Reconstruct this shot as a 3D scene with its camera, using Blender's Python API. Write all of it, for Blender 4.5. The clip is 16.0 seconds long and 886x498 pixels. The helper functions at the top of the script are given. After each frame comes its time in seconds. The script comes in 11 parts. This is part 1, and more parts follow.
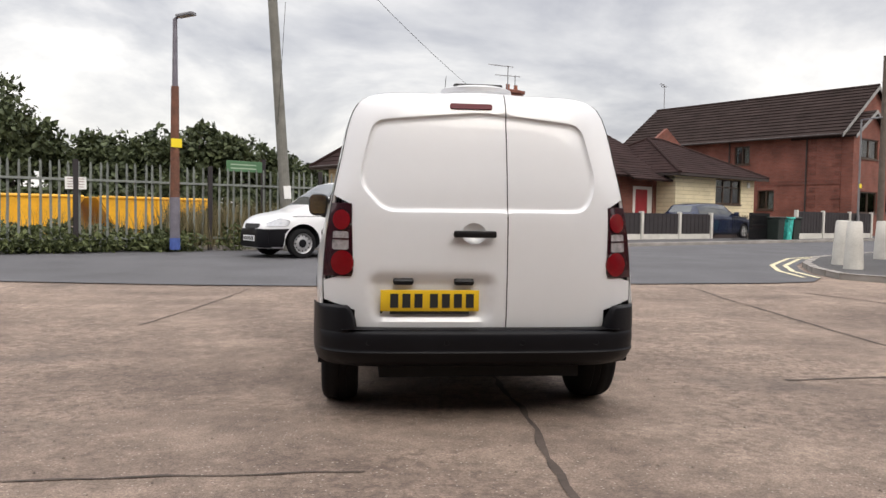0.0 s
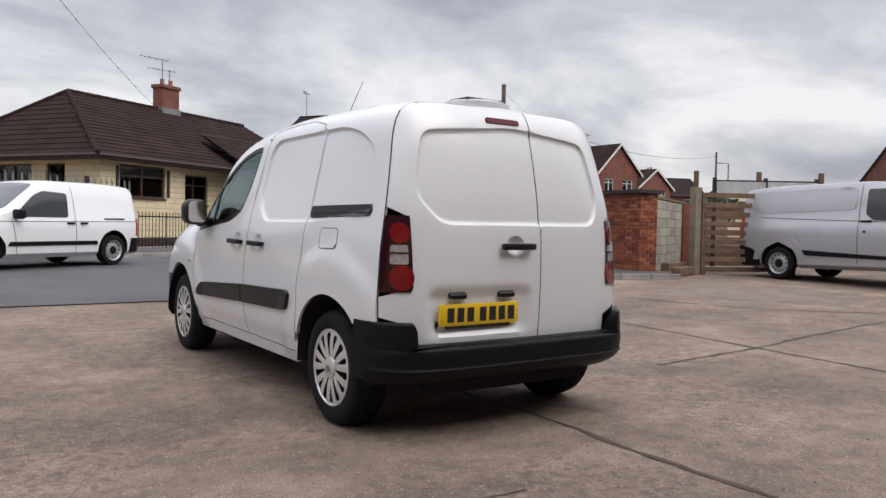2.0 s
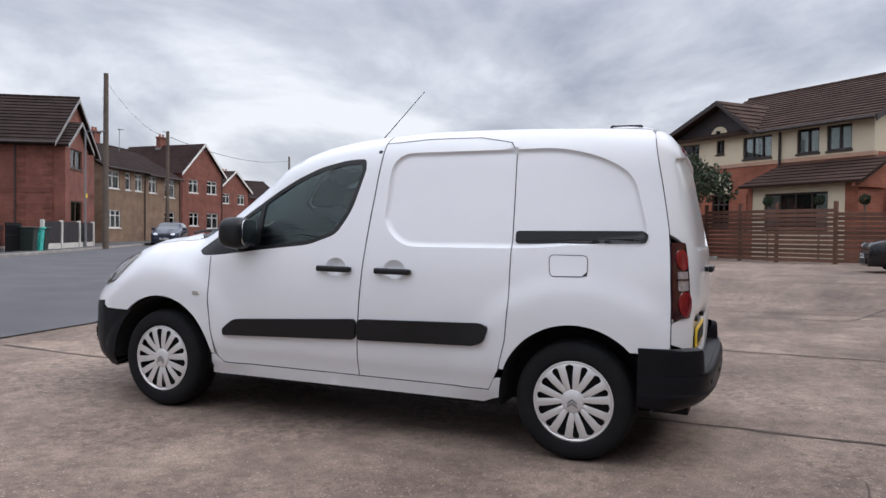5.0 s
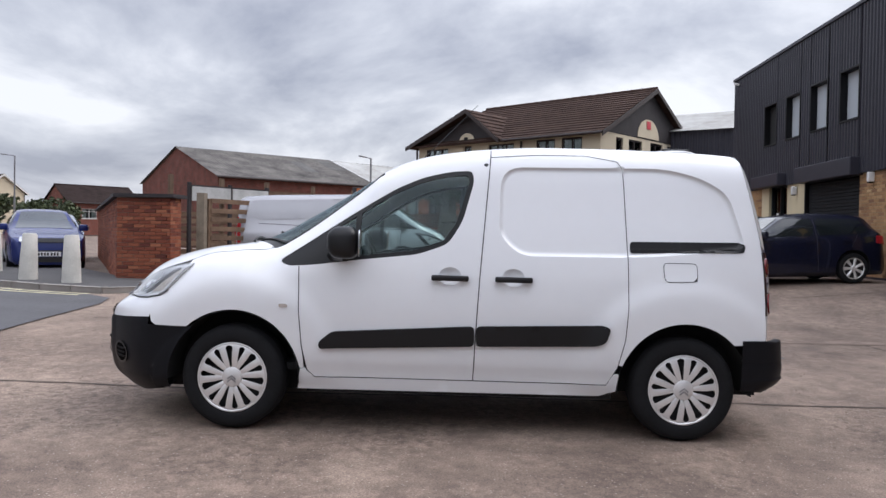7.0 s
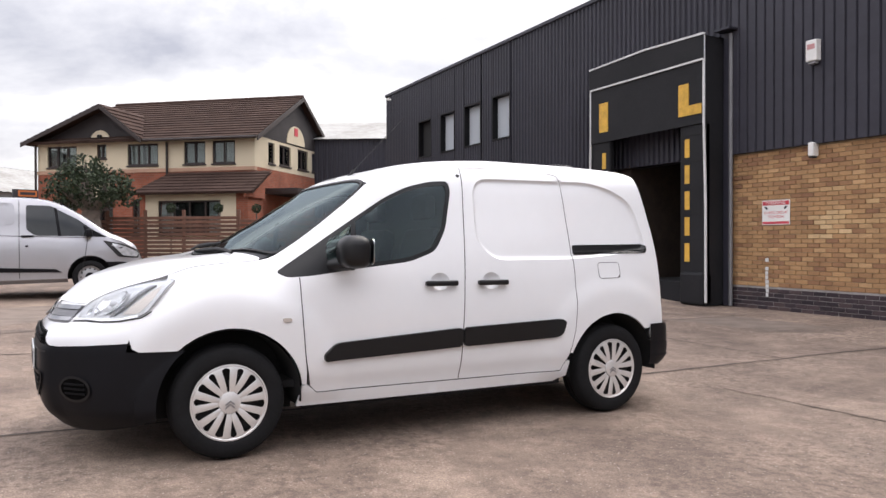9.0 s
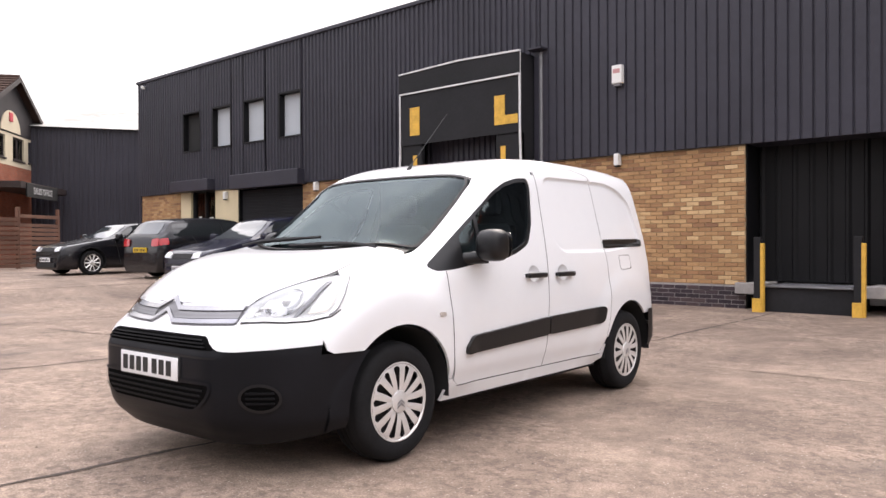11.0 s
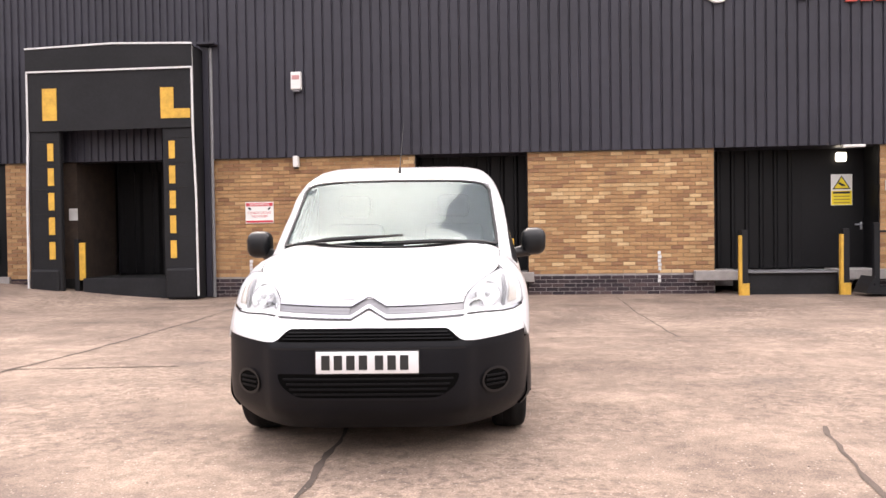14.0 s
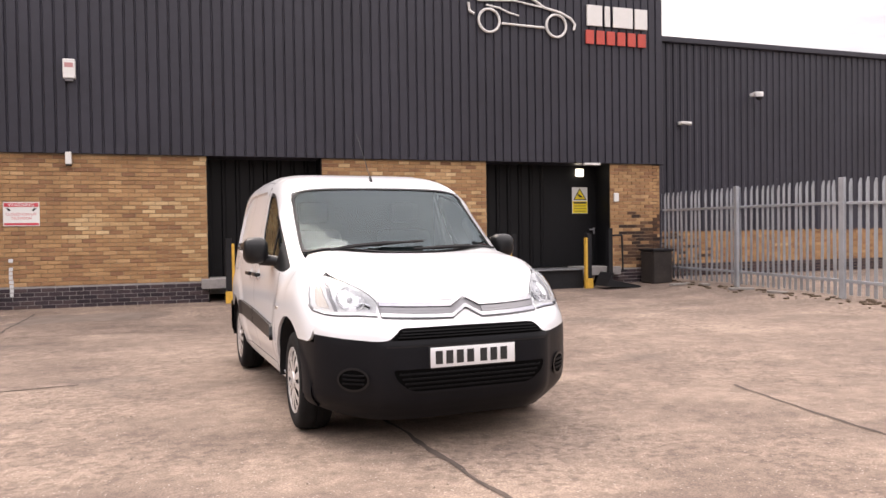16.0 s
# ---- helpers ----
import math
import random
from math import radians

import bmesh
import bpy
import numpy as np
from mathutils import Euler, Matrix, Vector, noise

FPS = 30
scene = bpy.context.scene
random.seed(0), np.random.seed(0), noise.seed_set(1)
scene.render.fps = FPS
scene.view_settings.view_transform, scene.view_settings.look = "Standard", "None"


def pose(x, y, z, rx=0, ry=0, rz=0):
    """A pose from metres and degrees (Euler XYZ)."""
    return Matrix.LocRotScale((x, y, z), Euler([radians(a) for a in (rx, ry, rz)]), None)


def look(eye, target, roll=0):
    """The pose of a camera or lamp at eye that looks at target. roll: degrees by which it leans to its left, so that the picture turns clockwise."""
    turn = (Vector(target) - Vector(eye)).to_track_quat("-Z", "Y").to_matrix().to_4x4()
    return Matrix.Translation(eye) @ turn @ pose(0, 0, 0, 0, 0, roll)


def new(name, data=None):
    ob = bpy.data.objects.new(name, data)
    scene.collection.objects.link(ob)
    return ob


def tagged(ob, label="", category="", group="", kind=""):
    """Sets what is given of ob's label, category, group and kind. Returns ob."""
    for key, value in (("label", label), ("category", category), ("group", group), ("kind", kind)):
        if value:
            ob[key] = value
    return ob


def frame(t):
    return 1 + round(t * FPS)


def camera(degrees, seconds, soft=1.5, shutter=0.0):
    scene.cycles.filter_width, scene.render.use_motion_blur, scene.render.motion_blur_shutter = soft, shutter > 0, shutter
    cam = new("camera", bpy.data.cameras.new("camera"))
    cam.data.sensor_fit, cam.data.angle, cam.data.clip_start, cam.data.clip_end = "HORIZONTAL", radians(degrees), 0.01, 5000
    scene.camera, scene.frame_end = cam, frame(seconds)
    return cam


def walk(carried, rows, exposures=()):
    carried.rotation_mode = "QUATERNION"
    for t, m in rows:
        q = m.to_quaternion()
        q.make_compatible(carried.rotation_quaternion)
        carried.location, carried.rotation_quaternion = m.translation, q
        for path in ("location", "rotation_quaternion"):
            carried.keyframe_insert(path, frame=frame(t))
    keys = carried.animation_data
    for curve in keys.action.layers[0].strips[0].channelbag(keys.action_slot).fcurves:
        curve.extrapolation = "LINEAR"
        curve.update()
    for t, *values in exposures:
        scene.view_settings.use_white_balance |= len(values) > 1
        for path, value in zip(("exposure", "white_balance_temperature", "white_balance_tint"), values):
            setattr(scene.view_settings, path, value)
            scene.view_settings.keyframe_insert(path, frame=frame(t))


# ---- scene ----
cam = camera(60.0, 16.0)
METRES, EYE, TILT, LEAN, TURN = 19.7, 1.122, 0.0, 0.0, -2.6
PATH = [
    (0, (-0.105, 0.12, 1.152), (0.03, 2.114, 1.066), 0.9),
    (0.5, (-0.633, 0.225, 1.159), (-0.254, 2.187, 1.079), 0.9),
    (1, (-1.148, 0.378, 1.16), (-0.478, 2.261, 1.087), 1.0),
    (1.5, (-1.685, 0.578, 1.164), (-0.82, 2.38, 1.097), 1.0),
    (2, (-2.211, 0.837, 1.163), (-1.146, 2.529, 1.103), 1.1),
    (2.5, (-2.668, 1.212, 1.172), (-1.446, 2.794, 1.114), 1.1),
    (3, (-3.073, 1.595, 1.175), (-1.662, 3.011, 1.123), 1.1),
    (3.5, (-3.463, 2.066, 1.179), (-1.913, 3.329, 1.133), 1.1),
    (4, (-3.8, 2.562, 1.203), (-2.128, 3.659, 1.16), 0.9),
    (4.5, (-4.095, 3.111, 1.224), (-2.352, 4.091, 1.182), 0.8),
    (5, (-4.397, 3.639, 1.242), (-2.583, 4.482, 1.203), 0.7),
    (7.3, (-5.228, 6.249, 1.293), (-3.228, 6.271, 1.261), 0.6),
    (7.5, (-5.252, 6.488, 1.289), (-3.253, 6.443, 1.262), 0.3),
    (8, (-5.193, 7.038, 1.287), (-3.232, 6.644, 1.264), 0.1),
    (8.5, (-5.064, 7.603, 1.284), (-3.183, 6.924, 1.264), 0.0),
    (9, (-4.915, 8.204, 1.293), (-3.118, 7.326, 1.273), -0.1),
    (9.5, (-4.629, 8.778, 1.313), (-2.923, 7.735, 1.294), -0.2),
    (9.7, (-4.53, 9.011, 1.297), (-2.871, 7.894, 1.279), -0.2),
    (11.8, (-2.712, 10.933, 1.255), (-1.598, 9.272, 1.233), -0.6),
    (12, (-2.523, 11.083, 1.256), (-1.468, 9.384, 1.234), -0.7),
    (12.5, (-2.032, 11.42, 1.251), (-1.178, 9.611, 1.226), -0.7),
    (13, (-1.576, 11.776, 1.265), (-0.932, 9.883, 1.236), -0.8),
    (13.5, (-1.061, 11.994, 1.244), (-0.622, 10.043, 1.213), -0.8),
    (14, (-0.535, 12.225, 1.286), (-0.369, 10.232, 1.249), -0.8),
    (14.5, (0.027, 12.361, 1.303), (-0.01, 10.362, 1.263), -0.8),
    (15, (0.61, 12.45, 1.335), (0.308, 10.474, 1.293), -0.8),
    (15.5, (1.196, 12.469, 1.318), (0.696, 10.533, 1.274), -0.8),
    (16, (1.757, 12.459, 1.338), (1.105, 10.569, 1.297), -0.8),
]
EXPOSURES = [(0.0, 0.40, 6800, 10), (1.5, 0.19, 6550, 10), (2.2, 0.13, 6420, 11), (3.0, 0.17, 6250, 12), (5.0, 0.18, 6100, 11), (7.5, 0.32, 6100, 12), (9.0, 0.68, 6600, 13), (9.7, 0.75, 6700, 14), (12.0, 1.22, 6900, 16), (13.0, 1.3, 7000, 17), (14.0, 1.38, 7100, 17), (14.6, 1.36, 7100, 17), (16.0, 0.98, 7200, 18)]
walk(cam, [(t, look(eye, target, roll)) for t, eye, target, roll in PATH], EXPOSURES)
# ---- world, sun ----
SUN_AZ, SUN_EL = radians(160), radians(44)
world = bpy.data.worlds.new("world")
scene.world = world
world.use_nodes = True
wn, wl = world.node_tree.nodes, world.node_tree.links
wn.clear()
w_out = wn.new("ShaderNodeOutputWorld")
w_bg = wn.new("ShaderNodeBackground")
w_sky = wn.new("ShaderNodeTexSky")
w_sky.sky_type, w_sky.sun_disc = "NISHITA", False
w_sky.sun_elevation, w_sky.sun_rotation = SUN_EL, SUN_AZ
w_sky.air_density, w_sky.dust_density = 1.2, 3.0
w_tc = wn.new("ShaderNodeTexCoord")
w_sep = wn.new("ShaderNodeSeparateXYZ")
wl.new(w_tc.outputs["Generated"], w_sep.inputs[0])
# clouds: the view direction divided by its height, so that they flatten towards the horizon
w_h = wn.new("ShaderNodeMath"); w_h.operation = "MAXIMUM"; w_h.inputs[1].default_value = 0.0
wl.new(w_sep.outputs["Z"], w_h.inputs[0])
w_ha = wn.new("ShaderNodeMath"); w_ha.operation = "ADD"; w_ha.inputs[1].default_value = 0.30
wl.new(w_h.outputs[0], w_ha.inputs[0])
w_dx = wn.new("ShaderNodeMath"); w_dx.operation = "DIVIDE"
w_dy = wn.new("ShaderNodeMath"); w_dy.operation = "DIVIDE"
wl.new(w_sep.outputs["X"], w_dx.inputs[0]); wl.new(w_ha.outputs[0], w_dx.inputs[1])
wl.new(w_sep.outputs["Y"], w_dy.inputs[0]); wl.new(w_ha.outputs[0], w_dy.inputs[1])
w_cmb = wn.new("ShaderNodeCombineXYZ")
wl.new(w_dx.outputs[0], w_cmb.inputs[0]); wl.new(w_dy.outputs[0], w_cmb.inputs[1])
w_n1 = wn.new("ShaderNodeTexNoise")
w_n1.inputs["Scale"].default_value, w_n1.inputs["Detail"].default_value = 1.25, 9.0
w_n1.inputs["Roughness"].default_value, w_n1.inputs["Distortion"].default_value = 0.56, 0.35
wl.new(w_cmb.outputs[0], w_n1.inputs["Vector"])
w_ramp = wn.new("ShaderNodeValToRGB")
cr = w_ramp.color_ramp
cr.elements[0].position, cr.elements[0].color = 0.36, (0.40, 0.41, 0.47, 1)
cr.elements[1].position, cr.elements[1].color = 0.60, (0.96, 0.95, 0.95, 1)
e = cr.elements.new(0.49); e.color = (0.655, 0.66, 0.695, 1)
wl.new(w_n1.outputs["Fac"], w_ramp.inputs[0])
w_scale = wn.new("ShaderNodeMix"); w_scale.data_type = "RGBA"; w_scale.blend_type = "MULTIPLY"
w_scale.inputs[0].default_value = 1.0
w_scale.inputs[7].default_value = (0.13, 0.13, 0.13, 1)
wl.new(w_sky.outputs[0], w_scale.inputs[6])
w_mix = wn.new("ShaderNodeMix"); w_mix.data_type = "RGBA"
w_mix.inputs[0].default_value = 0.86
wl.new(w_scale.outputs[2], w_mix.inputs[6]); wl.new(w_ramp.outputs[0], w_mix.inputs[7])
# an overcast sky is brighter overhead than at the horizon
w_up = wn.new("ShaderNodeMapRange")
w_up.inputs[1].default_value, w_up.inputs[2].default_value, w_up.inputs[3].default_value, w_up.inputs[4].default_value = 0.28, 1.0, 0.92, 3.0
wl.new(w_h.outputs[0], w_up.inputs[0])
w_mul = wn.new("ShaderNodeMix"); w_mul.data_type = "RGBA"; w_mul.blend_type = "MULTIPLY"
w_mul.inputs[0].default_value = 1.0
wl.new(w_mix.outputs[2], w_mul.inputs[6]); wl.new(w_up.outputs[0], w_mul.inputs[7])
wl.new(w_mul.outputs[2], w_bg.inputs["Color"])
w_bg.inputs["Strength"].default_value = 1.0
wl.new(w_bg.outputs[0], w_out.inputs[0])
sun = new("sun", bpy.data.lights.new("sun", "SUN"))
sun.data.energy, sun.data.angle, sun.data.color = 0.9, radians(42), (1.0, 0.95, 0.88)
sun.matrix_world = look((30 * math.sin(SUN_AZ), 30 * math.cos(SUN_AZ), 30 * math.tan(SUN_EL)), (0, 0, 0))

# ---- small helpers ----
def rough_mat(name, base, rough=0.6, metal=0.0, var=0.12, scale=1.5, fine=30.0, bump=0.0, coat=0.0, tint=None, rand=0.0, spec=0.5):
    """A painted, plastic, stone or metal surface with variation at two scales and a fine relief."""
    m = bpy.data.materials.new(name)
    m.use_nodes = True
    n, l = m.node_tree.nodes, m.node_tree.links
    b = n["Principled BSDF"]
    b.inputs["Roughness"].default_value, b.inputs["Metallic"].default_value = rough, metal
    b.inputs["Coat Weight"].default_value, b.inputs["Coat Roughness"].default_value = coat, 0.03
    b.inputs["Specular IOR Level"].default_value = spec
    tc = n.new("ShaderNodeTexCoord")
    n1, n2 = n.new("ShaderNodeTexNoise"), n.new("ShaderNodeTexNoise")
    n1.inputs["Scale"].default_value, n1.inputs["Detail"].default_value = scale, 5
    n2.inputs["Scale"].default_value, n2.inputs["Detail"].default_value = fine, 4
    l.new(tc.outputs["Object"], n1.inputs["Vector"]); l.new(tc.outputs["Object"], n2.inputs["Vector"])
    add = n.new("ShaderNodeMath"); add.operation = "ADD"
    half = n.new("ShaderNodeMath"); half.operation = "MULTIPLY"; half.inputs[1].default_value = 0.5
    l.new(n1.outputs["Fac"], add.inputs[0]); l.new(n2.outputs["Fac"], half.inputs[0]); l.new(half.outputs[0], add.inputs[1])
    mr = n.new("ShaderNodeMapRange")
    mr.inputs[1].default_value, mr.inputs[2].default_value = 0.45, 1.05
    l.new(add.outputs[0], mr.inputs[0])
    mix = n.new("ShaderNodeMix"); mix.data_type = "RGBA"
    dark = [c * (1 - var) for c in base]
    light = [min(1, c * (1 + var)) for c in (tint or base)]
    mix.inputs[6].default_value, mix.inputs[7].default_value = (*dark, 1), (*light, 1)
    l.new(mr.outputs[0], mix.inputs[0])
    out = mix.outputs[2]
    if rand:
        oi = n.new("ShaderNodeObjectInfo")
        hsv = n.new("ShaderNodeHueSaturation")
        r = n.new("ShaderNodeMapRange")
        r.inputs[3].default_value, r.inputs[4].default_value = 1 - rand, 1 + rand
        l.new(oi.outputs["Random"], r.inputs[0]); l.new(r.outputs[0], hsv.inputs["Value"])
        l.new(out, hsv.inputs["Color"]); out = hsv.outputs[0]
    l.new(out, b.inputs["Base Color"])
    if bump:
        bp = n.new("ShaderNodeBump")
        bp.inputs["Strength"].default_value, bp.inputs["Distance"].default_value = bump, 0.01
        l.new(n2.outputs["Fac"], bp.inputs["Height"]); l.new(bp.outputs[0], b.inputs["Normal"])
    return m


def glass_mat(name, color=(0.8, 0.85, 0.86), rough=0.0, ior=1.45, sheen=(1, 1, 1)):
    """A thin pane: clear with a sheen that grows at grazing angles."""
    m = bpy.data.materials.new(name)
    m.use_nodes = True
    n, l = m.node_tree.nodes, m.node_tree.links
    n.remove(n["Principled BSDF"])
    t, g, mix, fr = n.new("ShaderNodeBsdfTransparent"), n.new("ShaderNodeBsdfGlossy"), n.new("ShaderNodeMixShader"), n.new("ShaderNodeFresnel")
    t.inputs[0].default_value, g.inputs["Roughness"].default_value, fr.inputs[0].default_value = (*color, 1), rough, ior
    g.inputs["Color"].default_value = (*sheen, 1)
    l.new(fr.outputs[0], mix.inputs[0]); l.new(t.outputs[0], mix.inputs[1]); l.new(g.outputs[0], mix.inputs[2])
    l.new(mix.outputs[0], n["Material Output"].inputs[0])
    return m


def mesh_from(name, bm, material=None, smooth=False):
    me = bpy.data.meshes.new(name)
    bm.normal_update()
    bm.to_mesh(me)
    bm.free()
    if material:
        me.materials.append(material)
    if smooth:
        me.shade_smooth()
        if smooth is not True:
            me.set_sharp_from_angle(angle=radians(smooth))
    return me


def part(name, bm, material, parent=None, label="", smooth=False):
    ob = new(name, mesh_from(name, bm, material, smooth))
    if parent:
        ob.parent = parent
    if label:
        tagged(ob, label)
    return ob


def thing(name, label, category, m=None, group=""):
    ob = new(name)
    ob.empty_display_size = 0.1
    if m:
        ob.matrix_world = m
    return tagged(ob, label, category, group)


def structure(name, bm, material, label="", category="", smooth=False):
    ob = part(name, bm, material, None, "", smooth)
    return tagged(ob, label, category, kind="structure")


def box(bm, x0, x1, y0, y1, z0, z1, bevel=0.0, m=None, seg=2):
    """An upright box, its edges rounded."""
    g = bmesh.ops.create_cube(bm, size=1.0)
    vs = g["verts"]
    for v in vs:
        v.co = Vector(((x0 + x1) / 2 + v.co.x * (x1 - x0), (y0 + y1) / 2 + v.co.y * (y1 - y0), (z0 + z1) / 2 + v.co.z * (z1 - z0)))
    if bevel:
        es = list({e for v in vs for e in v.link_edges})
        r = bmesh.ops.bevel(bm, geom=es, offset=bevel, segments=seg, affect="EDGES", profile=0.5)
        vs = list({v for f in r["faces"] for v in f.verts} | {v for v in vs if v.is_valid})
    if m:
        bmesh.ops.transform(bm, matrix=m, verts=[v for v in vs if v.is_valid])
    return bm


def boxed(*a, **k):
    return box(bmesh.new(), *a, **k)


def rod(bm, a, b, r0, r1=None, n=10, caps=True):
    """A round bar from a to b, tapered from r0 to r1."""
    a, b = Vector(a), Vector(b)
    r1 = r0 if r1 is None else r1
    d = (b - a).normalized()
    s = d.orthogonal().normalized()
    t = d.cross(s)
    r = []
    for p, rad in ((a, r0), (b, r1)):
        r.append([bm.verts.new(p + (s * math.cos(i * math.tau / n) + t * math.sin(i * math.tau / n)) * rad) for i in range(n)])
    for i in range(n):
        bm.faces.new((r[0][i], r[0][(i + 1) % n], r[1][(i + 1) % n], r[1][i]))
    if caps:
        bm.faces.new(r[0][::-1]); bm.faces.new(r[1])
    return bm


def prism(bm, pts, a, b, axis="y"):
    """A flat outline (two numbers a point) pushed from a to b along an axis."""
    def at(p, h):
        return {"x": (h, p[0], p[1]), "y": (p[0], h, p[1]), "z": (p[0], p[1], h)}[axis]
    lo = [bm.verts.new(at(p, a)) for p in pts]
    hi = [bm.verts.new(at(p, b)) for p in pts]
    n = len(pts)
    bm.faces.new(lo); bm.faces.new(hi[::-1])
    for i in range(n):
        bm.faces.new((lo[i], hi[i], hi[(i + 1) % n], lo[(i + 1) % n]))
    bmesh.ops.recalc_face_normals(bm, faces=bm.faces)
    return bm


def lathe(bm, prof, n=32, axis="y"):
    """A profile of (radius, along) turned round an axis."""
    rings = []
    for r, h in prof:
        ring = []
        for i in range(n):
            c, s = r * math.cos(i * math.tau / n), r * math.sin(i * math.tau / n)
            ring.append(bm.verts.new({"y": (c, h, s), "z": (c, s, h), "x": (h, c, s)}[axis]))
        rings.append(ring)
    for a, b in zip(rings, rings[1:]):
        for i in range(n):
            bm.faces.new((a[i], a[(i + 1) % n], b[(i + 1) % n], b[i]))
    bmesh.ops.recalc_face_normals(bm, faces=bm.faces)
    return bm


def lerp_table(t, x):
    """Straight interpolation in a table of (x, value)."""
    if x <= t[0][0]:
        return t[0][1]
    for (x0, v0), (x1, v1) in zip(t, t[1:]):
        if x <= x1:
            return v0 + (v1 - v0) * (x - x0) / (x1 - x0)
    return t[-1][1]


def smooth01(a, b, x):
    t = min(1, max(0, (x - a) / (b - a)))
    return t * t * (3 - 2 * t)


GROUND_Y = [(-3.0, 0.11), (1.0, 0.08), (4.7, 0.06), (7.4, 0.088), (10.5, 0.17), (14.0, 0.235), (20.0, 0.26), (60.0, 0.40), (200.0, 0.6)]


def gz(x, y):
    """The height of the ground: the yard dips in its middle, and rises to the road and past the loading bay."""
    z = lerp_table(GROUND_Y, y)
    rise = smooth01(5.6 + 0.55 * max(0, y + 2), 10.5 + 0.9 * max(0, y + 2), x)
    z += 0.34 * rise * (1 - smooth01(9, 16, y))
    if y < 4:
        z += 0.10 * smooth01(-6.5, -9.5, x)
    return z

# ---- materials ----
def concrete_mat():
    m = bpy.data.materials.new("yard_concrete")
    m.use_nodes = True
    n, l = m.node_tree.nodes, m.node_tree.links
    b = n["Principled BSDF"]
    tc = n.new("ShaderNodeTexCoord")
    def noise_tex(scale, detail, rough=0.55, stretch=None):
        t = n.new("ShaderNodeTexNoise")
        t.inputs["Scale"].default_value, t.inputs["Detail"].default_value, t.inputs["Roughness"].default_value = scale, detail, rough
        if stretch:
            mp = n.new("ShaderNodeMapping"); mp.inputs["Scale"].default_value = stretch
            mp.inputs["Rotation"].default_value = (0, 0, 0.5)
            l.new(tc.outputs["Object"], mp.inputs[0]); l.new(mp.outputs[0], t.inputs["Vector"])
        else:
            l.new(tc.outputs["Object"], t.inputs["Vector"])
        return t
    def mapped(src, a, b, c, d):
        r = n.new("ShaderNodeMapRange")
        r.inputs[1].default_value, r.inputs[2].default_value, r.inputs[3].default_value, r.inputs[4].default_value = a, b, c, d
        l.new(src, r.inputs[0])
        return r.outputs[0]
    def blend(kind, fac, a, b):
        x = n.new("ShaderNodeMix"); x.data_type = "RGBA"; x.blend_type = kind
        if isinstance(fac, float):
            x.inputs[0].default_value = fac
        else:
            l.new(fac, x.inputs[0])
        l.new(a, x.inputs[6])
        if isinstance(b, tuple):
            x.inputs[7].default_value = (*b, 1)
        else:
            l.new(b, x.inputs[7])
        return x.outputs[2]
    big, mid, streak, grit = noise_tex(0.20, 5), noise_tex(0.85, 9, 0.62), noise_tex(0.9, 6, 0.55, (0.5, 2.2, 1)), noise_tex(95, 3, 0.7)
    ramp = n.new("ShaderNodeValToRGB")
    c = ramp.color_ramp
    c.elements[0].position, c.elements[0].color = 0.38, (0.122, 0.089, 0.071, 1)
    c.elements[1].position, c.elements[1].color = 0.62, (0.305, 0.231, 0.180, 1)
    e = c.elements.new(0.5); e.color = (0.207, 0.154, 0.121, 1)
    a1 = n.new("ShaderNodeMix"); a1.data_type = "FLOAT"; a1.inputs[0].default_value = 0.55
    l.new(big.outputs["Fac"], a1.inputs[2]); l.new(mid.outputs["Fac"], a1.inputs[3])
    a2 = n.new("ShaderNodeMix"); a2.data_type = "FLOAT"; a2.inputs[0].default_value = 0.25
    l.new(a1.outputs[0], a2.inputs[2]); l.new(streak.outputs["Fac"], a2.inputs[3])
    l.new(a2.outputs[0], ramp.inputs[0])
    # fine sand grain over all
    col = blend("MULTIPLY", 1.0, ramp.outputs[0], mapped(grit.outputs["Fac"], 0.30, 0.70, 0.55, 1.45))
    col = blend("MULTIPLY", 1.0, col, mapped(noise_tex(7.5, 6, 0.65).outputs["Fac"], 0.34, 0.66, 0.76, 1.22))
    # worn patches: pits between stones, and pale stones showing
    worn = mapped(noise_tex(0.55, 5, 0.6).outputs["Fac"], 0.42, 0.55, 0.0, 1.0)
    pits = n.new("ShaderNodeTexNoise")
    pits.inputs["Scale"].default_value, pits.inputs["Detail"].default_value, pits.inputs["Roughness"].default_value = 17, 6, 0.62
    l.new(tc.outputs["Object"], pits.inputs["Vector"])
    pit = n.new("ShaderNodeMath"); pit.operation = "MULTIPLY"
    l.new(mapped(pits.outputs["Fac"], 0.48, 0.60, 0.0, 0.68), pit.inputs[0]); l.new(worn, pit.inputs[1])
    col = blend("MIX", pit.outputs[0], col, (0.098, 0.070, 0.056))
    stones = n.new("ShaderNodeTexVoronoi")
    stones.inputs["Scale"].default_value = 46
    l.new(tc.outputs["Object"], stones.inputs["Vector"])
    st1 = n.new("ShaderNodeMath"); st1.operation = "MULTIPLY"
    l.new(mapped(stones.outputs["Distance"], 0.18, 0.26, 0.7, 0.0), st1.inputs[0])
    rare = n.new("ShaderNodeMath"); rare.operation = "GREATER_THAN"; rare.inputs[1].default_value = 0.80
    sepc = n.new("ShaderNodeSeparateColor")
    l.new(stones.outputs["Color"], sepc.inputs[0]); l.new(sepc.outputs[0], rare.inputs[0])
    l.new(rare.outputs[0], st1.inputs[1])
    col = blend("MIX", st1.outputs[0], col, (0.46, 0.40, 0.34))
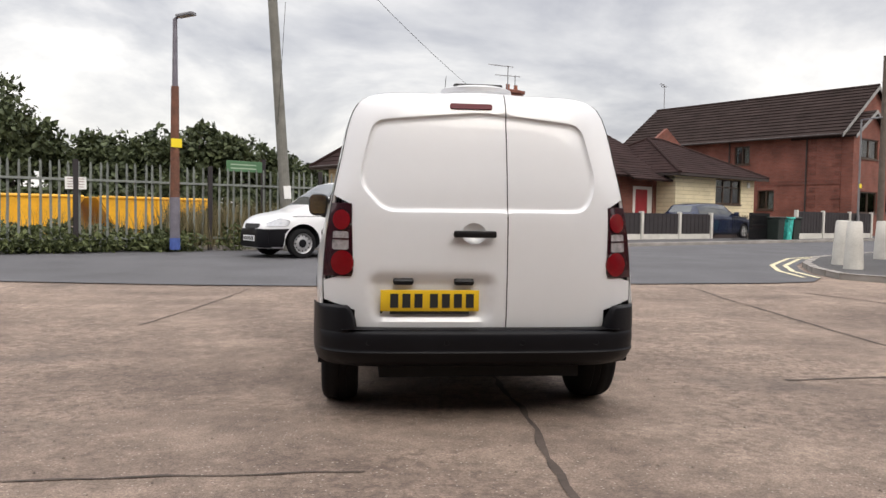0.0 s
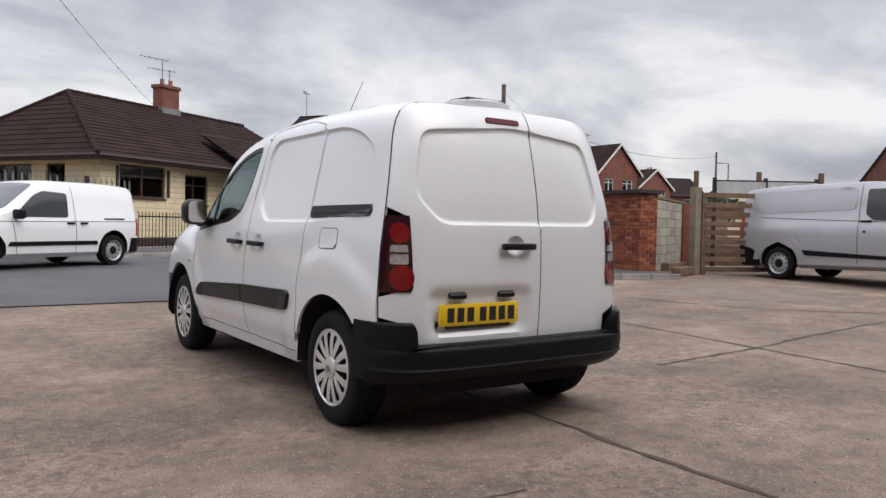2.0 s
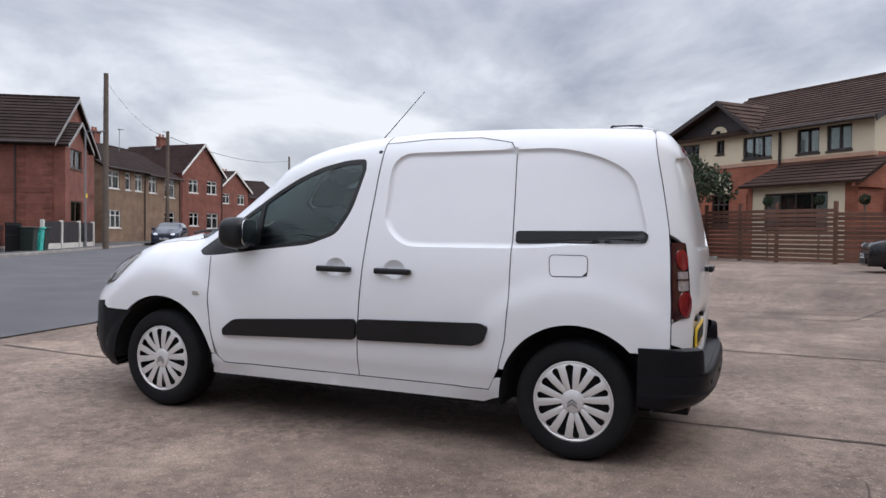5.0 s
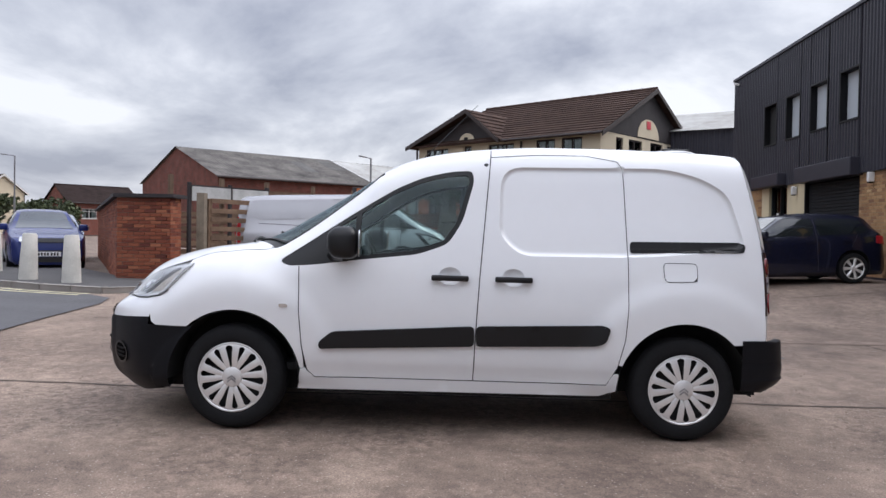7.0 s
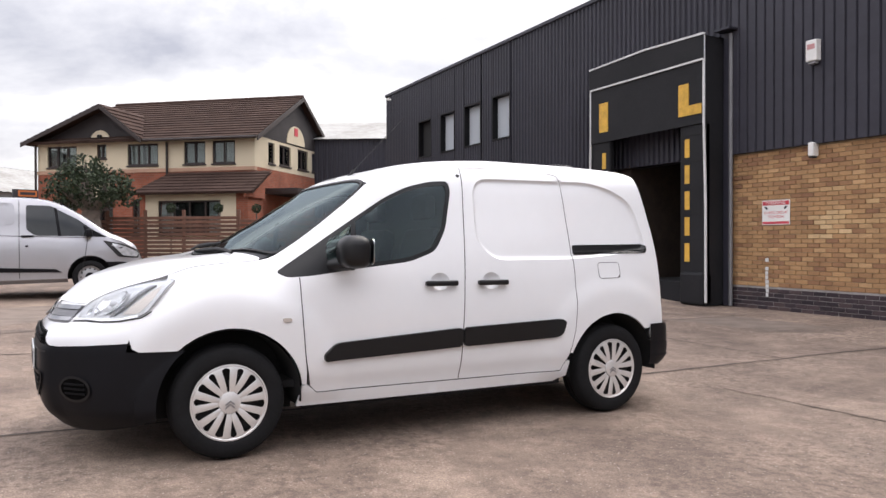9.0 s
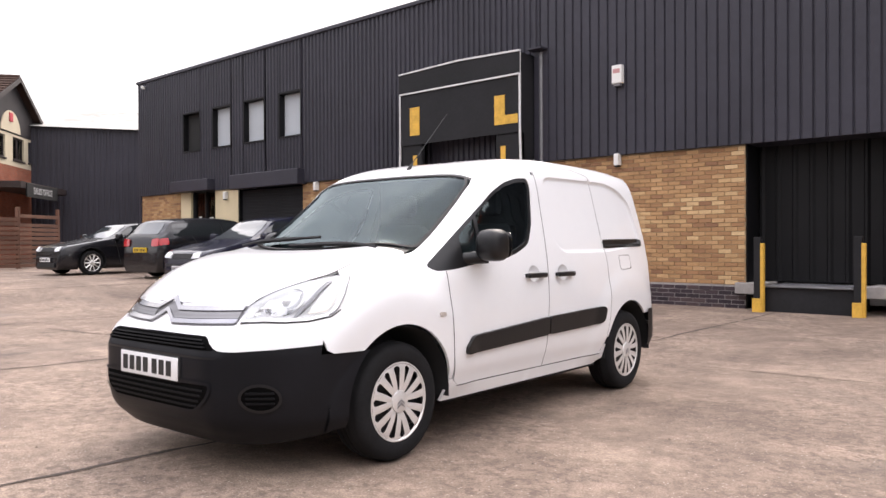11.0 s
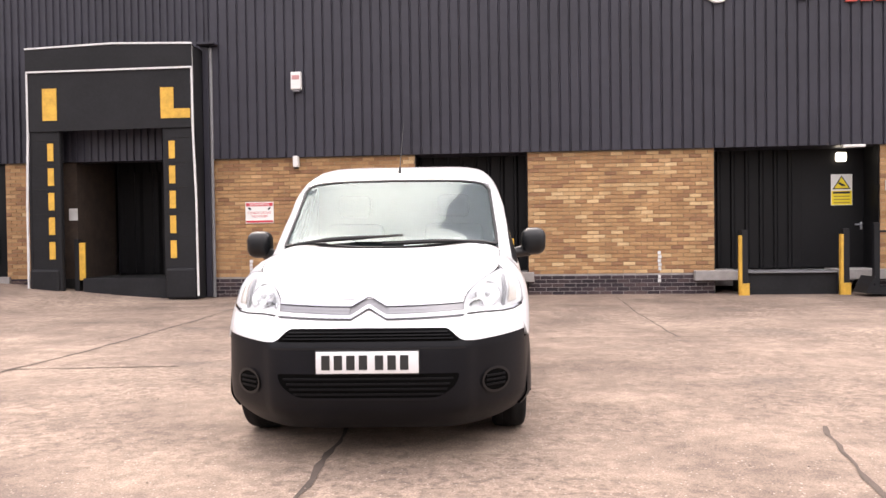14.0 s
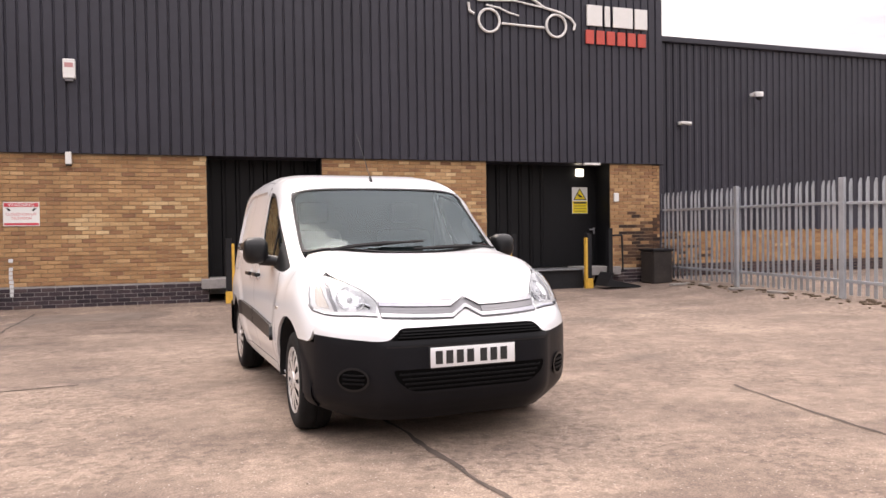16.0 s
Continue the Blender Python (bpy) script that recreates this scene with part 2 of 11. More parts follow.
    # oil and tyre stains
    col = blend("MIX", mapped(noise_tex(0.62, 3, 0.5).outputs["Fac"], 0.60, 0.72, 0.0, 0.55), col, (0.085, 0.068, 0.060))
    l.new(col, b.inputs["Base Color"])
    b.inputs["Roughness"].default_value = 0.84
    b.inputs["Specular IOR Level"].default_value = 0.35
    bp = n.new("ShaderNodeBump"); bp.inputs["Strength"].default_value, bp.inputs["Distance"].default_value = 0.45, 0.008
    hs = n.new("ShaderNodeMath"); hs.operation = "SUBTRACT"
    l.new(grit.outputs["Fac"], hs.inputs[0]); l.new(pit.outputs[0], hs.inputs[1])
    l.new(hs.outputs[0], bp.inputs["Height"]); l.new(bp.outputs[0], b.inputs["Normal"])
    return m


M_YARD = concrete_mat()
M_ASPHALT = rough_mat("asphalt", (0.075, 0.073, 0.078), 0.85, var=0.3, scale=0.8, fine=90, bump=0.4)
M_PAVING = rough_mat("pavement_tarmac", (0.065, 0.062, 0.062), 0.9, var=0.3, scale=1.2, fine=80, bump=0.4)
M_KERB = rough_mat("kerb_stone", (0.26, 0.24, 0.22), 0.85, var=0.25, scale=3, fine=60, bump=0.3, rand=0.12)
M_JOINT = rough_mat("dirt_joint", (0.07, 0.052, 0.042), 0.95, var=0.4, scale=4, fine=50)
M_BLACK_CLAD = rough_mat("black_cladding_paint", (0.030, 0.029, 0.040), 0.45, var=0.22, scale=0.6, fine=8, spec=0.35)
M_MORTAR = rough_mat("mortar", (0.30, 0.225, 0.14), 0.95, var=0.2, scale=6, fine=60)
M_MORTAR_GREY = rough_mat("grey_mortar", (0.30, 0.28, 0.27), 0.95, var=0.2, scale=6, fine=60)
M_RUBBER = rough_mat("black_rubber_sheet", (0.013, 0.013, 0.015), 0.65, var=0.35, scale=1.2, fine=20, bump=0.1, spec=0.25)
M_DOORBLACK = rough_mat("black_door_paint", (0.006, 0.006, 0.007), 0.5, var=0.3, scale=1.0, fine=20, spec=0.2)
# near-black that stands in for shade indoors; also on small dark fittings
M_DARK = rough_mat("near_black_shade_and_fittings", (0.012, 0.012, 0.012), 0.9, var=0.2)
M_YELLOW = rough_mat("yellow_safety_paint", (0.62, 0.36, 0.05), 0.6, var=0.25, scale=6, fine=30)
M_WHITEMARK = rough_mat("white_edging", (0.62, 0.62, 0.62), 0.6, var=0.15, scale=5, fine=30)
M_GALV = rough_mat("galvanised_steel", (0.42, 0.44, 0.47), 0.45, 0.55, var=0.15, scale=4, fine=40)
M_WHITE = rough_mat("white_plastic", (0.72, 0.71, 0.69), 0.45, var=0.06, scale=4, fine=20)
M_CREAMPANEL = rough_mat("cream_render_panel", (0.62, 0.52, 0.34), 0.8, var=0.1, scale=1.5, fine=30)
M_STEELGREY = rough_mat("grey_steel", (0.20, 0.20, 0.21), 0.5, 0.4, var=0.2, scale=3, fine=30)
M_PANE = glass_mat("window_glass", (0.75, 0.8, 0.8))
M_BLIND = rough_mat("pale_window_blind", (0.40, 0.43, 0.46), 0.7, var=0.05)
M_BARGE = rough_mat("weathered_barge_paint", (0.24, 0.235, 0.23), 0.7, var=0.3, scale=4, fine=30)
M_REDINK = rough_mat("red_print", (0.55, 0.05, 0.07), 0.6, var=0.08)
M_BLACKINK = rough_mat("black_print", (0.015, 0.015, 0.015), 0.6, var=0.05)
M_SIGNYELLOW = rough_mat("yellow_sign_face", (0.80, 0.62, 0.02), 0.45, var=0.05)
M_PAPER = rough_mat("white_paper", (0.75, 0.75, 0.73), 0.8, var=0.05)

# ---- ground, road, pavements ----
def sheet(bm, xs, ys, zf, inside=None):
    """A sheet of quads over a grid, at the heights that zf gives."""
    vs = {}
    def vert(i, j):
        if (i, j) not in vs:
            vs[i, j] = bm.verts.new((xs[i], ys[j], zf(xs[i], ys[j])))
        return vs[i, j]
    for i in range(len(xs) - 1):
        for j in range(len(ys) - 1):
            if inside is None or inside((xs[i] + xs[i + 1]) / 2, (ys[j] + ys[j + 1]) / 2):
                bm.faces.new((vert(i, j), vert(i + 1, j), vert(i + 1, j + 1), vert(i, j + 1)))
    return bm


def spread(*stops):
    out = []
    for (a, s), (b, _) in zip(stops, stops[1:]):
        k = max(1, round((b - a) / s))
        out += [a + (b - a) * i / k for i in range(k)]
    return out + [stops[-1][0]]


gx = spread((-900, 150), (-150, 20), (-30, 2), (-12, 0.5), (28, 2), (60, 20), (160, 150), (1000, 1))
gy = spread((-900, 150), (-150, 20), (-20, 2), (-6, 0.5), (26, 2), (60, 20), (160, 150), (1000, 1))
structure("ground", sheet(bmesh.new(), gx, gy, gz), M_YARD, "weathered brownish concrete yard with cracks and stains", "ground", smooth=True)


def strip_between(bm, left, right, lift):
    """A ribbon between two lines of the same number of points, following the ground."""
    a = [bm.verts.new((x, y, gz(x, y) + lift)) for x, y in left]
    b = [bm.verts.new((x, y, gz(x, y) + lift)) for x, y in right]
    for i in range(len(a) - 1):
        bm.faces.new((a[i], b[i], b[i + 1], a[i + 1]))
    return bm


def resample(pts, step):
    out = [pts[0]]
    for (x0, y0), (x1, y1) in zip(pts, pts[1:]):
        k = max(1, round(math.hypot(x1 - x0, y1 - y0) / step))
        out += [(x0 + (x1 - x0) * i / k, y0 + (y1 - y0) * i / k) for i in range(1, k + 1)]
    return out


def even(pts, n):
    """n points at even steps along a line."""
    d = [0.0]
    for p, q in zip(pts, pts[1:]):
        d.append(d[-1] + math.hypot(q[0] - p[0], q[1] - p[1]))
    return [(lerp_table([(s, p[0]) for s, p in zip(d, pts)], d[-1] * i / (n - 1)), lerp_table([(s, p[1]) for s, p in zip(d, pts)], d[-1] * i / (n - 1))) for i in range(n)]


FAR_KERB = [(-60, 0.5), (-30, 9.6), (-9.5, 16.4), (-5, 18.2), (2.4, 20.4), (6.6, 23.2), (12, 27.0), (19, 31.8), (30, 39.5), (70, 67)]
NEAR_EDGE = [(-60, -8.0), (-30, 2.6), (-12, 9.2), (-6, 10.8), (-2.6, 10.5), (0, 10.55), (3.5, 11.2), (6.4, 11.6), (7.1, 12.4), (7.4, 13.6), (8.0, 15.0), (9.6, 17.4), (13, 20.2), (24, 28.4), (70, 60)]
road = bmesh.new()
ROAD_L, ROAD_R = even(FAR_KERB, 160), even(NEAR_EDGE, 160)
for i in range(20):
    a, b = [[(p[0] + (q[0] - p[0]) * k / 20, p[1] + (q[1] - p[1]) * k / 20) for p, q in zip(ROAD_L, ROAD_R)] for k in (i, i + 1)]
    strip_between(road, a, b, 0.014)
bmesh.ops.remove_doubles(road, verts=road.verts, dist=1e-4)
structure("road", road, M_ASPHALT, "worn grey asphalt road running past the yard", "road")

# the pavement past the road, a step up
FAR_BACK = [(x - 1.3, y + 2.4) for x, y in FAR_KERB]
structure("pavement", strip_between(bmesh.new(), even(FAR_BACK, 160), even([(x - 0.06, y + 0.11) for x, y in FAR_KERB], 160), 0.115), M_PAVING, "grey tarmac pavement along the far side of the road", "pavement")


def kerb_run(line, label, height=0.12, width=0.13, side=1, length=0.91):
    """A run of kerb stones along a line, each a piece of its own."""
    owner = tagged(new("kerb"), label, "kerb", kind="structure")
    pts = resample(line, length)
    for (x0, y0), (x1, y1) in zip(pts, pts[1:]):
        ln = math.hypot(x1 - x0, y1 - y0)
        bm = boxed(0.004, ln - 0.004, 0, width * side, -0.12, height, 0.012)
        z0, z1 = gz(x0, y0), gz(x1, y1)
        ob = part("kerb_stone", bm, M_KERB, owner)
        ob.matrix_world = pose(x0, y0, z0, 0, -math.degrees(math.atan2(z1 - z0, ln)), math.degrees(math.atan2(y1 - y0, x1 - x0)))
    return owner


kerb_run([(-22, 12.2), (-9.5, 16.4), (-5, 18.2), (2.4, 20.4), (6.6, 23.2), (12, 27.0), (19, 31.8), (30, 39.5)], "worn grey concrete kerb along the far side of the road")
# the pavement at the corner with the side wall
CORNER = [(9.9, 11.2), (7.9, 11.65), (7.3, 12.3), (7.5, 13.5), (8.1, 14.9), (9.7, 17.3), (13, 20.1), (24, 28.3)]
structure("pavement_corner", strip_between(bmesh.new(), even(CORNER, 60), even([(10.1, 11.9), (10.0, 12.2), (9.95, 12.6), (10.0, 13.0), (10.4, 13.6), (12, 15.0), (15.5, 17.8), (26, 26.0)], 60), 0.10), M_PAVING, "dark tarmac pavement on the street corner", "pavement")
kerb_run(CORNER, "low concrete kerb round the street corner", 0.105, side=-1, length=0.7)


def yellow_lines():
    bm = bmesh.new()
    for off in (0.28, 0.52):
        pts = []
        base = resample(CORNER[2:7], 0.35)
        for i, p in enumerate(base):
            q, r = base[max(0, i - 1)], base[min(len(base) - 1, i + 1)]
            d = Vector((r[0] - q[0], r[1] - q[1])).normalized()
            pts.append((p, d))
        strip_between(bm, [(p[0] - d.y * off, p[1] + d.x * off) for p, d in pts], [(p[0] - d.y * (off + 0.09), p[1] + d.x * (off + 0.09)) for p, d in pts], 0.022)
    return bm


structure("road_marking", yellow_lines(), rough_mat("worn_yellow_road_paint", (0.55, 0.50, 0.33), 0.8, var=0.35, scale=5, fine=40), "worn pale double lines round the corner", "road marking")

# ---- the warehouse ----
WY = -2.63          # its brick face
DOORS = [(-0.95, 1.23), (-7.44, -4.44)]
BRICK_TOP, PLINTH = 2.85, 0.50


def wall_bm(spans, y0, y1, z0, z1):
    bm = bmesh.new()
    for a, b in spans:
        box(bm, a, b, y0, y1, z0, z1)
    return bm


# body of the wall behind the brick faces: mortar
SPANS_BRICK = [(-8.74, -7.44), (-4.44, -0.95), (1.23, 5.40), (8.85, 9.62), (10.75, 13.0)]
structure("wall_north", wall_bm(SPANS_BRICK, WY - 0.68, WY - 0.012, 0.0, BRICK_TOP + 0.2), M_MORTAR, "buff brick warehouse wall over a dark brick plinth", "wall")
structure("wall_north_far", wall_bm([(19.3, 21.85)], WY - 0.35, WY - 0.012, 0.2, BRICK_TOP + 0.2), M_MORTAR, "buff brick warehouse wall", "wall")


def rib_sheet(bm, x0, x1, y, z0, z1, pitch=0.148, deep=0.036, flat=0.50):
    """Upright box-profile cladding."""
    prof, x = [], x0
    while x < x1:
        w = pitch
        prof += [(x, 0), (x + w * flat * 0.9, 0), (x + w * (flat + 0.08), deep), (x + w * 0.92, deep)]
        x += w
    prof = [(min(p, x1), d) for p, d in prof] + [(x1, 0)]
    lo = [bm.verts.new((p, y + d, z0)) for p, d in prof]
    hi = [bm.verts.new((p, y + d, z1)) for p, d in prof]
    for i in range(len(prof) - 1):
        if prof[i + 1][0] - prof[i][0] > 1e-5 or prof[i + 1][1] != prof[i][1]:
            bm.faces.new((lo[i], lo[i + 1], hi[i + 1], hi[i]))
    return bm


CLAD_Y = WY + 0.05
TOP = 6.72
bm = rib_sheet(bmesh.new(), -8.80, 5.30, CLAD_Y, BRICK_TOP, 6.85, 0.19, 0.030, 0.10)
box(bm, -8.80, 5.30, WY - 0.68, CLAD_Y - 0.003, BRICK_TOP - 0.004, 6.84)
structure("cladding", bm, M_BLACK_CLAD, "black ribbed steel cladding on the warehouse's upper wall", "cladding")
# with the holes of the upper windows left open
WINDOWS = [(12.92, 13.92), (14.56, 15.62), (16.24, 17.26), (17.94, 18.96)]
WZ0, WZ1 = 4.10, 5.36
bm = bmesh.new()
edges = [5.30] + [v for w in WINDOWS for v in w] + [21.9]
for a, b in zip(edges[::2], edges[1::2]):
    rib_sheet(bm, a, b, CLAD_Y, BRICK_TOP, TOP - 0.03)
for a, b in WINDOWS:
    rib_sheet(bm, a, b, CLAD_Y, BRICK_TOP, WZ0)
    rib_sheet(bm, a, b, CLAD_Y, WZ1, TOP - 0.03)
structure("cladding_far", bm, M_BLACK_CLAD, "black ribbed steel cladding with office windows", "cladding")
bm = bmesh.new()
for a, b in zip(edges[::2], edges[1::2]):
    box(bm, a, b, WY - 0.30, CLAD_Y - 0.003, BRICK_TOP, TOP - 0.03)
for a, b in WINDOWS:
    box(bm, a, b, WY - 0.30, CLAD_Y - 0.003, BRICK_TOP, WZ0)
    box(bm, a, b, WY - 0.30, CLAD_Y - 0.003, WZ1, TOP - 0.03)
structure("wall_lining", bm, M_BLACK_CLAD, "black steel wall lining", "wall")
# roof, far gable, back
bm = boxed(-8.80, 21.9, -32, WY - 0.3, 6.5, 6.7)
structure("roof", bm, M_STEELGREY, "flat grey warehouse roof", "roof")
bm = boxed(5.2, 21.98, CLAD_Y - 0.06, CLAD_Y + 0.07, TOP - 0.03, TOP + 0.06, 0.008)
box(bm, -8.83, 5.2, CLAD_Y - 0.06, CLAD_Y + 0.07, 6.85, 6.93, 0.008)
structure("roof_trim", bm, M_BLACK_CLAD, "black metal roof edge trim", "trim")
structure("wall_east", boxed(21.84, 21.95, -32, WY + 0.05, 0, TOP), M_BLACK_CLAD, "black clad end wall", "wall")
structure("wall_west", boxed(-8.80, -8.55, -32, WY - 0.012, 0, 6.84), M_BLACK_CLAD, "black clad side wall", "wall")
structure("wall_south", boxed(-8.8, 21.9, -32.2, -32, 0, 6.7), M_BLACK_CLAD, "plain black back wall", "wall")
structure("floor_inside", boxed(-8.5, 21.8, -31.9, WY - 0.70, 0.2, 0.48), M_MORTAR_GREY, "concrete warehouse floor", "floor")

# ---- panel work: flat outlines laid on a curved surface ----
from mathutils.geometry import delaunay_2d_cdt


def pchip(tab):
    """A smooth curve through a table of (x, value) that does not overshoot."""
    xs, ys = [p[0] for p in tab], [p[1] for p in tab]
    n = len(xs)
    d = [(ys[i + 1] - ys[i]) / (xs[i + 1] - xs[i]) for i in range(n - 1)]
    m = [d[0]] + [0 if d[i - 1] * d[i] <= 0 else 2 * d[i - 1] * d[i] / (d[i - 1] + d[i]) for i in range(1, n - 1)] + [d[-1]]
    def f(x):
        if x <= xs[0]:
            return ys[0]
        if x >= xs[-1]:
            return ys[-1]
        i = max(k for k in range(n - 1) if xs[k] <= x)
        h = xs[i + 1] - xs[i]
        t = (x - xs[i]) / h
        return (1 + 2 * t) * (1 - t) ** 2 * ys[i] + t * (1 - t) ** 2 * h * m[i] + t * t * (3 - 2 * t) * ys[i + 1] + t * t * (t - 1) * h * m[i + 1]
    return f


def inside(p, poly):
    c, n = False, len(poly)
    for i in range(n):
        (x0, y0), (x1, y1) = poly[i], poly[(i + 1) % n]
        if (y0 > p[1]) != (y1 > p[1]) and p[0] < (x1 - x0) * (p[1] - y0) / (y1 - y0) + x0:
            c = not c
    return c


def edge_dist(p, poly):
    best = 9.0
    n = len(poly)
    for i in range(n):
        ax, ay = poly[i]
        bx, by = poly[(i + 1) % n]
        dx, dy = bx - ax, by - ay
        t = max(0, min(1, ((p[0] - ax) * dx + (p[1] - ay) * dy) / max(1e-12, dx * dx + dy * dy)))
        best = min(best, math.hypot(p[0] - ax - t * dx, p[1] - ay - t * dy))
    return best


def closed(pts, step):
    return resample(list(pts) + [pts[0]], step)[:-1]


def rounded(poly, r, k=5):
    """The outline with its corners rounded."""
    out, n = [], len(poly)
    for i in range(n):
        p, a, b = Vector(poly[i]), Vector(poly[i - 1]), Vector(poly[(i + 1) % n])
        q = min(r, (a - p).length * 0.45, (b - p).length * 0.45)
        s, e = p + (a - p).normalized() * q, p + (b - p).normalized() * q
        for j in range(k + 1):
            t = j / k
            v = s * (1 - t) ** 2 + p * 2 * t * (1 - t) + e * t * t
            out.append((v.x, v.y))
    return out


def crease(mapf):
    """The outline of the pressing on this surface, and points that keep its edge crisp."""
    poly = CARGO if mapf in (v_left, v_right) else BACKLIGHT if mapf is v_back else None
    if not poly:
        return None, []
    line = closed(poly, 0.028)
    out, n = [], len(line)
    turn = sum(line[i - 1][0] * line[i][1] - line[i][0] * line[i - 1][1] for i in range(n))
    for i, (x, y) in enumerate(line):
        a, b = line[i - 1], line[(i + 1) % n]
        t = Vector((b[0] - a[0], b[1] - a[1])).normalized() * (1 if turn > 0 else -1)
        for d in (-0.012, -0.003, 0.007, 0.018, 0.030):
            out.append((x - t.y * d, y + t.x * d))
    return poly, out


def panel(outline, mapf, step=0.04, holes=(), lift=0.0, flange=0.018, edge_step=None):
    """A sheet over a flat outline, laid on the surface that mapf gives for two numbers, with its edge turned in."""
    es = edge_step or step
    loops = [closed(outline, es)] + [closed(h, es) for h in holes]
    pts, edges = [], []
    for lp in loops:
        k = len(pts)
        pts += lp
        edges += [(k + i, k + (i + 1) % len(lp)) for i in range(len(lp))]
    xs, ys = [p[0] for p in loops[0]], [p[1] for p in loops[0]]
    press, sharp = crease(mapf)
    y, row = min(ys) + step / 2, 0
    while y < max(ys):
        x = min(xs) + (step / 4 if row % 2 else step * 0.75)
        while x < max(xs):
            if inside((x, y), loops[0]) and not any(inside((x, y), h) for h in loops[1:]) and all(edge_dist((x, y), lp) > 0.45 * step for lp in loops) and not (press and edge_dist((x, y), press) < 0.042):
                pts.append((x, y))
            x += step
        y += step * 0.87
        row += 1
    for p in sharp:
        if inside(p, loops[0]) and not any(inside(p, h) for h in loops[1:]) and all(edge_dist(p, lp) > 0.012 for lp in loops):
            pts.append(p)
    vv, _, ff, *_ = delaunay_2d_cdt([Vector(p) for p in pts], edges, [], 0, 1e-6)
    bm = bmesh.new()
    def place(p):
        c = Vector(mapf(p[0], p[1]))
        h = 0.002
        u = Vector(mapf(p[0] + h, p[1])) - Vector(mapf(p[0] - h, p[1]))
        v = Vector(mapf(p[0], p[1] + h)) - Vector(mapf(p[0], p[1] - h))
        nn = u.cross(v)
        nn = nn.normalized() if nn.length > 1e-12 else Vector((0, 0, 1))
        return c, nn
    made, norm = [], []
    for p in vv:
        c, nn = place((p.x, p.y))
        made.append(c); norm.append(nn)
    # outward: away from the middle of the van
    mid = Vector((1.4, 0, 0.75))
    out = sum((c - mid).normalized().dot(nn) for c, nn in zip(made, norm))
    sg = 1 if out >= 0 else -1
    verts = [bm.verts.new(c + nn * (lift * sg)) for c, nn in zip(made, norm)]
    for f in ff:
        c = (sum(vv[i].x for i in f) / len(f), sum(vv[i].y for i in f) / len(f))
        if inside(c, loops[0]) and not any(inside(c, h) for h in loops[1:]):
            try:
                nf = bm.faces.new([verts[i] for i in f])
                nf.normal_update()
                if nf.normal.dot(norm[f[0]] * sg) < 0:
                    nf.normal_flip()
            except ValueError:
                pass
    if flange:
        deep = {}
        for i, v in enumerate(verts):
            if v.is_boundary:
                deep[v] = bm.verts.new(v.co - norm[i] * (sg * flange))
        for e in [e for e in bm.edges if e.is_boundary and e.verts[0] in deep and e.verts[1] in deep]:
            lp = e.link_loops[0]
            a, b = lp.vert, lp.link_loop_next.vert
            bm.faces.new((b, a, deep[a], deep[b]))
    bmesh.ops.delete(bm, geom=[v for v in bm.verts if not v.link_faces], context="VERTS")
    return bm


def ribbon(line, mapf, width=0.006, lift=0.0012):
    """A narrow band along a line on the surface: a shut line."""
    pts = resample(line, 0.03)
    bm = bmesh.new()
    rows = []
    mid = Vector((1.4, 0, 0.75))
    for i, p in enumerate(pts):
        a, b = pts[max(0, i - 1)], pts[min(len(pts) - 1, i + 1)]
        d = Vector((b[0] - a[0], b[1] - a[1])).normalized()
        c = Vector(mapf(*p))
        u = Vector(mapf(p[0] + 0.002, p[1])) - Vector(mapf(p[0] - 0.002, p[1]))
        v = Vector(mapf(p[0], p[1] + 0.002)) - Vector(mapf(p[0], p[1] - 0.002))
        n = u.cross(v).normalized()
        if n.dot(c - mid) < 0:
            n = -n
        t = (Vector(mapf(*b)) - Vector(mapf(*a))).normalized()
        s = n.cross(t).normalized() * (width / 2)
        rows.append((bm.verts.new(c + s + n * lift), bm.verts.new(c - s + n * lift)))
    for (a, b), (c, d) in zip(rows, rows[1:]):
        bm.faces.new((a, b, d, c))
    bmesh.ops.recalc_face_normals(bm, faces=bm.faces)
    return bm


# ---- the white panel van: x ahead from the rear axle, y to its left, z up ----
V_TOP = pchip([(-0.62, 1.50), (-0.56, 1.66), (-0.50, 1.725), (-0.40, 1.760), (-0.2, 1.778), (0.1, 1.790), (0.45, 1.796), (0.82, 1.795), (1.2, 1.773), (1.5, 1.733), (1.72, 1.672),
               (2.0, 1.522), (2.35, 1.325), (2.70, 1.140), (2.78, 1.122), (2.97, 1.098), (3.19, 1.050), (3.36, 0.990), (3.46, 0.915), (3.54, 0.83), (3.6, 0.76)])
V_P = pchip([(0.18, 0.79), (0.30, 0.835), (0.40, 0.858), (0.55, 0.880), (0.75, 0.886), (0.95, 0.873), (1.1, 0.850), (1.25, 0.820), (1.4, 0.785), (1.55, 0.752), (1.7, 0.715), (1.8, 0.69)])
V_K = pchip([(-0.66, 0.90), (-0.5, 0.948), (-0.3, 0.975), (0.1, 0.995), (0.7, 1.0), (2.1, 1.0), (2.7, 0.985), (3.0, 0.970), (3.2, 0.946), (3.35, 0.90), (3.45, 0.84), (3.6, 0.7)])
V_N = pchip([(-0.6, 9.0), (0.6, 7.5), (1.4, 7.5), (1.75, 8.0), (1.875, 7.8), (1.95, 5.8), (2.1, 4.2), (2.22, 3.5), (2.355, 3.08), (2.45, 2.95), (2.6, 3.8), (2.7, 5.0), (2.85, 5.4), (3.0, 4.2), (3.2, 3.0), (3.32, 2.4), (3.4, 2.2), (3.6, 2.0)])
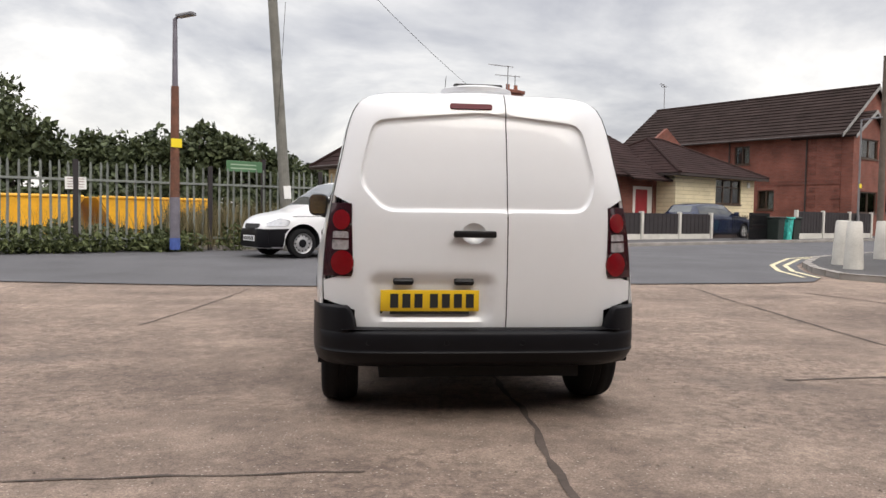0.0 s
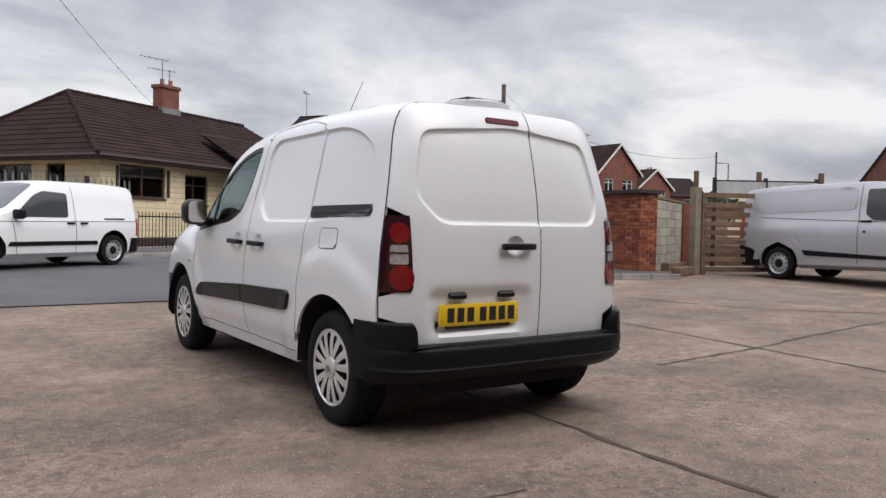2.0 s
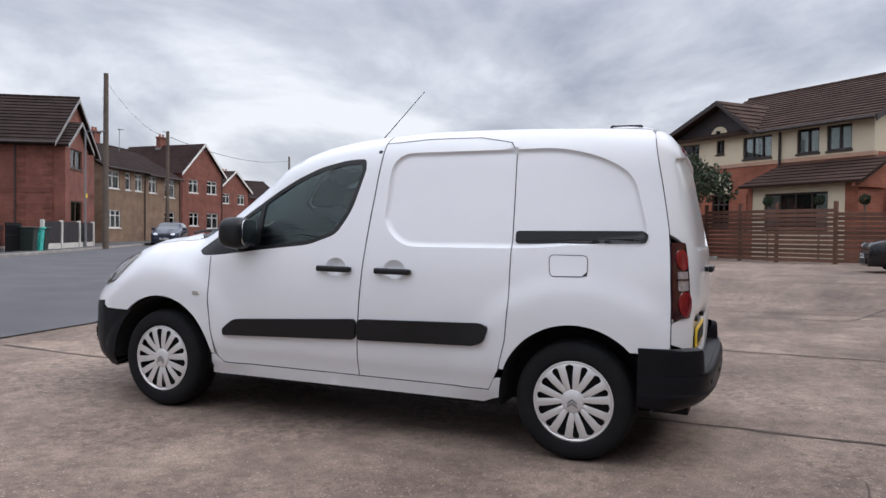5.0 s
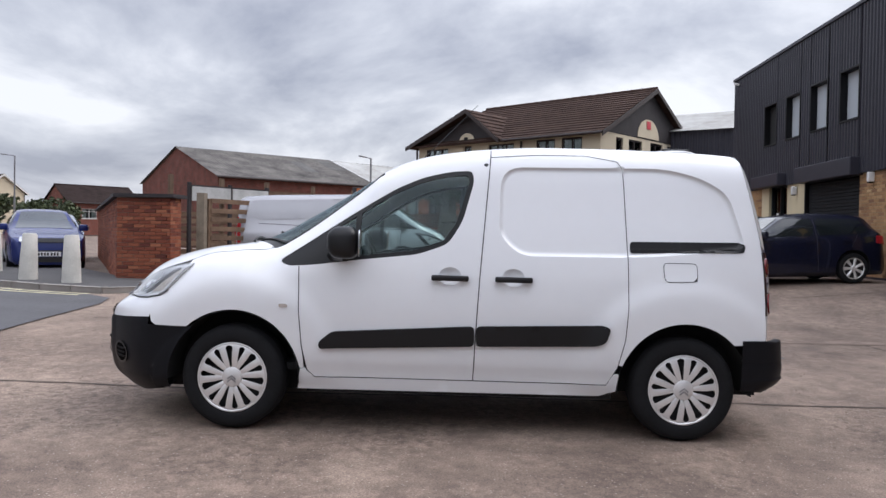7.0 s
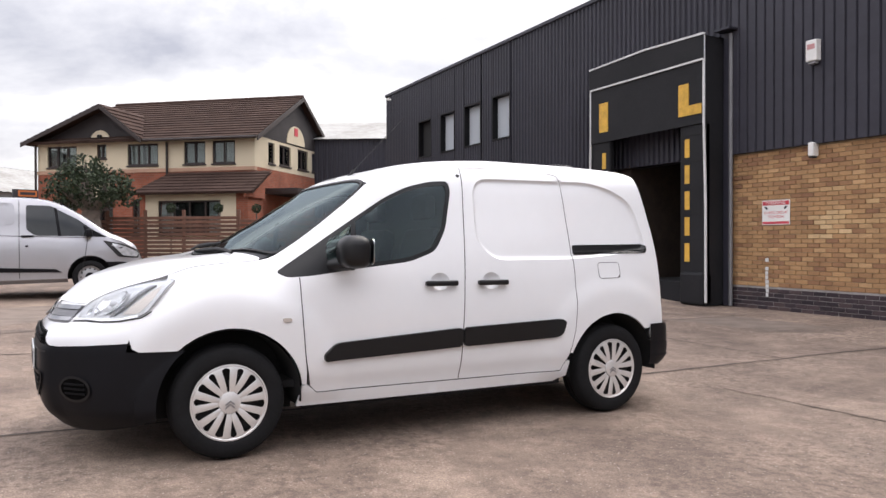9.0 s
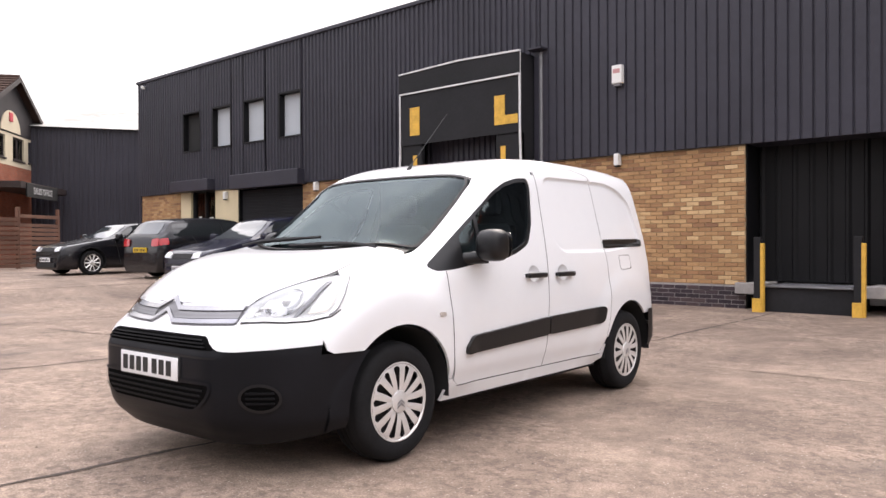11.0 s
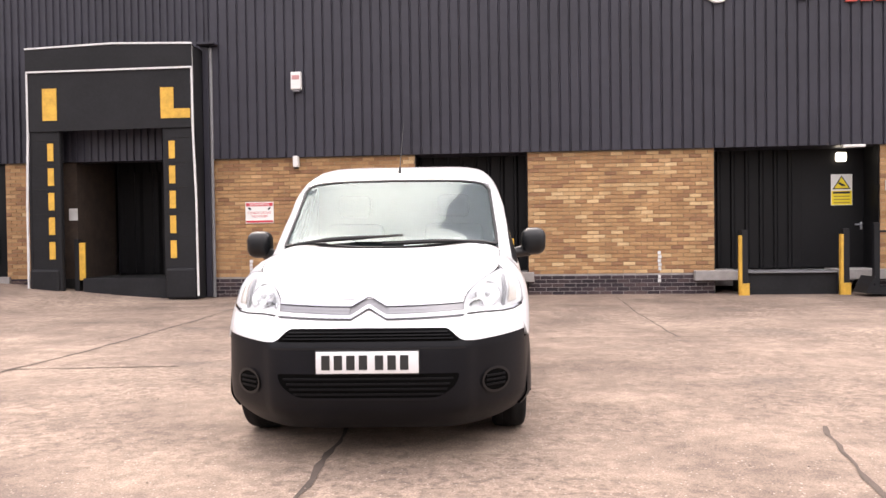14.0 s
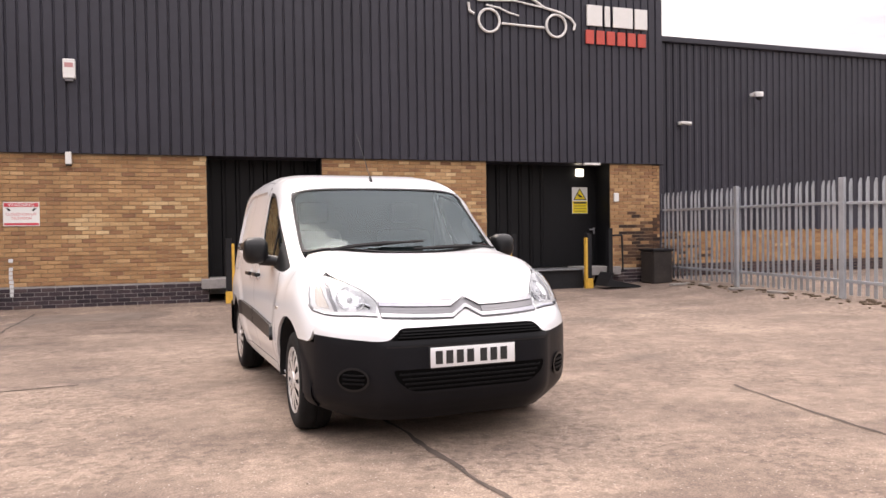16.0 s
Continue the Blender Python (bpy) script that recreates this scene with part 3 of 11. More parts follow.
CARGO = rounded([(1.12, 1.635), (0.12, 1.652), (-0.10, 1.60), (-0.265, 1.505), (-0.315, 1.33), (-0.36, 1.17), (0.30, 1.108), (1.0, 1.10), (1.13, 1.22)], 0.13)


def v_half(x, z):
    """Half the body's width at x and z, before the pressings."""
    h = V_TOP(x)
    zc = h - 0.5
    p = V_P(z) * V_K(x)
    if z > zc:
        t = min(0.9999, (z - zc) / 0.5)
        p *= (1 - t ** V_N(x)) ** (1 / V_N(x))
    return p


def v_side(x, z):
    y = v_half(x, z)
    p = (x, z)
    if -0.4 < x < 1.2 and 1.0 < z < 1.7:
        d = edge_dist(p, CARGO) * (1 if inside(p, CARGO) else -1)
        y -= 0.020 * smooth01(-0.004, 0.014, d)
    for wx in (0.0, 2.718):
        r = math.hypot(x - wx, (z - 0.318))
        if z > 0.3 and r < 0.75:
            y += 0.016 * smooth01(0.70, 0.56, r)
    y -= 0.012 * smooth01(0.44, 0.36, z)
    return y


def v_left(x, z):
    return (x, v_side(x, z), z)


def v_right(x, z):
    return (x, -v_side(x, z), z)


def v_topz(x, y):
    """The height of the roof, windscreen or bonnet at x and y."""
    y = abs(y)
    lo, hi = V_TOP(x) - 0.5, V_TOP(x)
    for _ in range(26):
        m = (lo + hi) / 2
        if v_half(x, m) > y:
            lo = m
        else:
            hi = m
    return lo


def v_roof(x, y):
    return (x, y, v_topz(x, y))


Y_EDGE = pchip([(-0.5, 0.55), (0.0, 0.585), (1.2, 0.60), (1.6, 0.625), (1.75, 0.65), (1.875, 0.684), (2.1, 0.706), (2.42, 0.724), (2.6, 0.716), (2.95, 0.70), (3.05, 0.69), (3.19, 0.632), (3.315, 0.553), (3.40, 0.505), (3.5, 0.48)])
X_SEAM = pchip([(0.50, -0.483), (0.65, -0.479), (0.80, -0.477), (0.95, -0.470), (1.10, -0.462), (1.20, -0.453), (1.30, -0.437), (1.40, -0.418), (1.50, -0.398), (1.60, -0.376), (1.70, -0.358), (1.80, -0.340)])
X_REAR = pchip([(0.40, -0.572), (0.6, -0.590), (0.8, -0.596), (1.0, -0.592), (1.2, -0.576), (1.4, -0.538), (1.55, -0.500), (1.65, -0.468), (1.72, -0.430), (1.765, -0.390), (1.80, -0.345)])
TAILPANEL = rounded([(0.60, 0.785), (-0.065, 0.785), (-0.045, 0.548), (0.575, 0.548)], 0.05)
BACKLIGHT = rounded([(0.585, 1.60), (0.0, 1.655), (-0.545, 1.60), (-0.62, 1.28), (-0.56, 1.125), (0.53, 1.118), (0.645, 1.25), (0.645, 1.34)], 0.07)


def v_back(y, z):
    xs, xr = X_SEAM(z), X_REAR(z)
    yb = v_half(xs, z)
    x = xr + (xs - xr) * min(1.0, abs(y) / yb) ** 5
    p = (y, z)
    d = edge_dist(p, BACKLIGHT) * (1 if inside(p, BACKLIGHT) else -1)
    x += 0.020 * smooth01(-0.006, 0.013, d)
    d = edge_dist(p, TAILPANEL) * (1 if inside(p, TAILPANEL) else -1)
    x += 0.030 * smooth01(-0.01, 0.03, d)
    return (x, y, z)


# the nose in plan: y, x at the bumper's height, x at the lamps' height
NOSE_PLAN = [(0.0, 3.640, 3.645), (0.2, 3.639, 3.632), (0.35, 3.634, 3.600), (0.43, 3.626, 3.570), (0.50, 3.598, 3.540), (0.60, 3.524, 3.488), (0.70, 3.434, 3.418), (0.78, 3.338, 3.325), (0.825, 3.252, 3.240), (0.850, 3.150, 3.140), (0.863, 3.050, 3.040), (0.871, 2.950, 2.940)]
NOSE_S = [0.0]
for p, q in zip(NOSE_PLAN, NOSE_PLAN[1:]):
    NOSE_S.append(NOSE_S[-1] + math.hypot(q[0] - p[0], q[1] - p[1]))
NOSE_LEN = NOSE_S[-1]
PLAN_Y = pchip([(d, p[0]) for d, p in zip(NOSE_S, NOSE_PLAN)])
PLAN_LOW, PLAN_HIGH = pchip([(p[0], p[1]) for p in NOSE_PLAN]), pchip([(p[0], p[2]) for p in NOSE_PLAN])
NOSE_DX = pchip([(0.15, -0.20), (0.18, -0.13), (0.22, -0.085), (0.27, -0.045), (0.35, -0.014), (0.45, 0.0), (0.62, 0.0), (0.66, -0.008), (0.70, -0.022), (0.74, -0.045), (0.77, -0.072), (0.82, -0.105), (0.86, -0.14), (0.90, -0.185), (0.95, -0.26), (0.98, -0.335), (1.0, -0.40), (1.03, -0.48)])


def nose_width(z):
    return 1 - 0.10 * smooth01(0.32, 0.15, z)


def v_nose(y, z):
    """The nose and front bumper, for y across and z up."""
    a = min(0.871, abs(y) / nose_width(z))
    k = smooth01(0.68, 0.80, z)
    back = smooth01(3.30, 2.95, PLAN_LOW(a))
    return (PLAN_LOW(a) * (1 - k) + PLAN_HIGH(a) * k + NOSE_DX(z) * (1 - 0.8 * back), y, z)


def v_nose_at(u, z):
    """The same by the way along the plan, from -1 to 1."""
    y = PLAN_Y(abs(u) * NOSE_LEN) * nose_width(z)
    return v_nose(math.copysign(y, u), z)




M_VANWHITE = rough_mat("white_car_paint", (0.74, 0.745, 0.76), 0.28, var=0.02, scale=0.9, fine=12, coat=0.8)
M_BUMPER = rough_mat("black_bumper_plastic", (0.0085, 0.0085, 0.0105), 0.40, var=0.25, scale=3, fine=160, bump=0.06, spec=0.13)
M_TRIM = rough_mat("dark_grey_trim_plastic", (0.008, 0.008, 0.009), 0.36, var=0.2, scale=3, fine=90, bump=0.05, spec=0.34)
M_SEAL = rough_mat("black_rubber_seal", (0.012, 0.012, 0.013), 0.7, var=0.2)
M_TYRE = rough_mat("tyre_rubber", (0.009, 0.009, 0.010), 0.8, var=0.3, scale=8, fine=60, bump=0.15, spec=0.2)
M_HUBCAP = rough_mat("silver_hubcap_plastic", (0.70, 0.69, 0.68), 0.27, 0.5, var=0.08, scale=10, fine=60)
M_RECESSBLACK = rough_mat("recess_shade_black", (0.003, 0.003, 0.003), 0.9, var=0.2, spec=0.05)
M_WELL = rough_mat("dark_wheel_well", (0.010, 0.010, 0.011), 0.95, var=0.3)
M_SCREEN = glass_mat("windscreen_glass", (0.46, 0.60, 0.58), 0.03, 1.48, (0.55, 0.65, 0.68))
M_SIDEGLASS = glass_mat("side_window_glass", (0.62, 0.73, 0.71), 0.0, 1.6, (0.85, 1.0, 1.0))
M_LENS = glass_mat("clear_lamp_lens", (0.93, 0.94, 0.95), ior=1.4)
M_REDLENS = rough_mat("red_lamp_lens", (0.19, 0.006, 0.010), 0.14, var=0.15, scale=20, fine=150, coat=0.8)
M_DARKRED = rough_mat("dark_red_lamp_body", (0.030, 0.005, 0.009), 0.15, var=0.15, scale=8, coat=0.8)
M_BRAKE = rough_mat("red_brake_lens", (0.10, 0.006, 0.012), 0.35, var=0.1, spec=0.2)
M_SLAT = rough_mat("matt_black_slat", (0.006, 0.006, 0.007), 0.6, var=0.2, spec=0.12)
M_CLEARLAMP = rough_mat("clear_ribbed_lamp_lens", (0.46, 0.43, 0.44), 0.16, 0.4, var=0.5, scale=25, fine=120, coat=0.6)
M_CHROME = rough_mat("chrome", (0.72, 0.72, 0.73), 0.12, 1.0, var=0.05)
M_BAND = rough_mat("silver_grille_paint", (0.21, 0.21, 0.22), 0.35, 0.6, var=0.06)
M_CHROMEBAR = rough_mat("grille_chrome", (0.36, 0.36, 0.375), 0.16, 1.0, var=0.06)
M_SATIN = rough_mat("satin_silver", (0.60, 0.60, 0.61), 0.35, 0.5, var=0.05)
M_BOWL = rough_mat("pale_lamp_bowl", (0.70, 0.71, 0.72), 0.25, 0.25, var=0.12, scale=18, fine=60)
M_PLATE_Y = rough_mat("yellow_plate_face", (0.78, 0.50, 0.02), 0.35, var=0.05)
M_PLATE_W = rough_mat("white_plate_face", (0.74, 0.74, 0.75), 0.35, var=0.04)
M_SEAT = rough_mat("dark_grey_seat_cloth", (0.035, 0.036, 0.042), 0.9, var=0.3, scale=6, fine=90, bump=0.2)
M_DASH = rough_mat("grey_dashboard_plastic", (0.05, 0.052, 0.055), 0.55, var=0.15, scale=5, fine=90)
M_AMBER = rough_mat("clear_indicator_lens", (0.55, 0.50, 0.45), 0.2, 0.3, var=0.1)


def arch(cx, r, a0, a1, n=16):
    return [(cx + r * math.cos(radians(a0 + (a1 - a0) * i / n)), 0.318 + r * math.sin(radians(a0 + (a1 - a0) * i / n))) for i in range(n + 1)]


def top_line(x0, x1, n=24):
    return [(x0 + (x1 - x0) * i / n, v_topz(x0 + (x1 - x0) * i / n, Y_EDGE(x0 + (x1 - x0) * i / n))) for i in range(n + 1)]


SIDE_WINDOW = rounded([(2.46, 1.030), (2.30, 1.135), (2.10, 1.270), (1.913, 1.392), (1.76, 1.487), (1.60, 1.560), (1.43, 1.602), (1.30, 1.610), (1.288, 1.545), (1.352, 1.298), (1.438, 1.156), (1.62, 1.090), (1.977, 1.048), (2.253, 1.010), (2.40, 1.0)], 0.05)
GLASS = rounded([(2.16, 1.205), (1.913, 1.368), (1.76, 1.462), (1.60, 1.535), (1.43, 1.577), (1.325, 1.583), (1.318, 1.54), (1.380, 1.305), (1.462, 1.175), (1.63, 1.115), (1.977, 1.073), (2.16, 1.050)], 0.04)
B_LINE = [(1.267, 0.335), (1.260, 0.606), (1.243, 0.953), (1.218, 1.299), (1.182, 1.70)]
S_LINE = [(0.464, 0.335), (0.405, 0.45), (0.366, 0.614), (0.352, 0.824), (0.356, 1.140), (0.362, 1.314), (0.370, 1.52), (0.376, 1.64), (0.41, 1.69), (0.53, 1.712)]
F_LINE = [(2.222, 0.335), (2.267, 0.376), (2.299, 0.53), (2.319, 0.734), (2.33, 1.0)]


def side_panels(van, mapf, side):
    def put(name, bm, mat, label="", parent=van):
        return part(name, bm, mat, parent, label, smooth=40)
    def cup_ring(hx):
        return [(hx + 0.068 * math.cos(i * math.tau / 24), 0.966 + 0.054 * math.sin(i * math.tau / 24)) for i in range(24)]
    # quarter panel
    seam = [(X_SEAM(z), z) for z in [0.60 + 0.08 * i for i in range(15)]]
    seam = [p for p in seam if p[1] < v_topz(p[0], Y_EDGE(p[0])) - 0.01]
    tl = [p for p in top_line(-0.5, 0.53) if p[0] > seam[-1][0] + 0.02]
    poly = seam + tl + S_LINE[::-1][0:8] + [(0.40, 0.46)] + arch(0, 0.402, 20, 136, 22) + [(-0.36, 0.60)]
    put("rear_quarter", panel(poly, mapf, 0.035, edge_step=0.03), M_VANWHITE)
    # sliding door
    top = top_line(1.182, 0.53, 16)
    sl = B_LINE[:4] + top + S_LINE[::-1][1:]
    door = put("sliding_door", panel(sl, mapf, 0.035, holes=[cup_ring(1.04)], edge_step=0.03), M_VANWHITE)
    put("shut_line", ribbon(B_LINE[:4] + [(1.184, v_topz(1.184, Y_EDGE(1.184)))], mapf), M_SEAL, "", door)
    put("shut_line", ribbon(S_LINE + [(0.6, 1.724), (0.9, 1.722), (1.184, 1.700)], mapf, 0.005), M_SEAL, "", door)
    # front door
    tf = top_line(1.182, 2.44, 20)
    tf = [(x, z) for x, z in tf]
    fd = tf + [(2.50, 1.06), (2.43, 0.982)] + F_LINE[::-1][0:] + B_LINE[:4]
    fdoor = put("front_door", panel(fd, mapf, 0.035, holes=[SIDE_WINDOW, cup_ring(1.42)], edge_step=0.03), M_VANWHITE)
    put("shut_line", ribbon(F_LINE + [], mapf), M_SEAL, "", fdoor)
    put("shut_line", ribbon([(2.222, 0.335), (1.267, 0.335), (0.464, 0.335)], mapf), M_SEAL, "", fdoor)
    put("window_frame", panel(SIDE_WINDOW, mapf, 0.03, holes=[GLASS], lift=-0.004, flange=0.02, edge_step=0.02), M_TRIM, "black window surround", fdoor)
    g = put("window_pane", panel(GLASS, mapf, 0.05, lift=-0.009, flange=0), M_SIDEGLASS, "tinted side window glass", fdoor)
    g.visible_shadow = False
    put("divider_bar", panel([(2.005, 1.06), (1.975, 1.06), (1.965, 1.36), (1.995, 1.34)], mapf, 0.05, lift=-0.003), M_TRIM, "", fdoor)
    # front wing
    tw = top_line(2.44, 3.02, 14)
    wing = tw + [(3.035, 0.985), (3.05, 0.955), (3.09, 0.90), (3.15, 0.83), (3.205, 0.795), (3.238, 0.745), (3.238, 0.70), (3.222, 0.64), (3.19, 0.622), (3.00, 0.62)] + arch(2.718, 0.412, 48, 170, 22) + [(2.285, 0.385)] + F_LINE[2:] + [(2.43, 0.982), (2.50, 1.06)]
    put("front_wing", panel(wing, mapf, 0.035, edge_step=0.03), M_VANWHITE)
    ind = put("side_indicator", panel(rounded([(2.44, 0.775), (2.39, 0.775), (2.385, 0.755), (2.435, 0.752)], 0.012), mapf, 0.02, lift=0.008, flange=0.01), M_AMBER, "small clear side indicator")
    # sill
    sill = [(2.31, 0.38), (2.285, 0.385), (2.25, 0.36), (2.222, 0.332), (0.464, 0.332), (0.43, 0.40), (0.395, 0.40), (0.405, 0.30), (0.50, 0.262), (2.33, 0.256)]
    put("sill", panel(sill, mapf, 0.05, lift=0.004), M_VANWHITE)
    # rubbing strips on both doors
    for pts, own in (([(2.19, 0.515), (2.195, 0.555), (2.12, 0.618), (1.268, 0.672), (1.268, 0.552)], fdoor), ([(1.256, 0.552), (1.256, 0.672), (0.50, 0.698), (0.455, 0.68), (0.485, 0.595), (0.54, 0.573)], door)):
        put("rubbing_strip", panel(rounded(pts, 0.03), mapf, 0.04, lift=0.022, flange=0.024, edge_step=0.015), M_TRIM, "dark grey plastic rubbing strip", own)
    # slide rail
    put("slide_rail", panel(rounded([(0.340, 1.132), (0.340, 1.200), (-0.332, 1.212), (-0.357, 1.192), (-0.347, 1.150)], 0.02), mapf, 0.03, lift=0.006, flange=0.012), M_TRIM, "black sliding door rail")
    put("rail_groove", panel([(0.338, 1.150), (0.338, 1.160), (-0.33, 1.172), (-0.33, 1.164)], mapf, 0.04, lift=0.009, flange=0.004), M_SEAL)
    fuel = rounded([(0.146, 1.078), (-0.058, 1.079), (-0.060, 0.971), (0.136, 0.965)], 0.03)
    put("fuel_flap", panel(fuel, mapf, 0.04, lift=0.0025, flange=0.004), M_VANWHITE)
    put("flap_gap", ribbon(fuel + [fuel[0]], mapf, 0.004, 0.0028), M_SEAL)
    put("flap_catch", panel([(-0.035, 0.973), (-0.058, 0.973), (-0.058, 0.996)], mapf, 0.02, lift=0.003, flange=0.003), M_SEAL)
    # door handles with a dished cup
    for hx, own in ((1.42, fdoor), (1.04, door)):
        put("handle_cup", panel(cup_ring(hx), lambda a, b, c=hx: tuple(Vector(mapf(a, b)) - Vector((0, side * 0.024 * max(0, 1 - ((a - c) / 0.067) ** 2 - ((b - 0.966) / 0.053) ** 2), 0))), 0.012, flange=0.0), M_VANWHITE, "", own)
        bm = bmesh.new()
        y = v_side(hx, 0.955)
        box(bm, hx - 0.112, hx + 0.112, y + 0.016, y + 0.040, 0.938, 0.972, 0.010, seg=3)
        box(bm, hx - 0.108, hx - 0.075, y - 0.004, y + 0.03, 0.942, 0.968, 0.006)
        box(bm, hx + 0.075, hx + 0.108, y - 0.004, y + 0.03, 0.942, 0.968, 0.006)
        if side < 0:
            bmesh.ops.scale(bm, vec=(1, -1, 1), verts=bm.verts); bmesh.ops.reverse_faces(bm, faces=bm.faces)
        put("handle", bm, M_TRIM, "black door handle", own)
    # mirror
    bm = bmesh.new()
    box(bm, 1.955, 2.115, 0.895, 1.065, 1.055, 1.245, 0.06, seg=4)
    for v in bm.verts:
        k = (v.co.z - 1.05) / 0.2
        v.co.x += 0.03 * k * 0.3
        if v.co.x > 2.06:
            v.co.x += 0.03 * (1 - abs(k - 0.45) * 1.4)
    if side < 0:
        bmesh.ops.scale(bm, vec=(1, -1, 1), verts=bm.verts); bmesh.ops.reverse_faces(bm, faces=bm.faces)
    mir = put("wing_mirror", bm, M_TRIM, "black plastic wing mirror")
    bm = bmesh.new()
    rod(bm, (2.16, side * 0.80, 1.065), (2.04, side * 0.94, 1.085), 0.035, 0.045)
    put("mirror_arm", bm, M_TRIM, "", mir)
    bm = bmesh.new()
    prism(bm, rounded([(side * 0.915, 1.075), (side * 1.05, 1.075), (side * 1.05, 1.23), (side * 0.915, 1.23)], 0.04), 1.948, 1.953, "x")
    put("mirror_glass", bm, M_CHROME, "mirror glass", mir)




def grid_surface(fn, us, vs):
    """A sheet of quads over two lists of numbers."""
    bm = bmesh.new()
    g = [[bm.verts.new(fn(u, v)) for v in vs] for u in us]
    for i in range(len(us) - 1):
        for j in range(len(vs) - 1):
            bm.faces.new((g[i][j], g[i + 1][j], g[i + 1][j + 1], g[i][j + 1]))
    bmesh.ops.recalc_face_normals(bm, faces=bm.faces)
    return bm


def steps(a, b, n):
    return [a + (b - a) * i / n for i in range(n + 1)]


def plate_bars(owner, y0, y1, z0, z1, x, xo, tilt, mat):
    """The characters of a number plate as plain upright bars."""
    n, w = 7, (y1 - y0) / 7.6
    for i in range(n):
        a = y0 + (y1 - y0) * (0.055 + 0.89 * (i + (0.28 if i > 3 else 0)) / 7.3)
        bm = boxed(min(x, x + xo), max(x, x + xo), a, a + w * 0.62, z0 + (z1 - z0) * 0.17, z0 + (z1 - z0) * 0.83)
        part("plain_bar", bm, mat, owner)


def wheel(parent, x, y, side):
    w = new("wheel"); w.parent = parent; w.location = (x, y, 0.318)
    prof = [(0.19, -0.10), (0.25, -0.105), (0.295, -0.098), (0.312, -0.078), (0.317, -0.04), (0.313, -0.036), (0.317, -0.03), (0.318, 0.0), (0.313, 0.003), (0.318, 0.008), (0.317, 0.04), (0.312, 0.045), (0.311, 0.072), (0.298, 0.094), (0.270, 0.104), (0.235, 0.103), (0.212, 0.098), (0.205, 0.085), (0.19, 0.08)]
    bm = lathe(bmesh.new(), [(r, h * side) for r, h in prof], 56)
    part("tyre", bm, M_TYRE, w, smooth=50)
    bm = lathe(bmesh.new(), [(0.001, 0.045 * side), (0.20, 0.045 * side), (0.206, 0.09 * side)], 40)
    part("dark_backing", bm, M_WELL, w)
    # hubcap: seven pairs of broad blades, the two of a pair joined at the boss
    n, gap = 7, math.pi / 7
    for i in range(n):
        for k in (-1, 1):
            bm = bmesh.new()
            rows = []
            for r, lo, cut, h in ((0.050, 0.0, 0.030, 0.096), (0.074, 0.0, 0.085, 0.101), (0.096, 0.0, 0.090, 0.103), (0.108, 0.030, 0.092, 0.1035), (0.150, 0.075, 0.105, 0.103), (0.178, 0.098, 0.122, 0.101), (0.187, 0.080, 0.105, 0.099), (0.193, 0.0, 0.0, 0.097), (0.200, 0.0, 0.0, 0.095)):
                hi = gap - cut
                a0 = i * math.tau / n + 0.1
                rows.append([bm.verts.new((r * math.cos(a0 + k * (lo + (hi - lo) * f)), (h + (0.004 if f == 0.5 else 0)) * side, r * math.sin(a0 + k * (lo + (hi - lo) * f)))) for f in (0, 0.5, 1)])
            for p, q in zip(rows, rows[1:]):
                for j in range(2):
                    bm.faces.new((p[j], p[j + 1], q[j + 1], q[j]))
            bmesh.ops.recalc_face_normals(bm, faces=bm.faces)
            part("hubcap_blade", bm, M_HUBCAP, w, smooth=30)
    bm = bmesh.new()
    lathe(bm, [(0.196, 0.093 * side), (0.204, 0.101 * side), (0.211, 0.100 * side), (0.213, 0.090 * side)], 56)
    lathe(bm, [(0.062, 0.094 * side), (0.058, 0.106 * side), (0.046, 0.110 * side), (0.0005, 0.111 * side)], 32)
    bmesh.ops.recalc_face_normals(bm, faces=bm.faces)
    cap = part("hubcap", bm, M_HUBCAP, w, "silver plastic hubcap with slots", smooth=30)
    bm = bmesh.new()
    for k in (0, 1):
        for s in (-1, 1):
            z = 0.016 - 0.018 * k
            prism(bm, [(0, z), (s * 0.026, z - 0.020), (s * 0.026, z - 0.030), (0, z - 0.011)], 0.111 * side, 0.1135 * side, "y")
    part("hub_emblem", bm, M_STEELGREY, cap)
    return w


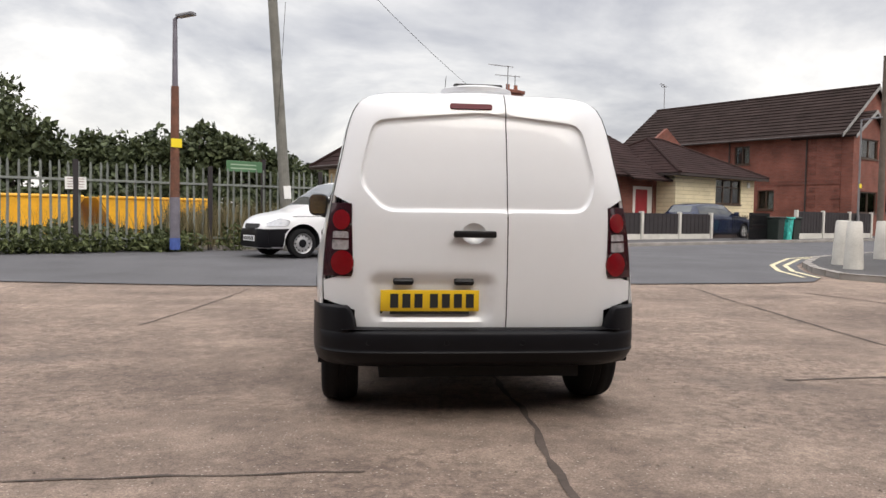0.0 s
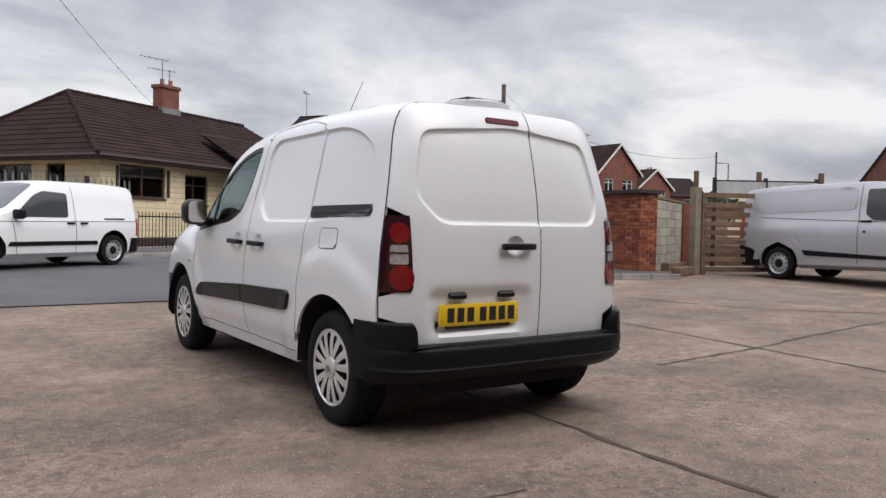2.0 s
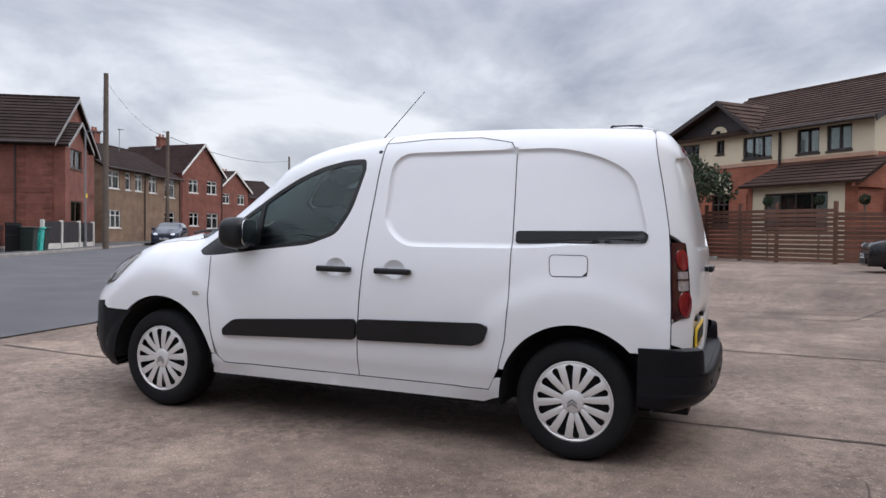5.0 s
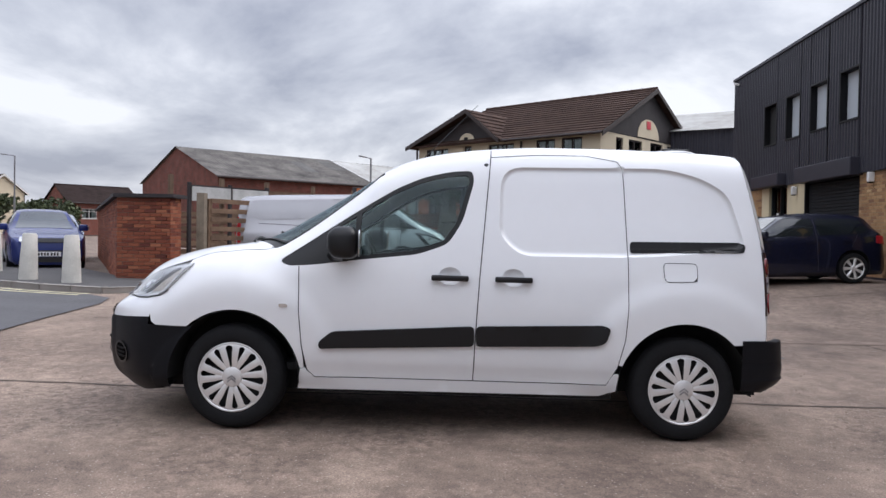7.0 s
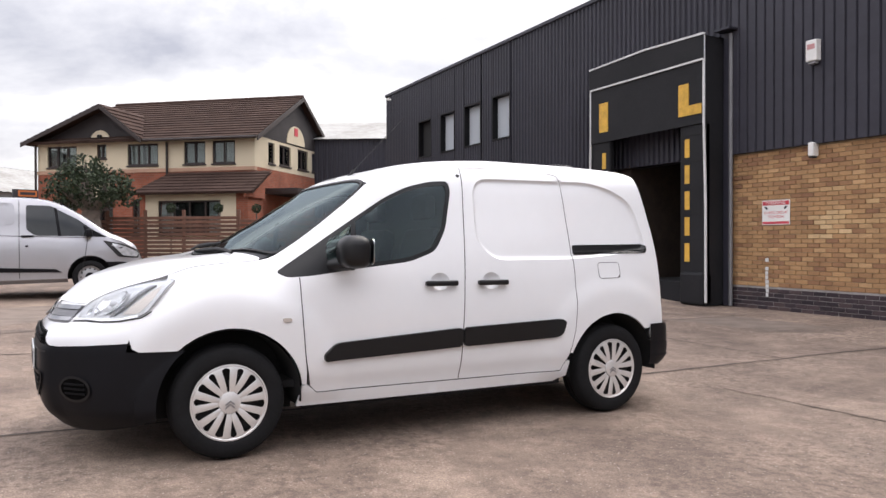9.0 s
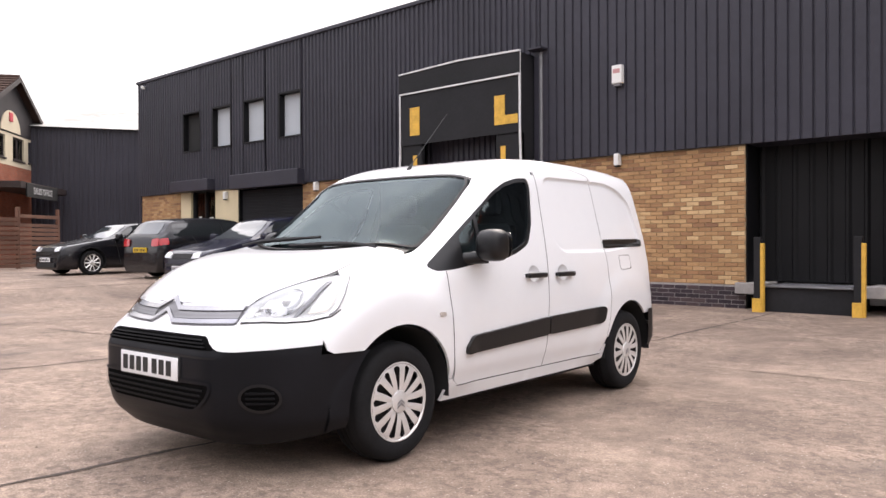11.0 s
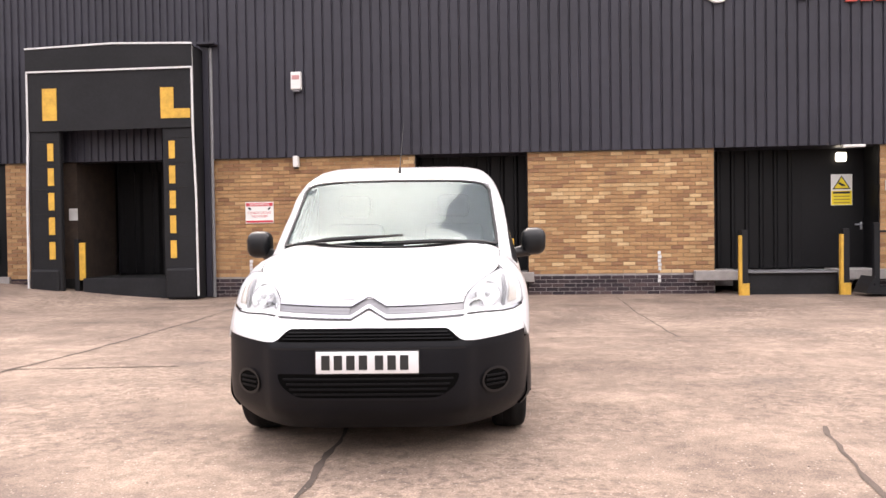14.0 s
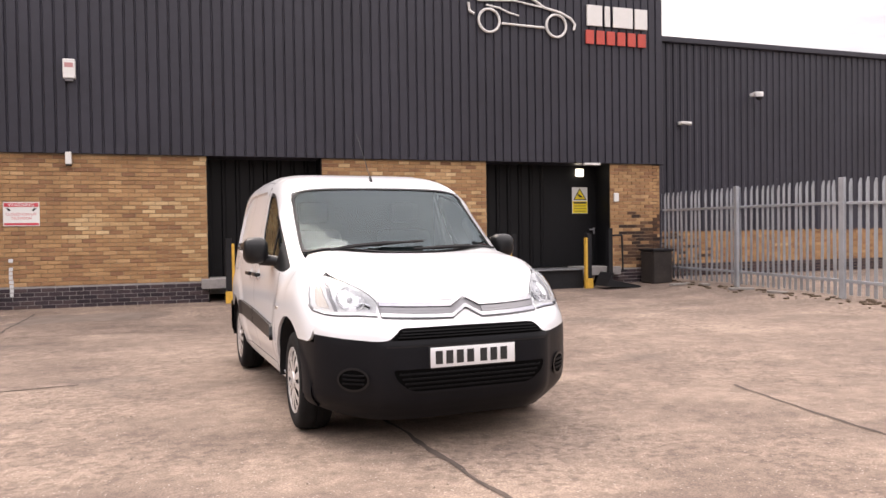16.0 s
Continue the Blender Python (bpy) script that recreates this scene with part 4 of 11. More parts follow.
def panel_van():
    van = thing("panel_van", "white compact panel van with black plastic bumpers parked on the yard", "van", pose(0.3535, 4.74, 0.06, 0, -0.65, 92.74))
    def put(name, bm, mat, label="", parent=None, smooth=40):
        return part(name, bm, mat, parent or van, label, smooth)
    side_panels(van, v_left, 1)
    side_panels(van, v_right, -1)
    # roof
    def door_top(y):
        """The height at which the rear doors meet the roof."""
        z = 1.74
        for _ in range(8):
            z = v_topz(v_back(y, z)[0], y) - 0.003
        return z
    edge = [(x, Y_EDGE(x)) for x in steps(-0.365, 1.84, 32)]
    front = [(1.822 + 0.028 * (y / 0.66) ** 2, y) for y in steps(0.64, -0.64, 14)]
    back = [(v_back(y, door_top(y))[0] + 0.006, y) for y in steps(-0.565, 0.565, 20)]
    poly = edge + front + [(x, -y) for x, y in edge[::-1]] + back
    put("roof", panel(poly, v_roof, 0.05, edge_step=0.04), M_VANWHITE)
    # windscreen with its black border
    top = [(1.832 + 0.028 * (y / 0.66) ** 2, y) for y in steps(0.645, -0.645, 18)]
    lowr = [(2.44 + 0.31 * (1 - (abs(y) / 0.71) ** 2.2), y) for y in steps(-0.70, 0.70, 24)]
    sl = [(x, -Y_EDGE(x) + 0.006) for x in steps(1.90, 2.42, 14)]
    scr = top + sl + lowr + [(x, -y) for x, y in sl[::-1]]
    c = (sum(p[0] for p in scr) / len(scr), 0)
    inner = [(c[0] + (p[0] - c[0]) * 0.972, p[1] * 0.978) for p in scr]
    put("windscreen_border", panel(scr, v_roof, 0.06, holes=[inner], lift=-0.002, edge_step=0.035), M_SEAL, "black windscreen border")
    bm = bmesh.new()
    rows = []
    for j in range(25):
        v = 0.012 + 0.976 * j / 24
        wide_y = 0.645 + (Y_EDGE(1.90) - 0.006 - 0.645) * min(1, v / 0.12) if v < 0.12 else Y_EDGE(1.90 + 0.52 * (v - 0.12) / 0.88) - 0.006
        row = []
        for i in range(33):
            u = (i / 16 - 1) * 0.985
            xt, xl = 1.832 + 0.028 * (u * 0.645 / 0.66) ** 2, 2.44 + 0.31 * (1 - abs(u * 0.70 / 0.71) ** 2.2)
            q = v_roof(xt + (xl - xt) * v, u * wide_y)
            row.append(bm.verts.new((q[0] - 0.003, q[1], q[2] - 0.0075)))
        rows.append(row)
    for ra, rb in zip(rows, rows[1:]):
        for i in range(32):
            bm.faces.new((ra[i], ra[i + 1], rb[i + 1], rb[i]))
    bmesh.ops.recalc_face_normals(bm, faces=bm.faces)
    g = put("windscreen", bm, M_SCREEN, "large windscreen reflecting the sky")
    g.visible_shadow = False
    # cowl and bonnet
    cow0 = [(2.448 + 0.31 * (1 - (abs(y) / 0.71) ** 2.2), y) for y in steps(0.70, -0.70, 24)]
    cow1 = [(2.505 + 0.315 * (1 - (abs(y) / 0.71) ** 2.2), y) for y in steps(-0.70, 0.70, 24)]
    put("cowl", panel(cow0 + cow1, v_roof, 0.05, lift=-0.012, flange=0.01), M_TRIM, "black plastic cowl")
    bon0 = [(2.512 + 0.315 * (1 - (abs(y) / 0.71) ** 2.2), y) for y in steps(-0.70, 0.70, 24)]
    bons = [(x, Y_EDGE(x)) for x in steps(2.54, 3.395, 20)]
    bonf = [(3.405 + 0.112 * (1 - (abs(y) / 0.505) ** 2.2), y) for y in steps(0.50, -0.50, 20)]
    put("bonnet", panel(bon0 + bons + bonf + [(x, -y) for x, y in bons[::-1]], v_roof, 0.05, edge_step=0.035), M_VANWHITE)
    for s in (1, -1):
        put("shut_line", ribbon([(x, s * (y + 0.001)) for x, y in bons], v_roof, 0.005), M_SEAL)
    # wipers
    for a, b, r in (((2.66, -0.58, 0.02), (2.60, 0.10, 0.014), 0.009), ((2.74, -0.02, 0.02), (2.66, 0.62, 0.014), 0.009)):
        bm = bmesh.new()
        pts = [(a[0] + (b[0] - a[0]) * t, a[1] + (b[1] - a[1]) * t) for t in steps(0, 1, 8)]
        pts = [(x, y, v_topz(x, y) + 0.016) for x, y in pts]
        rings = []
        for i, p in enumerate(pts):
            d = (Vector(pts[min(8, i + 1)]) - Vector(pts[max(0, i - 1)])).normalized()
            u = d.cross(Vector((0, 0, 1))).normalized()
            v = u.cross(d)
            k = r * (1.7 if 2 <= i <= 5 else 1.0)
            rings.append([bm.verts.new(Vector(p) + (u * math.cos(j * math.tau / 6) + v * math.sin(j * math.tau / 6)) * k) for j in range(6)])
        for p, q in zip(rings, rings[1:]):
            for j in range(6):
                bm.faces.new((p[j], p[(j + 1) % 6], q[(j + 1) % 6], q[j]))
        put("wiper", bm, M_SEAL, "black windscreen wiper")
    # nose: white mask above, black bumper below
    def border(y):
        y = abs(y)
        return lerp_table([(0.0, 0.712), (0.41, 0.710), (0.475, 0.650), (0.50, 0.642), (0.56, 0.640), (0.70, 0.652), (0.80, 0.664), (0.87, 0.674)], y)
    def mask(u, k):
        y = v_nose_at(u, 0.7)[1]
        b = border(y)
        t = lerp_table([(0, 0.880), (0.30, 0.902), (0.46, 0.905), (0.49, 0.88), (0.505, 0.778), (0.80, 0.786), (0.87, 0.80)], abs(y))
        return v_nose_at(u, b + (t - b) * k)
    put("nose_panel", grid_surface(mask, steps(-0.765, 0.765, 80), steps(0, 1, 9)), M_VANWHITE)
    def bump(u, k):
        y = v_nose_at(u, 0.5)[1]
        top = border(y) - 0.002 if abs(u) < 0.765 else 0.621
        low = 0.172 + 0.075 * smooth01(0.45, 0.95, abs(u))
        z = low + (top - low) * k
        x, y, z = v_nose_at(u, z)
        # the rear edge follows the wheel arch
        if abs(u) > 0.8:
            r = math.sqrt(max(0.0, 0.388 ** 2 - (z - 0.318) ** 2))
            x = max(x, 2.718 + r + (1 - abs(u)) * 0.55)
        # the middle stands proud of the corners behind a soft edge
        x += 0.012 * smooth01(0.545, 0.515, abs(y)) * smooth01(0.22, 0.30, z) * smooth01(0.66, 0.60, z)
        return (x, y, z)
    us = sorted(set(steps(-1, 1, 96) + [s * v for s in (-1, 1) for v in steps(0.50, 0.60, 12)] + [-0.7649, 0.7649, -0.7651, 0.7651]))
    bumper = put("front_bumper", grid_surface(bump, us, steps(0, 1, 22)), M_BUMPER, "black plastic front bumper")
    put("lower_lip", grid_surface(lambda u, k: (bump(u, 0)[0] - 0.25 * k * (1 - abs(u)), bump(u, 0)[1] * (1 - 0.1 * k), bump(u, 0)[2] + 0.03 * k), us, (0, 1)), M_BUMPER, "", bumper)
    # grilles: shaded depth painted as a near-black sheet behind slats, with a raised rim
    def sunk(d):
        return lambda y, z: (v_nose(y, z)[0] + 0.012 - d, y, z)
    up = rounded([(-0.478, 0.646), (-0.415, 0.707), (0.415, 0.707), (0.478, 0.646)], 0.02)
    put("upper_grille", panel(up, sunk(0.006), 0.03, flange=0.004), M_RECESSBLACK, "black upper grille", bumper)
    for z in (0.662, 0.678, 0.694):
        w = 0.452 - (z - 0.646) * 0.9
        put("grille_slat", panel([(-w, z - 0.0035), (w, z - 0.0035), (w, z + 0.0035), (-w, z + 0.0035)], sunk(-0.005), 0.05, flange=0.012), M_SLAT, "", bumper)
    low = rounded([(-0.478, 0.492), (-0.455, 0.42), (-0.37, 0.352), (0.37, 0.352), (0.455, 0.42), (0.478, 0.492)], 0.06)
    put("lower_grille", panel(low, sunk(-0.002), 0.03, flange=0.006), M_RECESSBLACK, "black lower grille", bumper)
    put("grille_rim", ribbon(low + [low[0]], sunk(0.0), 0.016, 0.008), M_BUMPER, "", bumper)
    for z in (0.376, 0.403, 0.430, 0.457):
        w = 0.372 + (z - 0.352) * 0.62
        put("grille_slat", panel([(-w, z - 0.005), (w, z - 0.005), (w, z + 0.005), (-w, z + 0.005)], sunk(-0.006), 0.05, flange=0.012), M_SLAT, "", bumper)
    put("bumper_crease", ribbon([(y, 0.610) for y in steps(-0.50, 0.50, 30)], sunk(0.0), 0.010, 0.002), M_TRIM, "", bumper)
    for s in (1, -1):
        ring = [(s * 0.653 + 0.070 * math.cos(i * math.tau / 28), 0.424 + 0.062 * math.sin(i * math.tau / 28)) for i in range(28)]
        cover = put("fog_lamp_cover", panel(ring, v_nose, 0.02, lift=0.003, flange=0.006), M_RECESSBLACK, "round black fog lamp blank", bumper)
        put("cover_rim", ribbon(ring + [ring[0]], v_nose, 0.014, 0.010), M_TRIM, "", cover)
        for z in (0.400, 0.424, 0.448):
            put("cover_rib", panel([(s * 0.653 - 0.050, z - 0.005), (s * 0.653 + 0.050, z - 0.005), (s * 0.653 + 0.050, z + 0.005), (s * 0.653 - 0.050, z + 0.005)], v_nose, 0.03, lift=0.010, flange=0.008), M_SLAT, "", cover)
    # front number plate
    fpl = put("number_plate", boxed(3.658, 3.666, -0.262, 0.262, 0.486, 0.598, 0.003), M_PLATE_W, "white front number plate with black bars", bumper)
    plate_bars(fpl, -0.262, 0.262, 0.486, 0.598, 3.6665, 0.002, 0, M_BLACKINK)
    put("plate_holder", boxed(3.635, 3.657, -0.268, 0.268, 0.478, 0.604, 0.004), M_SEAL, "", bumper)
    # silver band with two peaked chrome bars, set in the bonnet's lip
    def wave(y, z0, h):
        return z0 + 0.010 * (abs(y) / 0.47) ** 2 + h * max(0, 1 - max(0, abs(y) - 0.006) / 0.085)
    def strip(w, z_lo, h_lo, z_hi, h_hi, lift, mat, nm, label, owner=None):
        ys = steps(-w, w, 96)
        pts = [(y, wave(y, z_hi, h_hi)) for y in ys] + [(y, wave(y, z_lo, h_lo)) for y in ys[::-1]]
        return put(nm, panel(pts, v_nose, 0.03, lift=lift, flange=0.012, edge_step=0.022), mat, label, owner)
    backing = strip(0.490, 0.746, 0.050, 0.836, 0.050, 0.002, M_STEELGREY, "grille_band", "grey backing of the chrome band")
    strip(0.486, 0.811, 0.046, 0.832, 0.046, 0.014, M_CHROMEBAR, "chrome_bar", "chrome bar with a peak in its middle", backing)
    strip(0.488, 0.750, 0.052, 0.769, 0.052, 0.014, M_CHROMEBAR, "chrome_bar", "chrome bar with a peak in its middle", backing)
    for s in (1, -1):
        ys = steps(0.10, 0.482, 22)
        pts = [(s * y, wave(y, 0.806, 0.0)) for y in ys] + [(s * y, wave(y, 0.775, 0.0)) for y in ys[::-1]]
        put("silver_band", panel(pts, v_nose, 0.03, lift=0.009, flange=0.006, edge_step=0.022), M_BAND, "satin silver grille band", backing)
        put("band_groove", ribbon([(s * y, wave(y, 0.791, 0.0)) for y in ys], v_nose, 0.003, 0.0105), M_STEELGREY, "", backing)
        fill = [(s * y, z) for y, z in ((0.47, 0.77), (0.80, 0.785), (0.80, 0.90), (0.75, 0.955), (0.64, 0.945), (0.50, 0.86))]
        put("lamp_housing", panel(fill, lambda y, z: (v_nose(y, z)[0] - 0.060, y, z), 0.06, flange=0.0), M_WELL)
    for s in (1, -1):
        # headlamp: a silver bowl with two reflectors behind a clear lens
        hl = [(0.492, 0.768), (0.60, 0.776), (0.69, 0.775), (0.76, 0.782), (0.808, 0.800), (0.822, 0.83), (0.815, 0.90), (0.793, 0.955), (0.758, 0.992), (0.71, 0.990), (0.63, 0.962), (0.55, 0.910), (0.502, 0.860), (0.490, 0.82)]
        hl = rounded([(s * y, z) for y, z in hl], 0.02, 3)
        def dish(y, z, d=0.050):
            x, yy, zz = v_nose(y, z)
            return (x - d * smooth01(0.004, 0.05, edge_dist((y, z), hl)), yy, zz)
        bowl = put("headlamp", panel(hl, dish, 0.018, lift=0.001, flange=0.01), M_BOWL, "large clear headlamp with silver bowl")
        put("lamp_edge", ribbon(hl + [hl[0]], v_nose, 0.007, 0.004), M_STEELGREY, "", bowl)
        g = put("lens", panel(hl, v_nose, 0.03, lift=0.006, flange=0), M_LENS, "clear lens", bowl)
        g.visible_shadow = False
        def ring_at(yc, zc, ry, rz, n=26):
            return [(s * yc + ry * math.cos(i * math.tau / n), zc + rz * math.sin(i * math.tau / n)) for i in range(n)]
        for yy, zz, ry, rz in ((0.622, 0.862, 0.072, 0.066), (0.565, 0.812, 0.040, 0.026)):
            ring = ring_at(yy, zz, ry, rz)
            def bowl_map(y, z, cy=s * yy, cz=zz, a=ry, b=rz):
                q = max(0, 1 - ((y - cy) / a) ** 2 - ((z - cz) / b) ** 2)
                return (v_nose(y, z)[0] - 0.018 - 0.034 * math.sqrt(q), y, z)
            put("reflector", panel(ring, bowl_map, 0.014, flange=0.004), M_CHROME, "round silver reflector", bowl)
            put("reflector_ring", ribbon(ring + [ring[0]], bowl_map, 0.006, 0.003), M_SATIN, "", bowl)
        bulb = lathe(bmesh.new(), [(0.0005, 0.030), (0.014, 0.026), (0.016, 0.010), (0.012, -0.01)], 16, "x")
        bmesh.ops.translate(bulb, verts=bulb.verts, vec=Vector(v_nose(s * 0.622, 0.862)) - Vector((0.052, 0, 0)))
        put("bulb_cap", bulb, M_SATIN, "", bowl)
        # the divider and the indicator chamber at the outer side
        div = [(s * y, z) for y, z in ((0.700, 0.795), (0.716, 0.795), (0.735, 0.88), (0.728, 0.965), (0.712, 0.965), (0.718, 0.88))]
        put("lamp_divider", panel(div, lambda y, z: (v_nose(y, z)[0] - 0.010, y, z), 0.02, flange=0.03), M_STEELGREY, "", bowl)
        turn = [(s * y, z) for y, z in ((0.738, 0.812), (0.790, 0.822), (0.795, 0.87), (0.775, 0.945), (0.748, 0.972), (0.752, 0.89))]
        put("indicator_strip", panel(turn, lambda y, z: (v_nose(y, z)[0] - 0.022, y, z), 0.016, flange=0.01), M_AMBER, "", bowl)
        put("lamp_lip", ribbon([(s * y, z) for y, z in ((0.50, 0.773), (0.60, 0.781), (0.69, 0.780), (0.76, 0.787), (0.806, 0.806))], v_nose, 0.012, 0.008), M_CHROME, "", bowl)
        put("lamp_seal", ribbon([(s * y, z) for y, z in ((0.49, 0.763), (0.60, 0.771), (0.69, 0.770), (0.765, 0.777), (0.815, 0.797), (0.829, 0.83))], v_nose, 0.006, 0.003), M_SEAL, "", bowl)
    # rear doors: the wider one carries the plate
    seam_y = -0.128
    def outline(y_in, sgn):
        zs = steps(0.50, 1.70, 24)
        pts = []
        for z in zs:
            yb = v_half(X_SEAM(z), z) - 0.006
            if 0.775 < z < 1.158:
                yb = 0.690
            if z < 0.64:
                yb = 0.672
            pts.append((sgn * yb, z))
        ztop = [(sgn * y, door_top(y)) for y in steps(0.62, abs(y_in) if sgn * y_in > 0 else 0.0, 14)]
        ztop = [p for p in ztop if p[1] > 1.705]
        if sgn * y_in < 0:
            ztop.append((y_in, door_top(y_in)))
        return [(y_in, 0.492)] + [(sgn * 0.665, 0.492)] + pts + ztop
    cup = [(0.052 + 0.066 * math.cos(i * math.tau / 24), 1.008 + 0.056 * math.sin(i * math.tau / 24)) for i in range(24)]
    wide = put("rear_door", panel(outline(seam_y + 0.002, 1), v_back, 0.035, holes=[cup], edge_step=0.025), M_VANWHITE, "wide white rear door")
    slim = put("rear_door", panel(outline(seam_y - 0.002, -1), v_back, 0.035, edge_step=0.025), M_VANWHITE, "narrow white rear door")
    put("shut_line", ribbon([(seam_y, 0.495), (seam_y, 1.762)], v_back, 0.006), M_SEAL, "", wide)
    for s in (1, -1):
        put("shut_line", ribbon([(s * (v_half(X_SEAM(z), z) - 0.003), z) for z in steps(0.62, 1.70, 24)], v_back, 0.006), M_SEAL, "", wide if s > 0 else slim)
    # header over the doors
    put("roof_header", panel([(0.56, 1.690), (0.40, 1.735), (0, 1.750), (-0.40, 1.735), (-0.56, 1.700), (-0.50, 1.755), (0, 1.775), (0.50, 1.755)], lambda y, z: (v_back(y, z)[0] + 0.014, y, z), 0.03, flange=0.01), M_VANWHITE)
    brake = put("brake_lamp", panel(rounded([(0.175, 1.672), (-0.055, 1.672), (-0.055, 1.700), (0.175, 1.700)], 0.012), v_back, 0.02, lift=0.008, flange=0.012), M_BRAKE, "narrow red high brake lamp", wide)
    # tail lamps
    for s in (1, -1):
        zs = steps(0.775, 1.157, 14)
        outer = [(s * (v_half(X_SEAM(z), z) - 0.007), z) for z in zs]
        lamp_poly = outer + [(s * 0.693, 1.157), (s * 0.688, 1.0), (s * 0.682, 0.80), (s * 0.692, 0.775)]
        lamp = put("tail_lamp", panel(lamp_poly, v_back, 0.02, lift=0.006, flange=0.02), M_DARKRED, "dark red wraparound tail lamp")
        for yc, zc, ry, rz, mat, nm in ((0.742, 1.070, 0.044, 0.052, M_REDLENS, "red_lens"), (0.736, 0.846, 0.058, 0.064, M_REDLENS, "red_lens")):
            oval = [(s * yc + ry * math.cos(i * math.tau / 28), zc + rz * math.sin(i * math.tau / 28)) for i in range(28)]
            lens = put(nm, panel(oval, v_back, 0.018, lift=0.012, flange=0.012), mat, "round red lamp lens", lamp)
            ring = [(s * yc + ry * 0.55 * math.cos(i * math.tau / 20), zc + rz * 0.55 * math.sin(i * math.tau / 20)) for i in range(20)]
            put("lens_ring", ribbon(ring + [ring[0]], v_back, 0.006, 0.0135), M_REDLENS, "", lens)
        clear = rounded([(s * 0.705, 0.914), (s * 0.790, 0.914), (s * 0.785, 1.010), (s * 0.707, 1.010)], 0.012)
        lens = put("clear_lens", panel(clear, v_back, 0.02, lift=0.010, flange=0.01), M_CLEARLAMP, "clear ribbed reversing lens", lamp)
        put("lens_bar", panel([(s * 0.70, 0.966), (s * 0.792, 0.966), (s * 0.792, 0.974), (s * 0.70, 0.974)], v_back, 0.03, lift=0.013, flange=0.006), M_DARKRED, "", lens)
    # handle, plate lamps, plate
    put("handle_cup", panel(cup, lambda a, b: (v_back(a, b)[0] + 0.028 * max(0, 1 - ((a - 0.052) / 0.065) ** 2 - ((b - 1.008) / 0.055) ** 2), a, b), 0.012, flange=0.0), M_VANWHITE, "", wide)
    xh = X_REAR(1.0)
    put("handle", boxed(xh - 0.045, xh - 0.018, -0.062, 0.165, 0.988, 1.024, 0.010), M_TRIM, "black rear door handle", wide)
    put("handle_mount", boxed(xh - 0.03, xh + 0.02, 0.10, 0.15, 0.992, 1.02, 0.005), M_TRIM, "", wide)
    for y in (0.42, 0.10):
        put("plate_lamp", panel(rounded([(y - 0.05, 0.735), (y + 0.05, 0.735), (y + 0.055, 0.772), (y - 0.055, 0.772)], 0.012), v_back, 0.02, lift=0.024, flange=0.03), M_TRIM, "black number plate lamp", wide)
    xp = X_REAR(0.65) + 0.018
    rpl = put("number_plate", boxed(xp - 0.010, xp, 0.018, 0.540, 0.596, 0.708, 0.003), M_PLATE_Y, "yellow rear number plate with black bars", wide)
    plate_bars(rpl, 0.018, 0.540, 0.596, 0.708, xp - 0.0125, 0.002, 0, M_BLACKINK)
    put("plate_bracket", boxed(xp - 0.006, xp + 0.012, 0.07, 0.49, 0.580, 0.596, 0.003), M_SEAL, "", wide)
    # rear bumper: one moulding round the tail, with a ledge, a lip and raised corners
    tail = [(0.0, -0.688), (0.3, -0.686), (0.5, -0.680), (0.64, -0.664), (0.74, -0.632), (0.80, -0.590), (0.846, -0.53), (0.878, -0.43), (0.894, -0.33)]
    run = [0.0]
    for p, q in zip(tail, tail[1:]):
        run.append(run[-1] + math.hypot(q[0] - p[0], q[1] - p[1]))
    tail_y, tail_x = pchip([(d, p[0]) for d, p in zip(run, tail)]), pchip([(d, p[1]) for d, p in zip(run, tail)])
    def around(u, off, z):
        """A point round the tail, off metres inside the outline."""
        d, s = abs(u) * run[-1], 1 if u >= 0 else -1
        a, b = max(0.0, d - 0.01), min(run[-1], d + 0.01)
        t = Vector((tail_x(b) - tail_x(a), tail_y(b) - tail_y(a))).normalized()
        return (tail_x(d) + t.y * off, s * (tail_y(d) - t.x * off), z)
    inset = pchip([(0.300, 0.115), (0.325, 0.062), (0.355, 0.026), (0.380, 0.008), (0.392, 0.0), (0.402, 0.006), (0.430, 0.002), (0.470, 0.0), (0.490, 0.004), (0.503, 0.016), (0.510, 0.032), (0.514, 0.085)])
    def rbump(u, k):
        low = 0.300 + 0.03 * smooth01(0.75, 1.0, abs(u))
        z = low + (0.514 - low) * k
        return around(u, inset(z) * (1 - 0.75 * smooth01(0.72, 0.95, abs(u))), z)
    ks = [0, 0.06, 0.12, 0.2, 0.28, 0.34, 0.38, 0.405, 0.43, 0.455, 0.48, 0.52, 0.62, 0.75, 0.86, 0.91, 0.95, 0.975, 1.0]
    rb = put("rear_bumper", grid_surface(rbump, steps(-1, 1, 96), ks), M_BUMPER, "black plastic rear bumper")
    put("bumper_step", grid_surface(lambda y, k: (-0.655 + 0.10 * k, y, 0.511 - 0.008 * k), steps(-0.74, 0.74, 16), (0, 1)), M_BUMPER, "", rb)
    u_in = 0.50
    while tail_y(u_in * run[-1]) < 0.688:
        u_in += 0.002
    for s in (1, -1):
        def cheek(v, k):
            """A corner block with rounded top and inner edge."""
            u = u_in + (1 - u_in) * max(0.0, v)
            h = 0.134 * math.sqrt(max(0.0, 1 - (1 - min(1.0, v / 0.10)) ** 2))
            z = 0.495 + h * (1 - (1 - k) ** 1.6)
            soft = 0.004 + 0.010 * k + 0.034 * max(0.0, (k - 0.75) / 0.25) ** 2 + 0.05 * max(0.0, 1 - v / 0.05) ** 2
            return around(s * u, soft * (1 - 0.95 * smooth01(0.3, 0.7, v)), z)
